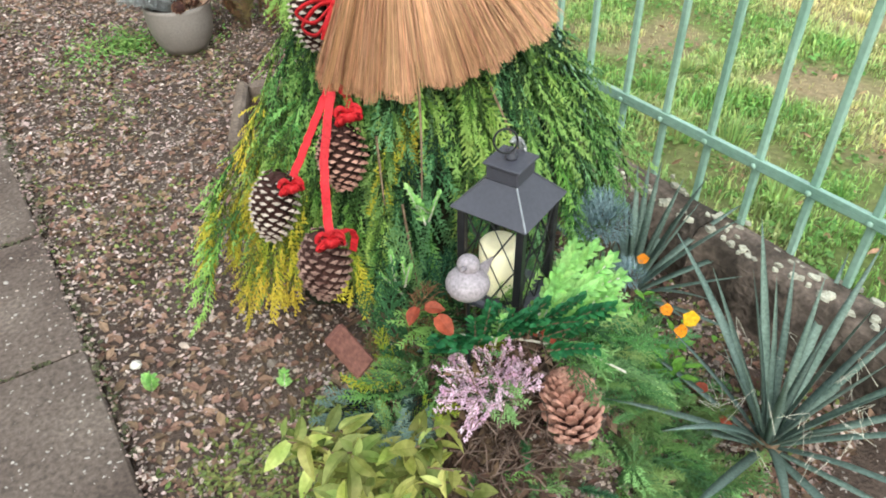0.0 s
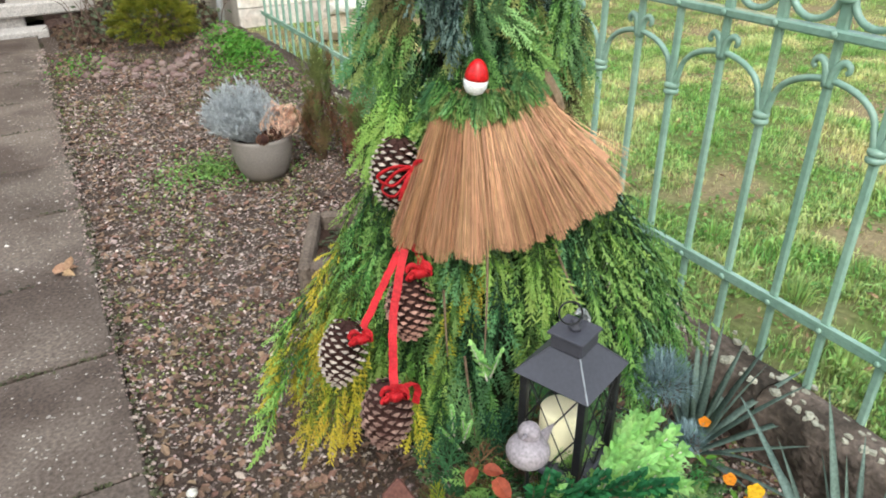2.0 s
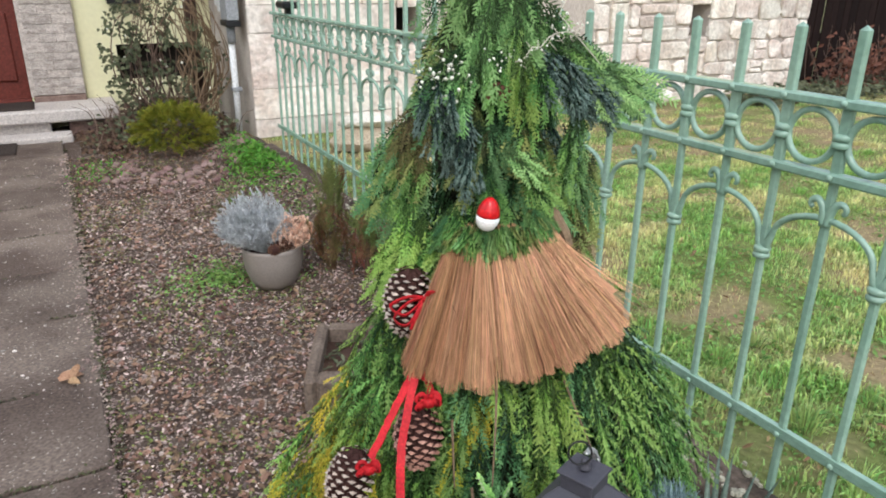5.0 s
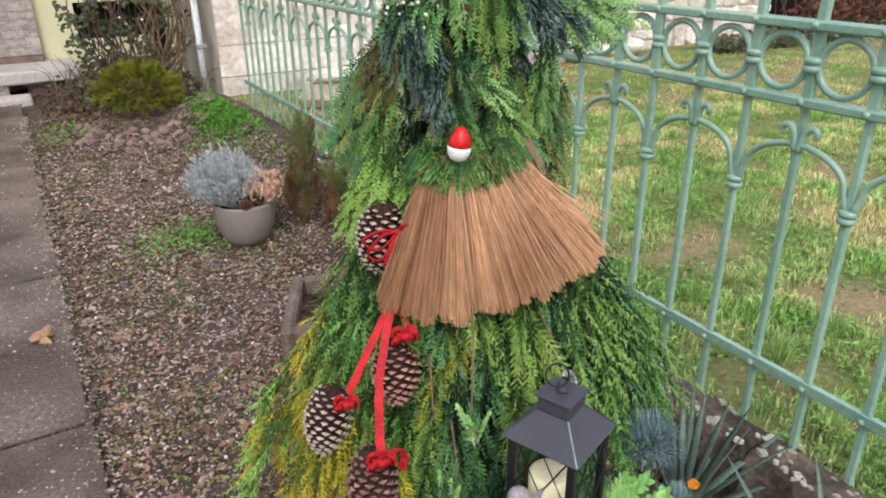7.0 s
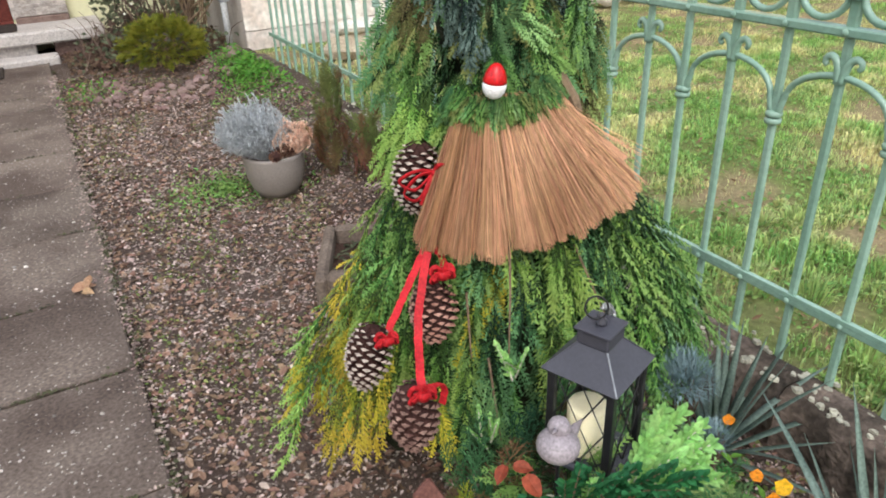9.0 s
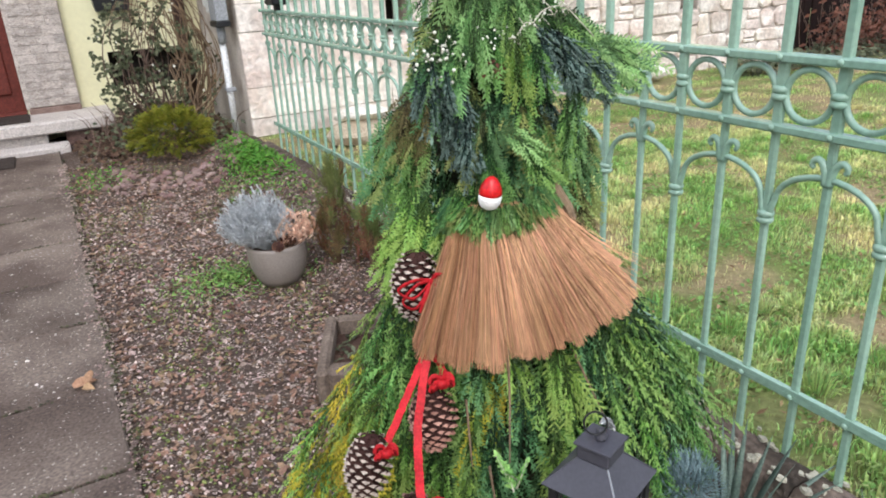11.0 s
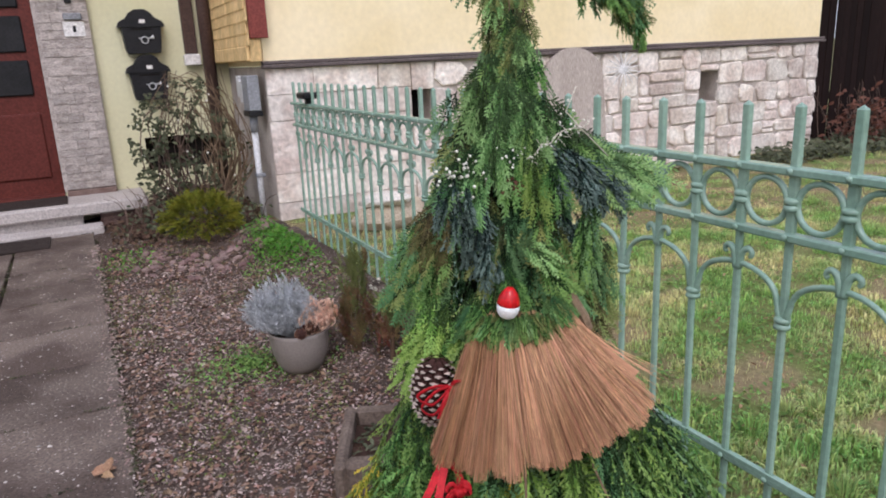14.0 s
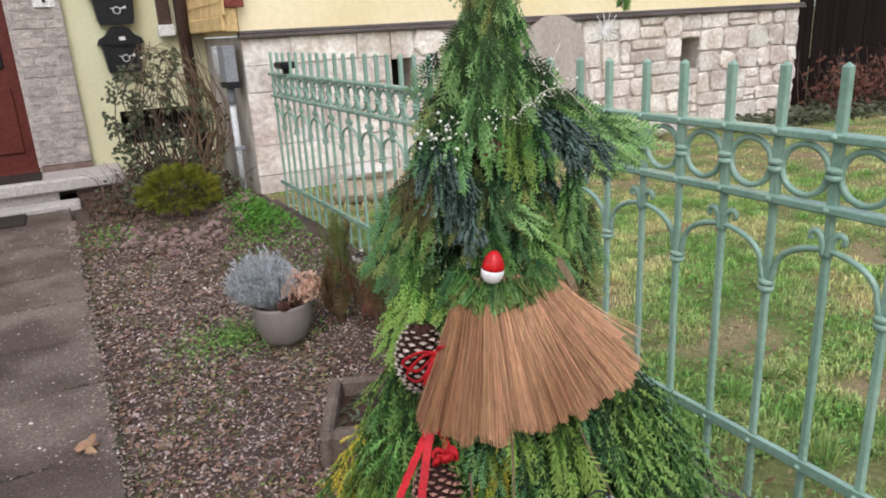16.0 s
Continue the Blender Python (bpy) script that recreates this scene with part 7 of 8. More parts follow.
# lilac heather: thin wiry shoots set closely with tiny florets, over dead stalks
heath = thing("heather", (0.60, 0.600, ground_height(0.60, 0.60)), "faded lilac heather with dry brown stalks", "heather")
gs, gf, gd = Geo(), Geo(), Geo()
for i in range(110):
    foot = Vector((0.610 + r3.uniform(-0.02, 0.03), 0.570 + r3.uniform(-0.02, 0.02), 0.235))
    tip = Vector((0.590 + r3.uniform(-0.065, 0.070), 0.578 + r3.uniform(-0.060, 0.045), 0.328 + r3.uniform(-0.045, 0.030)))
    pts = curve([foot, foot.lerp(tip, 0.55) + Vector((r3.uniform(-.012, .012), r3.uniform(-.01, .01), 0.022)), tip], 5)
    gs.tube(pts, 0.0009, 4)
    for j in range(64):
        t = r3.uniform(0.38, 1.0) * (len(pts) - 1)
        k = min(len(pts) - 2, int(t))
        p = pts[k].lerp(pts[k + 1], t - k) + Vector((r3.gauss(0, .0008), r3.gauss(0, .0008), r3.gauss(0, .0008)))
        gf.leaf(aim(p, (pts[k + 1] - pts[k]).normalized() * 0.8 + Vector((r3.uniform(-1, 1), r3.uniform(-1, 1), r3.uniform(-.6, 1))), UP + Vector((0.1, 0.3, 0)), 1), 0.0042, 0.0024, 0.3, 0.1, n=2)
for i in range(90):
    foot = Vector((0.61 + r3.uniform(-0.05, 0.05), 0.545 + r3.uniform(-0.05, 0.03), 0))
    foot.z = ground_height(foot.x, foot.y)
    tip = foot + Vector((r3.uniform(-0.06, 0.06), r3.uniform(-0.07, 0.02), r3.uniform(0.02, 0.08)))
    gd.tube(curve([foot, foot.lerp(tip, 0.5) + Vector((r3.uniform(-.02, .02), 0, 0.02)), tip], 4), 0.0010, 4)
tagged(part("stem", gs, M["twig"], heath), kind="stuff")
tagged(part("floret", gf, M["heath_lilac"], heath, "faded lilac florets"), kind="stuff")
tagged(part("dry_stalk", gd, M["dark_twig"], heath, "dry brown stalks"), kind="stuff")
g = Geo()
g.tube(curve([(0.60, 0.635, 0.345), (0.68, 0.575, 0.335), (0.75, 0.53, 0.30), (0.79, 0.50, 0.27)], 4), 0.0018, 5)
single("loose_stem", g, M["pale_twig"], "thin pale green stem lying across the greenery", "stem")

g = Geo()
for i in range(1300):
    x, y = r3.gauss(0.575, 0.075), r3.gauss(0.535, 0.075)
    if x < 0.36 or y < 0.33:
        continue
    g.leaf(pose(x, y, ground_height(x, y) + r3.uniform(0.004, 0.022), r3.uniform(-45, 45), r3.uniform(-45, 45), r3.uniform(0, 360)), r3.uniform(0.014, 0.030), r3.uniform(0.006, 0.013), 0.4, r3.uniform(-0.3, 0.3), n=2)
single("bed_litter", g, M["dark_litter"], "dark brown dead leaves under the heather", "leaf litter", kind="stuff")
g = Geo()
for i in range(170):
    x, y = r3.gauss(0.585, 0.07), r3.gauss(0.535, 0.07)
    foot = on_ground(x, y, 0.004)
    a = r3.uniform(0, 6.283)
    tip = foot + Vector((math.cos(a) * 0.06, math.sin(a) * 0.06, r3.uniform(0.0, 0.05)))
    g.tube(curve([foot, foot.lerp(tip, 0.5) + Vector((r3.uniform(-.02, .02), r3.uniform(-.02, .02), 0.015)), tip], 3), 0.0010, 3)
for i in range(40):
    x, y = r3.gauss(0.58, 0.08), r3.gauss(0.47, 0.06)
    if y < 0.34 or x < 0.4:
        continue
    sprig(r3.choice(["small", "fine", "needle"]), r3.choice(["fir", "moss", "thuja_dark"]), bed, aim(on_ground(x, y, 0.005), Vector((r3.uniform(-1, 1), r3.uniform(-1, 0.4), r3.uniform(0, 0.5))), UP + Vector((r3.uniform(-.4, .4), r3.uniform(-.4, .4), 0)), r3.uniform(0.4, 0.7)))
single("dry_stalks", g, M["dark_twig"], "tangle of dry brown stalks in the bed", "dead stalks", kind="stuff")

# clay shard, rust-red leaves
g = Geo()
g.box(pose(0, 0, 0), 0.036, 0.072, 0.012, bevel=0.004)
sh = single("clay_shard", g, M["brick"], "flat red-brown clay shard leaning in the greenery", "clay shard")
sh.matrix_basis = pose(0.470, 0.712, 0.325, 52, -8, 24)
rl = Geo().leaf(I4, 0.042, 0.030, 0.35, 0.25, n=4).mesh("fallen_leaf", M["red_leaf"])
for p, d in (((0.555, 0.665, 0.395), (-0.6, -0.3, -0.2)), ((0.568, 0.64, 0.392), (0.1, -1, -0.3)), ((0.56, 0.655, 0.40), (0.6, -0.6, 0.1)), ((0.668, 0.585, 0.370), (0.3, -0.7, -0.4)), ((0.690, 0.575, 0.365), (-0.1, -0.8, -0.2)), ((0.675, 0.590, 0.375), (0.7, -0.5, -0.1)), ((0.98, 0.44, 0.085), (0.6, 0.4, 0)), ((1.02, 0.50, 0.085), (-0.6, 0.5, 0)),
             ((0.985, 0.425, 0.08), (0.1, 0.7, 0))):
    p = (p[0], p[1], max(p[2], ground_height(p[0], p[1]) + 0.004))
    tagged(piece("fallen_leaf", rl, None, aim(p, d, Vector((r3.uniform(-.5, .5), r3.uniform(-.7, 0), 1)), r3.uniform(0.55, 0.8))), "curled rust-red fallen leaf among green twigs", "leaf", "rust-red leaves")
g = Geo()
for i in range(26):
    x, y = r3.uniform(0.44, 0.62), r3.uniform(0.60, 0.74)
    g.leaf(pose(x, y, ground_height(x, y) + r3.uniform(0.0, 0.02), r3.uniform(-30, 30), r3.uniform(-30, 30), r3.uniform(0, 360)), 0.03, 0.016, 0.3, 0.3)
single("dry_leaves", g, M["dry_leaf"], "dry tan leaves lying in the bed", "leaves", kind="stuff")

# blue-grey tuft
def tuft(name, label, c, rad, count, mat, parent_stem=True, w=0.0011, kind_len=0.02):
    ob = thing(name, (c[0], c[1], ground_height(c[0], c[1])), label, "plant")
    g, gs = Geo(), Geo()
    for i in range(count):
        d = Vector((r3.gauss(0, 1), r3.gauss(0, 1), abs(r3.gauss(0.2, 1)))).normalized()
        p = Vector(c) + d * rad * r3.uniform(0.25, 1.0)
        e = (d + Vector((r3.uniform(-.6, .6), r3.uniform(-.6, .6), r3.uniform(-.2, .6)))).normalized() * kind_len
        s = e.cross(Vector((0.2, 0.5, 1))).normalized() * w
        g.add([p - s, p + s, p + e], [(0, 1, 2)])
    for i in range(14):
        d = Vector((r3.gauss(0, 1), r3.gauss(0, 1), abs(r3.gauss(0.4, 1)))).normalized()
        part("stem", Geo().tube([(c[0], c[1], ground_height(c[0], c[1])), Vector(c) + d * rad * 0.7], 0.0013, 4), M["dark_twig"], ob)
    tagged(part("foliage", g, M[mat], ob), kind="stuff")
    return ob


M["blue_leaf"] = surface("blue_grey_needle", (0.20, 0.29, 0.31), (0.33, 0.43, 0.46), 30, 200, island=0.3, through_light=0.15, **L)
tuft("blue_spurge", "rounded blue-grey needle-leaved plant by the kerb", (0.985, 0.765, 0.285), 0.060, 2600, "blue_leaf", w=0.0013, kind_len=0.018)
tuft("blue_spurge", "small blue-grey needle-leaved plant by the kerb", (0.975, 0.675, 0.230), 0.028, 500, "blue_leaf")


# pansies
def pansy(c, face, mat, size=0.017):
    ob = thing("pansy", (c[0], c[1], ground_height(c[0], c[1])), "yellow-orange pansy flower with green leaves", "flower", "pansies")
    part("stem", Geo().tube(curve([(c[0] + 0.01, c[1] + 0.02, ground_height(c[0], c[1])), (c[0] + 0.012, c[1] + 0.015, c[2] * 0.8), c], 3), 0.0012, 5), M["weed"], ob)
    pm = Geo().leaf(I4, size, size * 1.35, 0.1, 0.3, n=4).mesh("petal", M[mat])
    face = Vector(face).normalized()
    a0 = face.cross(UP).normalized()
    b0 = a0.cross(face)
    for i in range(5):
        a = 2 * math.pi * i / 5 + 0.3
        piece("petal", pm, ob, aim(Vector(c), a0 * math.cos(a) + b0 * math.sin(a) + face * 0.25, face, r3.uniform(0.85, 1.1)))
    lm_ = Geo().leaf(I4, 0.022, 0.011, 0.25, 0.2, n=3).mesh("leaf", M["weed"])
    for i in range(12):
        x, y = c[0] + r3.uniform(-0.045, 0.03), c[1] + r3.uniform(-0.03, 0.03)
        piece("leaf", lm_, ob, aim((x, y, ground_height(x, y) + r3.uniform(0.02, max(0.03, c[2] - ground_height(x, y) - 0.02))), Vector((r3.uniform(-1, 1), r3.uniform(-1, 1), r3.uniform(0, .7))), UP, r3.uniform(0.8, 1.3)))


pansy((0.992, 0.548, 0.225), (-0.6, -0.5, 0.5), "flower", 0.015)
pansy((0.985, 0.555, 0.195), (-0.3, -0.6, 0.3), "flower_orange", 0.012)
pansy((1.030, 0.690, 0.235), (-0.6, -0.5, 0.5), "flower_orange", 0.010)
pansy((0.985, 0.590, 0.215), (-0.6, -0.6, 0.6), "flower_orange", 0.011)


# yuccas
def yucca(base, count, length, seed, label):
    r = random.Random(seed)
    ob = thing("yucca", base, label, "yucca", "yuccas")
    shapes = []
    for bend in (0.02, 0.10, 0.22):
        g = Geo()
        n = 7
        for i in range(n + 1):
            t = i / n
            w = 0.0064 * (0.65 + 0.7 * math.sin(math.pi * min(1.0, 0.15 + 0.6 * t))) * (1 - t ** 3) + 0.0002
            y, z = t, -bend * t * t
            g.v += [(-w / length, y, z + 0.45 * w / length), (0, y, z), (w / length, y, z + 0.45 * w / length), (0, y, z - 0.10 * w / length)]
        for i in range(n):
            b = 4 * i
            g.f += [(b, b + 1, b + 5, b + 4), (b + 1, b + 2, b + 6, b + 5), (b + 2, b + 3, b + 7, b + 6), (b + 3, b, b + 4, b + 7)]
        g.k = [0] * len(g.f)
        shapes.append(g.mesh("leaf", M["yucca"], True))
    for i in range(count):
        a = i * 2.399963
        el = radians(12 + 68 * (i / count) ** 0.8 + r.uniform(-8, 8))
        d = Vector((math.cos(a) * math.cos(el), math.sin(a) * math.cos(el), math.sin(el)))
        nrm = UP - d * d.z + Vector((-d.x, -d.y, 0)) * 0.4
        piece("leaf", shapes[0 if el > 1.0 else r.choice([0, 1, 1, 2])], ob, aim(Vector(base) + d * 0.012, d, nrm, length * r.uniform(0.72, 1.08)))
    part("root_crown", Geo().lathe([(0.022, -0.02), (0.024, 0.01), (0.012, 0.03)], pose(*base), 10), M["twig"], ob)
    if seed == 1:
        th = Geo()
        for i in range(40):
            a = r.uniform(0, 6.283)
            p = Vector(base) + Vector((math.cos(a) * 0.1, math.sin(a) * 0.1, r.uniform(0.05, 0.2)))
            th.tube(curve([p, p + Vector((r.uniform(-.03, .03), r.uniform(-.03, .03), 0.02)), p + Vector((r.uniform(-.03, .03), r.uniform(-.03, .03), -0.01))], 3), 0.0004, 3)
        tagged(part("thread", th, M["pale_twig"], ob, "thin pale curling leaf threads"), kind="stuff")
    return ob


yucca(tuple(on_ground(1.035, 0.385, 0.0)), 34, 0.36, 1, "blue-green yucca with narrow stiff leaves beside the kerb")
yucca(tuple(on_ground(1.105, 0.760, 0.0)), 30, 0.28, 2, "smaller grey-green yucca with narrow leaves by the kerb")
yucca(tuple(on_ground(0.80, 0.28, 0.0)), 12, 0.16, 3, "young grey-green yucca shoot in the bed")

def wiry(name, label, foot, c, radii, stems, per, length, w, mat):
    """A loose bush of thin stems, each set with short leaves."""
    ob = thing(name, foot, label, "plant")
    g, gs = Geo(), Geo()
    for i in range(stems):
        d = Vector((r3.gauss(0, 1), r3.gauss(0, 1), abs(r3.gauss(0.25, 0.8)) - 0.45)).normalized()
        tip = Vector(c) + Vector((d.x * radii[0], d.y * radii[1], d.z * radii[2])) * r3.uniform(0.2, 1.0) ** 0.4 * (1 + 0.10 * noise.noise(d * 3.0))
        p0 = Vector(foot) + Vector((d.x, d.y, 0)) * 0.03
        pts = curve([p0, p0.lerp(tip, 0.55) + Vector((r3.uniform(-.045, .045), r3.uniform(-.045, .045), 0.02)), tip], 4)
        gs.tube(pts, [w * 0.35] * (len(pts) - 1) + [w * 0.2], 3, caps=False)
        for j in range(per):
            t = (0.35 + 0.65 * r3.random()) * (len(pts) - 1)
            k = min(len(pts) - 2, int(t))
            p = pts[k].lerp(pts[k + 1], t - k)
            ax = (pts[k + 1] - pts[k]).normalized()
            e = (Vector((r3.gauss(0, 1), r3.gauss(0, 1), r3.gauss(0, 1))).normalized() + ax * 0.8).normalized() * length * r3.uniform(0.6, 1.2)
            s = e.cross(Vector((0.2, 0.5, 1))).normalized() * w
            g.add([p - s, p + s, p + e], [(0, 1, 2)])
    tagged(part("stem", gs, M[mat], ob), kind="stuff")
    tagged(part("foliage", g, M[mat], ob), kind="stuff")
    return ob


# ---- pot with silver bush ----
px_, py_ = 0.835, 2.69
pot = thing("planter_pot", (px_, py_, 0), "round beige-grey pot with silver foliage and pink heather", "plant pot")
g = Geo()
g.lathe([(0.072, 0), (0.092, 0.03), (0.109, 0.075), (0.115, 0.12), (0.116, 0.155), (0.118, 0.168), (0.112, 0.171), (0.107, 0.160), (0.104, 0.14)], pose(px_, py_, 0), 32)
part("pot_body", g, M["pot"], pot, smooth=True)
part("potting_soil", Geo().lathe([(0.105, 0.135), (0.06, 0.15), (0.001, 0.155)], pose(px_, py_, 0), 20), M["soil"], pot, smooth=True)
wiry("silver_bush", "fine silver-grey bushy plant in the pot", (px_ - 0.02, py_, 0.145), (px_ - 0.060, py_ + 0.03, 0.250), (0.150, 0.135, 0.140), 900, 80, 0.0105, 0.0016, "silver_leaf")
wiry("pink_heather", "faded salmon pink heather in the pot", (px_ + 0.045, py_ - 0.03, 0.145), (px_ + 0.074, py_ - 0.045, 0.225), (0.082, 0.07, 0.085), 150, 70, 0.009, 0.0036, "heath_pink")
tuft("brown_foliage", "dark red-brown foliage in the pot", (px_ + 0.005, py_ - 0.055, 0.175), 0.040, 420, "brown_leaf", w=0.003, kind_len=0.024)
for q in range(4):
    ob = single("pine_cone", cone_geo(90 + q, 0.022, 0.05, 60, 0.6), [M["cone_gap_shade"], M["cone"], M["cone_gap_shade"]], "dark brown pine cone lying in the pot", "pine cone", "cones in the pot")
    ob.matrix_basis = pose(px_ - 0.02 + 0.032 * (q % 3), py_ - 0.075 + 0.02 * (q // 2), 0.172 + 0.014 * (q == 1), 70, 20 * q, 50 * q)

# ---- stone trough ----
tm = pose(0.835, 1.891, 0, 0, 0, -25.2)
trough = thing("stone_trough", (0.835, 1.891, 0), "rough brown-grey stone planting trough with small weeds", "trough")
for nm, x, y, sx, sy in (("side_wall", -0.0925, 0, 0.035, 0.36), ("side_wall", 0.0925, 0, 0.035, 0.36), ("end_wall", 0, 0.1625, 0.150, 0.035), ("end_wall", 0, -0.150, 0.150, 0.06)):
    part(nm, Geo().box(tm @ pose(x, y, -0.04), sx, sy, 0.14, bevel=0.010), M["trough"], trough)
part("soil_fill", Geo().box(tm @ pose(0, 0, -0.03), 0.16, 0.31, 0.075), M["dark_litter"], trough)
g = Geo()
for i in range(70):
    p = tm @ Vector((r3.uniform(-0.065, 0.065), r3.uniform(-0.11, 0.13), 0.045 + r3.uniform(0, 0.02)))
    g.leaf(aim(p, Vector((r3.uniform(-1, 1), r3.uniform(-1, 1), r3.uniform(0, .8))), UP, 1), 0.024, 0.013, 0.3, 0.2, n=2)
tagged(part("weed", g, M["ivy"], trough, "small dull green weeds"), kind="stuff")

# ---- small browned conifers behind the figure ----
for cx, cy, h, cnt, lab in ((1.05, 2.60, 0.40, 56, "small upright conifer with red-browned lower twigs"), (1.13, 2.45, 0.28, 40, "small browned conifer beside the fence")):
    ob = thing("dwarf_conifer", (cx, cy, ground_height(cx, cy)), lab, "conifer", "dwarf conifers")
    part("trunk", Geo().tube([on_ground(cx, cy, -0.01), on_ground(cx + 0.01, cy, h * 0.8)], [0.012, 0.004], 6), M["bark"], ob)
    for i in range(cnt):
        t = r3.random()
        a = r3.uniform(0, 6.283)
        rad = 0.075 * (1.1 - 0.6 * t)
        p = on_ground(cx + rad * math.cos(a) * 0.6, cy + rad * math.sin(a) * 0.6, 0.004 + t * h * 0.76)
        sprig(r3.choice(["small", "fine", "bushy"]), r3.choice(["thuja_rust", "thuja_brown"]) if t < 0.45 else r3.choice(["thuja_olive", "thuja_olive", "thuja_brown"]), ob, aim(p, UP + Vector((math.cos(a), math.sin(a), 0)) * r3.uniform(0.1, 0.9), Vector((math.cos(a), math.sin(a), 0.2)), r3.uniform(0.7, 1.0)))

# ---- far end of the bed: gold shrub, rocks, weeds, climber ----
gsb = thing("gold_conifer_shrub", (0.84, 5.0, ground_height(0.84, 5.0)), "low rounded yellow-green conifer shrub", "shrub")
part("stump", Geo().tube([on_ground(0.84, 5.0, -0.02), on_ground(0.84, 5.0, 0.14)], [0.03, 0.015], 7), M["bark"], gsb)
for i in range(640):
    a, e = r3.uniform(0, 6.283), math.asin(r3.uniform(-0.55, 1.0))
    d = Vector((math.cos(a) * math.cos(e), math.sin(a) * math.cos(e), math.sin(e)))
    p = Vector((0.83, 5.0, 0.195)) + Vector((d.x * 0.235, d.y * 0.18, d.z * 0.150)) * r3.uniform(0.70, 1.0) * (1 + 0.16 * noise.noise(d * 2.5))
    sprig(r3.choice(["bushy", "small", "small"]), "gold_shrub", gsb, aim(p, d + Vector((r3.uniform(-.7, .7), r3.uniform(-.7, .7), r3.uniform(-0.1, 0.6))), Vector((r3.uniform(-1, 1), r3.uniform(-1, 1), 0.8)), r3.uniform(0.45, 0.70)))


def rock_mesh(seed):
    r = random.Random(seed)
    b = bmesh.new()
    bmesh.ops.create_icosphere(b, subdivisions=2, radius=1.0)
    o = r.uniform(0, 50)
    for v in b.verts:
        v.co *= 1 + 0.30 * noise.noise(v.co * 1.3 + Vector((o, 0, 0))) + 0.12 * noise.noise(v.co * 3 + Vector((0, o, 0)))
        v.co.z *= 0.62
    me = bpy.data.meshes.new("rock")
    b.to_mesh(me)
    b.free()
    me.materials.append(M["rock"])
    return me


rocks = [rock_mesh(i) for i in range(5)]
for i in range(130):
    a = r3.uniform(3.3, 6.1)
    q = r3.uniform(0.65, 1.25)
    x, y = 0.80 + 0.40 * q * math.cos(a) + r3.uniform(-.05, .05), 4.98 + 0.62 * q * math.sin(a) + r3.uniform(-0.1, 0.1)
    if x < PATH_R + 0.06:
        continue
    s = r3.uniform(0.010, 0.030)
    tagged(piece("rock", r3.choice(rocks), None, pose(x, y, ground_height(x, y) + 0.2 * s, r3.uniform(-20, 20), r3.uniform(-20, 20), r3.uniform(0, 360)) @ Matrix.Scale(s, 4)), "pinkish grey field stone edging the shrub bed", "stone", "edging stones")
g = Geo()
for i in range(1950):
    if i < 1800:
        x, y = min(1.20, r3.gauss(1.13, 0.06)), r3.gauss(4.15, 0.30)
    else:
        x, y = r3.gauss(0.34, 0.09), r3.gauss(4.75, 0.16)
    g.leaf(pose(x, y, ground_height(x, y) + r3.uniform(0.0, 0.045), r3.uniform(-40, 40), r3.uniform(-40, 40), r3.uniform(0, 360)), r3.uniform(0.014, 0.03), 0.012, 0.3, 0.2, n=2)
single("weed_patch", g, M["weed"], "bright green leafy weeds along the fence kerb", "weeds", kind="stuff")
g = Geo()
for i in range(1300):
    a = r3.uniform(0, 6.283)
    q = abs(r3.gauss(0, 0.15))
    x, y = 0.66 + q * 1.0 * math.cos(a), 2.80 + q * 0.9 * math.sin(a)
    if x > 1.18:
        continue
    g.leaf(pose(x, y, ground_height(x, y) + r3.uniform(0.0, 0.03), r3.uniform(-50, 50), r3.uniform(-50, 50), r3.uniform(0, 360)), r3.uniform(0.010, 0.020), 0.008, 0.3, 0.2, n=2)
for i in range(900):
    x, y = r3.uniform(0.9, 1.2), r3.uniform(2.6, 4.2)
    g.leaf(pose(x, y, ground_height(x, y) + r3.uniform(0.0, 0.02), r3.uniform(-50, 50), r3.uniform(-50, 50), r3.uniform(0, 360)), r3.uniform(0.010, 0.020), 0.008, 0.3, 0.2, n=2)
single("moss_patch", g, M["lawn_weed"], "low green weeds round the pot", "weeds", kind="stuff")

# climbing plant on a hoop
cl = thing("climbing_plant", (0.95, 5.75, 0), "tangled climber with sparse dark leaves on bare twigs", "climber")
for i in range(52):
    a = r3.uniform(0, 6.283)
    x0 = 0.95 + r3.uniform(-0.16, 0.22)
    pts = [Vector((x0, 5.75 + r3.uniform(-0.08, 0.08), ground_height(0.95, 5.7)))]
    side = r3.choice([-1, 1])
    w = r3.uniform(0.06, 0.36)
    for t in (0.25, 0.5, 0.75, 1.0):
        pts.append(Vector((0.95 + side * w * math.sin(2.6 * t) + 0.06 * t + r3.uniform(-.09, .09), 5.75 + r3.uniform(-0.16, 0.12), r3.uniform(0.75, 1.18) * t)))
    part("stem", Geo().tube(curve(pts, 4), [0.007 - 0.005 * i2 / 16 for i2 in range(17)], 4), M["dark_twig" if side < 0 else "twig"], cl)
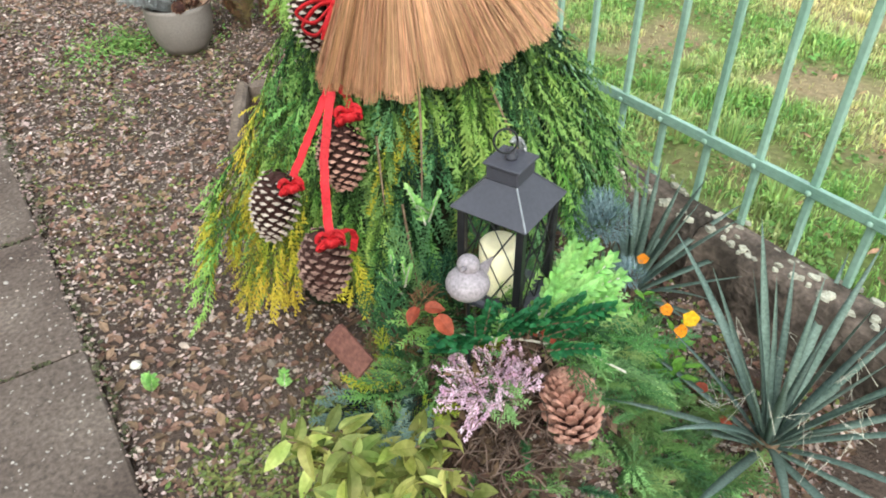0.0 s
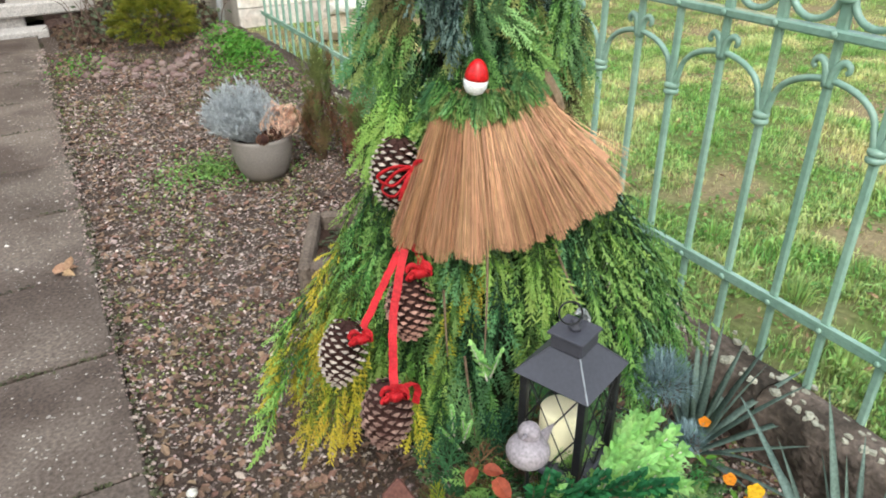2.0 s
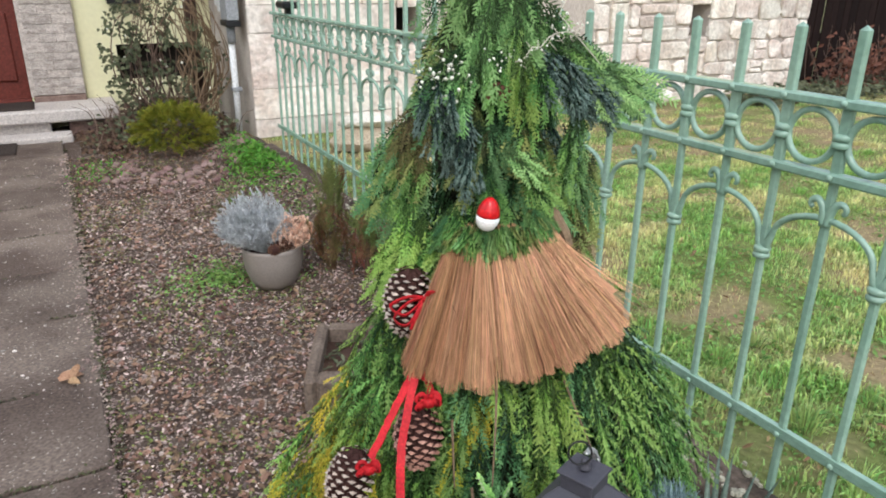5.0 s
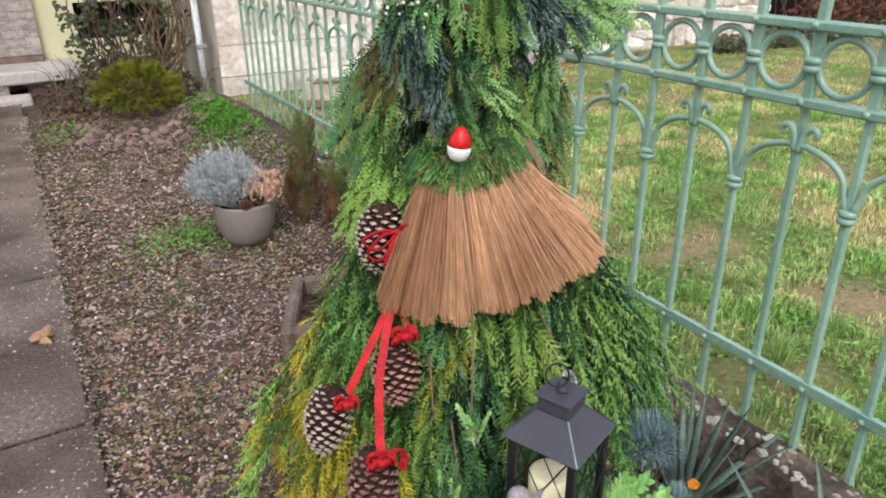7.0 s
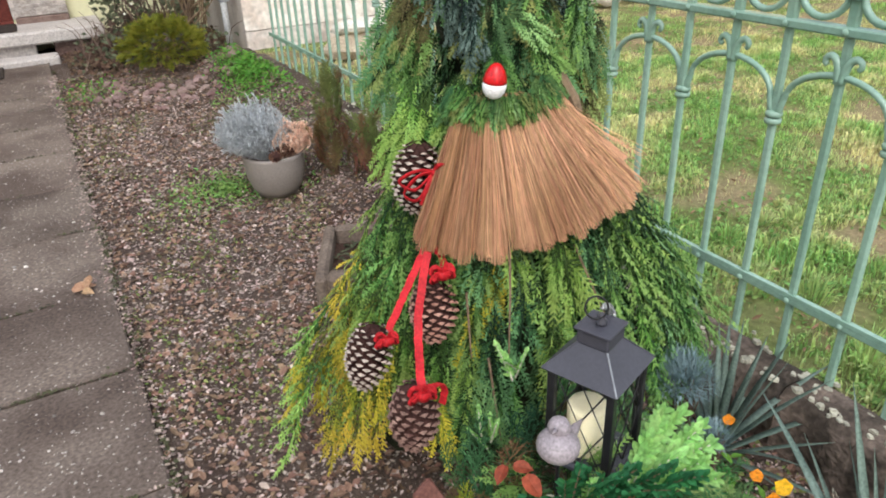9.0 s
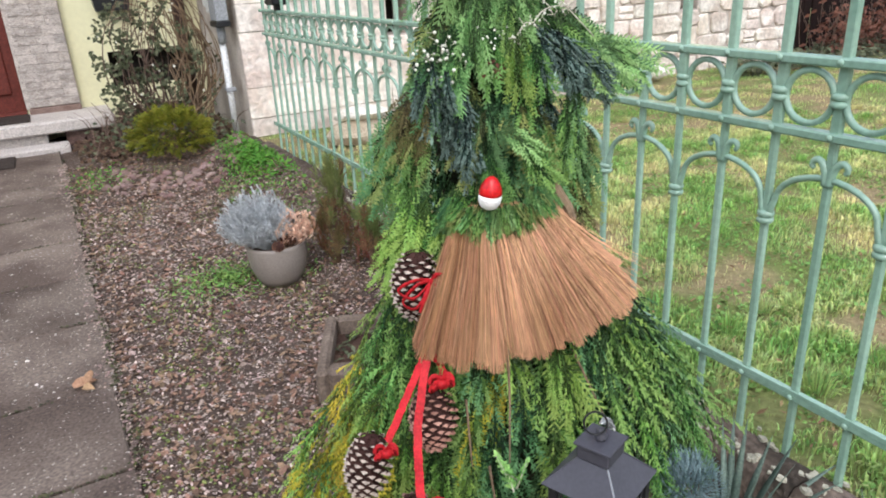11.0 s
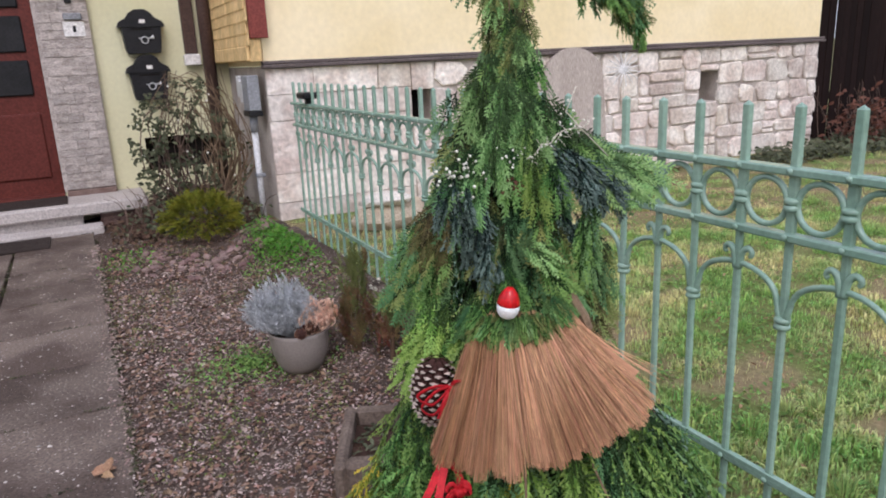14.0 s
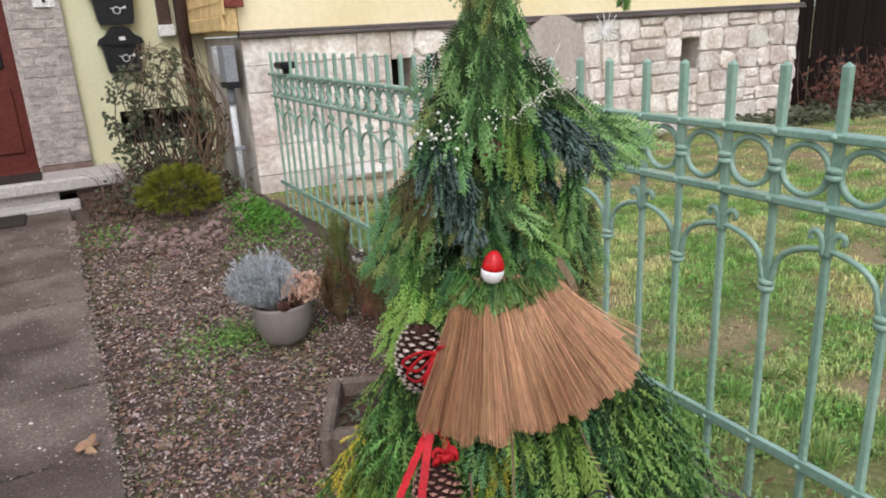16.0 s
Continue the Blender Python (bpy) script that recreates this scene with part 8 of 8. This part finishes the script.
for i in range(15):
    x0 = 1.10 + r3.uniform(-0.16, 0.16)
    top_z = r3.uniform(0.80, 1.16)
    pts = [Vector((x0, 5.74 + r3.uniform(-.08, .08), 0.02)), Vector((x0 + r3.uniform(0.04, 0.16), 5.72 + r3.uniform(-.1, .1), top_z * 0.5)), Vector((x0 + r3.uniform(-0.06, 0.08), 5.7 + r3.uniform(-.1, .1), top_z * 0.86)), Vector((x0 - r3.uniform(0.12, 0.26), 5.7 + r3.uniform(-.1, .1), top_z)), Vector((x0 - r3.uniform(0.28, 0.42), 5.7, top_z - r3.uniform(0.02, 0.2)))]
    part("stem", Geo().tube(curve(pts, 4), [0.006 - 0.0045 * j / 16 for j in range(17)], 4), M["twig"], cl)
g = Geo()
for i in range(2600):
    a, q = r3.uniform(0, 6.283), r3.random() ** 0.5
    x, z = 0.93 + 0.43 * q * math.cos(a), 0.60 + 0.52 * q * math.sin(a)
    if z < 0.16 or noise.noise((x * 9, z * 9, 3.0)) - 0.45 * (x - 0.90) < -0.05 + 0.10 * (z > 0.7):
        continue
    g.leaf(aim((x, 5.75 + r3.uniform(-0.20, 0.12), z), Vector((r3.uniform(-1, 1), r3.uniform(-.6, .6), r3.uniform(-1, .4))), Vector((0.2, -1, 0.5)), 1), r3.uniform(0.020, 0.042), r3.uniform(0.016, 0.030), 0.3, 0.2, n=2)
tagged(part("leaf", g, M["ivy"], cl), kind="stuff")
g = Geo()
for i in range(20):
    a, q = r3.uniform(0, 6.283), r3.random() ** 0.5
    ball(g, (0.93 + 0.40 * q * math.cos(a), 5.60 + r3.uniform(-0.06, 0.1), 0.62 + 0.48 * q * math.sin(a)), r3.uniform(0.006, 0.011))
tagged(part("seed_head", g, M["berry"], cl, "pale fluffy seed heads"), kind="stuff")
g = Geo()
for i in range(500):
    x, y = 0.85 + r3.gauss(0, 0.28), 5.45 + r3.gauss(0, 0.16)
    if x < 0.30 or x > 1.38 or y < 5.1:
        continue
    g.leaf(aim((x, y, r3.uniform(0.02, 0.22)), Vector((r3.uniform(-1, 1), r3.uniform(-1, .6), r3.uniform(-.5, .5))), Vector((0, -1, 1)), 1), r3.uniform(0.02, 0.045), 0.026, 0.3, 0.2, n=2)
single("ivy_ground_cover", g, M["ivy"], "dull green ivy leaves under the climber", "ivy", kind="stuff")
g = Geo()
for i in range(2600):
    x, y = 0.85 + r3.gauss(0, 0.30), 5.72 + r3.gauss(0, 0.24)
    if x < 0.28 or x > 1.38 or y < 5.05 or y > 6.55:
        continue
    hgt = 0.26 * math.exp(-((x - 0.9) / 0.4) ** 2) * smoothstep(5.1, 5.7, y)
    g.leaf(aim((x, y, ground_height(x, y) + hgt * r3.random() ** 0.5 + 0.01), Vector((r3.uniform(-1, 1), r3.uniform(-1, .6), r3.uniform(-.5, .5))), Vector((0, -1, 1)), 1), r3.uniform(0.025, 0.05), 0.026, 0.3, 0.3, n=2)
single("dead_leaf_heap", g, M["dark_litter"], "heap of dark dead leaves under the climber", "leaf litter", kind="stuff")
g = Geo()
for i in range(170):
    foot = Vector((0.85 + r3.gauss(0, 0.24), 5.72 + r3.gauss(0, 0.16), 0.02))
    if foot.x < 0.34 or foot.x > 1.33:
        continue
    a = r3.uniform(0, 6.283)
    tip = foot + Vector((math.cos(a) * 0.16, math.sin(a) * 0.12, r3.uniform(0.05, 0.38)))
    g.tube(curve([foot, foot.lerp(tip, 0.5) + Vector((r3.uniform(-.05, .05), 0, 0.06)), tip], 3), [0.004, 0.004, 0.0035, 0.003, 0.0025, 0.002, 0.0015], 3)
single("dead_twigs", g, M["dark_twig"], "tangled dead brown twigs under the climber", "dead twigs", kind="stuff")

# ---- on the house wall ----
def mailbox(x0, x1, zt, zb, label):
    cx, w, h = (x0 + x1) / 2, x1 - x0, zt - zb
    ob = thing("mailbox", (cx, WING_Y - 0.06, zb), label, "mailbox", "mailboxes")
    y0, y1 = WING_Y - 0.115, WING_Y
    g = Geo()
    vs = []
    outline = [(-0.34, 0.0), (0.34, 0.0), (0.37, 0.10), (0.42, 0.62), (-0.42, 0.62), (-0.37, 0.10)]
    for y in (y0, y1):
        vs += [(cx + a * w, y, zb + b * h) for a, b in outline]
    g.add(vs, [tuple(range(6)), tuple(range(11, 5, -1))] + [(i, i + 6, (i + 1) % 6 + 6, (i + 1) % 6) for i in range(6)])
    part("box_body", g, M["black"], ob)
    g = Geo()
    vs = []
    lid = [(-0.50, 0.60), (-0.45, 0.72), (-0.30, 0.80), (-0.22, 0.92), (-0.10, 0.99), (0.10, 0.99), (0.22, 0.92), (0.30, 0.80), (0.45, 0.72), (0.50, 0.60)]
    for y in (y0 - 0.012, y1):
        vs += [(cx + a * w, y, zb + b * h) for a, b in lid]
    q = len(lid)
    g.add(vs, [tuple(range(q - 1, -1, -1)), tuple(range(q, 2 * q))] + [(i, (i + 1) % q, (i + 1) % q + q, i + q) for i in range(q)])
    lidp = part("lid", g, M["black"], ob, "black arched lid")
    part("name_plate", Geo().box(pose(cx + 0.01, y0 - 0.014, zb + 0.68 * h), 0.045, 0.003, 0.028), M["white"], lidp, "small white name plate")
    g = Geo()
    hz = zb + 0.30 * h
    g.ring(pose(cx + 0.015, y0 - 0.004, hz, 90, 0, 0), 0.026, 0.0045, n=16, sides=5)
    g.lathe([(0.004, 0), (0.006, 0.03), (0.018, 0.05)], pose(cx + 0.035, y0 - 0.004, hz + 0.012, 0, 80, 0), 8)
    g.tube([(cx - 0.03, y0 - 0.004, hz + 0.018), (cx - 0.008, y0 - 0.004, hz + 0.01)], 0.004, 5)
    part("emblem", g, M["zinc"], ob, "pale raised emblem", smooth=True)
    part("slot", Geo().box(pose(cx, y0 - 0.003, zb + 0.535 * h), 0.16, 0.004, 0.012), M["black_hole"], ob)
    return ob


mailbox(0.592, 0.952, 1.648, 1.305, "black metal wall mailbox with an arched lid")
mailbox(0.606, 0.952, 1.298, 0.935, "black metal wall mailbox half hidden by the climber")
plate = thing("house_number_plate", (0.29, WING_Y - 0.07, 1.45), "small white enamel number plate on stone cladding", "number plate")
part("plate", Geo().box(pose(0.290, WING_Y - 0.068, 1.452), 0.150, 0.008, 0.112, bevel=0.002), M["white"], plate)
part("digit_bar", Geo().box(pose(0.292, WING_Y - 0.0745, 1.485), 0.022, 0.004, 0.048), M["black"], plate, "plain black bar")
g = Geo()
g.box(pose(0.288, WING_Y - 0.075, 1.575), 0.13, 0.035, 0.05, bevel=0.006)
single("bell_panel", g, M["grey_metal"], "small grey doorbell panel above the number plate", "doorbell")
wl_ = thing("wall_lamp", (0.27, WING_Y - 0.08, 1.70), "black iron wall lamp beside the door", "wall lamp")
part("bracket", Geo().box(pose(0.275, WING_Y - 0.065, 1.70), 0.05, 0.02, 0.16, bevel=0.004), M["black"], wl_)
part("arm", Geo().tube(curve([(0.275, WING_Y - 0.07, 1.80), (0.275, WING_Y - 0.14, 1.83), (0.275, WING_Y - 0.15, 1.90)], 4), 0.010, 7), M["black"], wl_)
part("shade", Geo().lathe([(0.045, 0), (0.07, 0.05), (0.085, 0.22), (0.05, 0.27), (0.01, 0.30)], pose(0.275, WING_Y - 0.15, 1.90), 6), M["black"], wl_)

# pipes and boxes in the corner
g = Geo()
g.tube([(1.275, 6.53, 0.0), (1.275, 6.53, 3.6)], 0.052, 14)
dp = single("downpipe", g, M["brown_pipe"], "brown painted rain downpipe in the house corner", "downpipe", smooth=True)
g = Geo()
g.box(pose(1.145, 6.575, 1.245), 0.10, 0.06, 2.35, bevel=0.004)
single("corner_post", g, M["brown_pipe"], "dark brown timber corner post on the wall", "post", kind="structure")
g = Geo()
g.box(pose(1.14, 6.53, 1.195), 0.13, 0.07, 0.09, bevel=0.006)
single("junction_box", g, M["white"], "small white plastic junction box on the wall", "junction box")
cb = thing("cable_box", (1.355, 5.42, 0.83), "grey electricity meter box with a pale conduit below", "cable box")
part("box_body", Geo().box(pose(1.352, 5.42, 0.855), 0.085, 0.19, 0.25, bevel=0.006), M["grey_metal"], cb)
part("box_foot", Geo().box(pose(1.352, 5.42, 0.815), 0.10, 0.20, 0.038, bevel=0.004), M["black"], cb)
part("conduit", Geo().tube([(1.352, 5.43, 0.815), (1.352, 5.43, 0.70)], 0.030, 12), M["grey_metal"], cb, smooth=True)
part("pipe", Geo().tube([(1.352, 5.44, 0.72), (1.357, 5.46, 0.0)], 0.024, 12), M["zinc"], cb, "pale grey conduit pipe", smooth=True)
part("clamp", Geo().box(pose(1.36, 5.45, 0.36), 0.07, 0.07, 0.03, bevel=0.004), M["grey_metal"], cb)
for y_, z_, s_ in ((5.80, 0.94, 0.10), (5.72, 0.90, 0.09)):
    g = Geo()
    g.box(pose(1.37, y_, z_), 0.06, s_, 0.16, bevel=0.005)
    single("junction_box", g, M["zinc"], "weathered pale grey cable box on the wall", "junction box")

# arched board leaning on the plinth
g = Geo()
ax0, ax1, at_ = 3.83, 4.46, 1.20
rad = (ax1 - ax0) / 2
outline = [(ax0, 0.0), (ax1, 0.0), (ax1, at_ - rad * 0.8)] + [((ax0 + ax1) / 2 + rad * math.cos(a), at_ - rad * 0.8 + 0.8 * rad * math.sin(a)) for a in (math.pi * i / 14 for i in range(1, 14))] + [(ax0, at_ - rad * 0.8)]
q = len(outline)
vs = [(x, WALL_Y - 0.16 + 0.10 * z, z) for x, z in outline] + [(x, WALL_Y - 0.13 + 0.10 * z, z) for x, z in outline]
g.add(vs, [tuple(range(q)), tuple(range(2 * q - 1, q - 1, -1))] + [(i, i + q, (i + 1) % q + q, (i + 1) % q) for i in range(q)])
single("arched_board", g, M["grey_wood"], "weathered grey wooden board with a rounded top leaning on the wall", "board")

# sandstone block and boulders on the lawn
sb = thing("sandstone_block", (2.06, 4.62, 0), "rough tan sandstone block lying on the lawn", "stone block")
blk = piece("block", rocks[3].copy(), sb, pose(2.06, 4.62, 0.12, 4, -3, 12) @ Matrix.Diagonal((0.30, 0.16, 0.20, 1)))
blk.data.materials[0] = M["tan_stone"]
cap = piece("cap_stone", rocks[4].copy(), sb, pose(2.02, 4.60, 0.235, -3, 4, 50) @ Matrix.Diagonal((0.16, 0.20, 0.09, 1)), "paler stone on top")
cap.data.materials[0] = M["white_rock"]
for x, y, s in ((5.25, 5.12, 0.11), (4.55, 5.05, 0.13), (4.9, 5.12, 0.09), (3.4, 5.15, 0.10)):
    ob = tagged(piece("boulder", rocks[1].copy(), None, pose(x, y, 0.08 + s * 0.3, 0, 0, 40 * x) @ Matrix.Scale(s, 4)), "pale rounded boulder at the foot of the wall", "boulder", "boulders")
    ob.data.materials[0] = M["white_rock"]

# dead plants and ivy before the board fence
dpn = thing("dead_shrub", (7.9, 4.95, 0.02), "dead red-brown shrub with dry stalks", "shrub")
for i in range(90):
    foot = Vector((7.3 + r3.uniform(0, 2.2), 4.95 + r3.uniform(-.2, .2), 0.0))
    tip = foot + Vector((r3.uniform(-.35, .35), r3.uniform(-.2, .2), r3.uniform(0.25, 0.75)))
    part("stalk", Geo().tube(curve([foot, foot.lerp(tip, .5) + Vector((r3.uniform(-.06, .06), 0, .04)), tip], 3), [0.006, 0.005, 0.004, 0.0035, 0.003, 0.0025, 0.002], 4), M["dark_twig"], dpn)
g = Geo()
for i in range(900):
    p = Vector((7.3 + r3.uniform(0, 2.2), 4.9 + r3.uniform(-.25, .2), abs(r3.gauss(0.28, 0.16))))
    g.leaf(aim(p, Vector((r3.uniform(-1, 1), r3.uniform(-1, 1), r3.uniform(-1, .3))), Vector((0, -1, .6)), 1), r3.uniform(0.04, 0.085), 0.04, 0.4, 0.3, n=2)
tagged(part("dry_leaf", g, M["brown_leaf"], dpn, "dry red-brown leaves"), kind="stuff")
g = Geo()
for i in range(1600):
    x = r3.uniform(5.9, 9.4)
    p = Vector((x, 4.75 + r3.uniform(-.45, .45) * (0.4 + 0.3 * (x - 5.9)), r3.uniform(0.03, 0.16)))
    g.leaf(aim(p, Vector((r3.uniform(-1, 1), r3.uniform(-1, 1), r3.uniform(-.3, .3))), Vector((0, -.5, 1)), 1), r3.uniform(0.04, 0.08), 0.05, 0.3, 0.2, n=2)
single("ivy_ground_cover", g, M["ivy"], "dark green ivy covering the ground by the board fence", "ivy", kind="stuff")

# lamp on the fence end, straw star on a wire, fallen leaf and pale stone
sl = thing("solar_lamp", (FX, 3.92, Z_TOP), "small black solar lamp fixed on the fence rail", "lamp")
part("lamp_body", Geo().box(pose(FX, 3.92, Z_TOP + 0.035), 0.09, 0.14, 0.035, bevel=0.008), M["black"], sl)
part("lamp_clip", Geo().box(pose(FX, 3.92, Z_TOP + 0.006), 0.03, 0.04, 0.032, bevel=0.003), M["black"], sl)
st_c = Vector((FX - 0.005, 1.385, 1.135))
star = thing("straw_star", (FX, 1.385, Z_TOP), "pale straw star on a thin wire above the fence", "star ornament")
for i in range(8):
    a = math.pi * i / 8 + 0.2
    e = RIGHT * math.cos(a) + UP * math.sin(a)
    part("ray", Geo().tube([st_c - e * 0.040, st_c, st_c + e * 0.040], [0.0009, 0.0018, 0.0009], 5), M["white"], star)
part("wire", Geo().tube([(FX, 1.385, Z_TOP + 0.005), st_c], 0.0008, 4), M["pale_twig"], star)
g = Geo()
g.leaf(pose(0.060, 2.225, 0.026, 5, 12, -70), 0.070, 0.044, 0.5, 0.2, n=4)
g.leaf(pose(0.100, 2.222, 0.030, 14, -16, -30), 0.044, 0.034, 0.5, -0.3, n=4)
g.leaf(pose(0.085, 2.205, 0.030, 10, 20, -130), 0.036, 0.026, 0.5, 0.3, n=4)
single("fallen_leaf", g, M["dry_leaf"], "dry tan fallen leaf on the path", "leaf")
tagged(piece("pale_pebble", rocks[2].copy(), None, pose(0.238, 1.195, 0.012, 10, 0, 40) @ Matrix.Scale(0.011, 4)), "single whitish pebble on the gravel", "pebble").data.materials[0] = M["white_rock"]
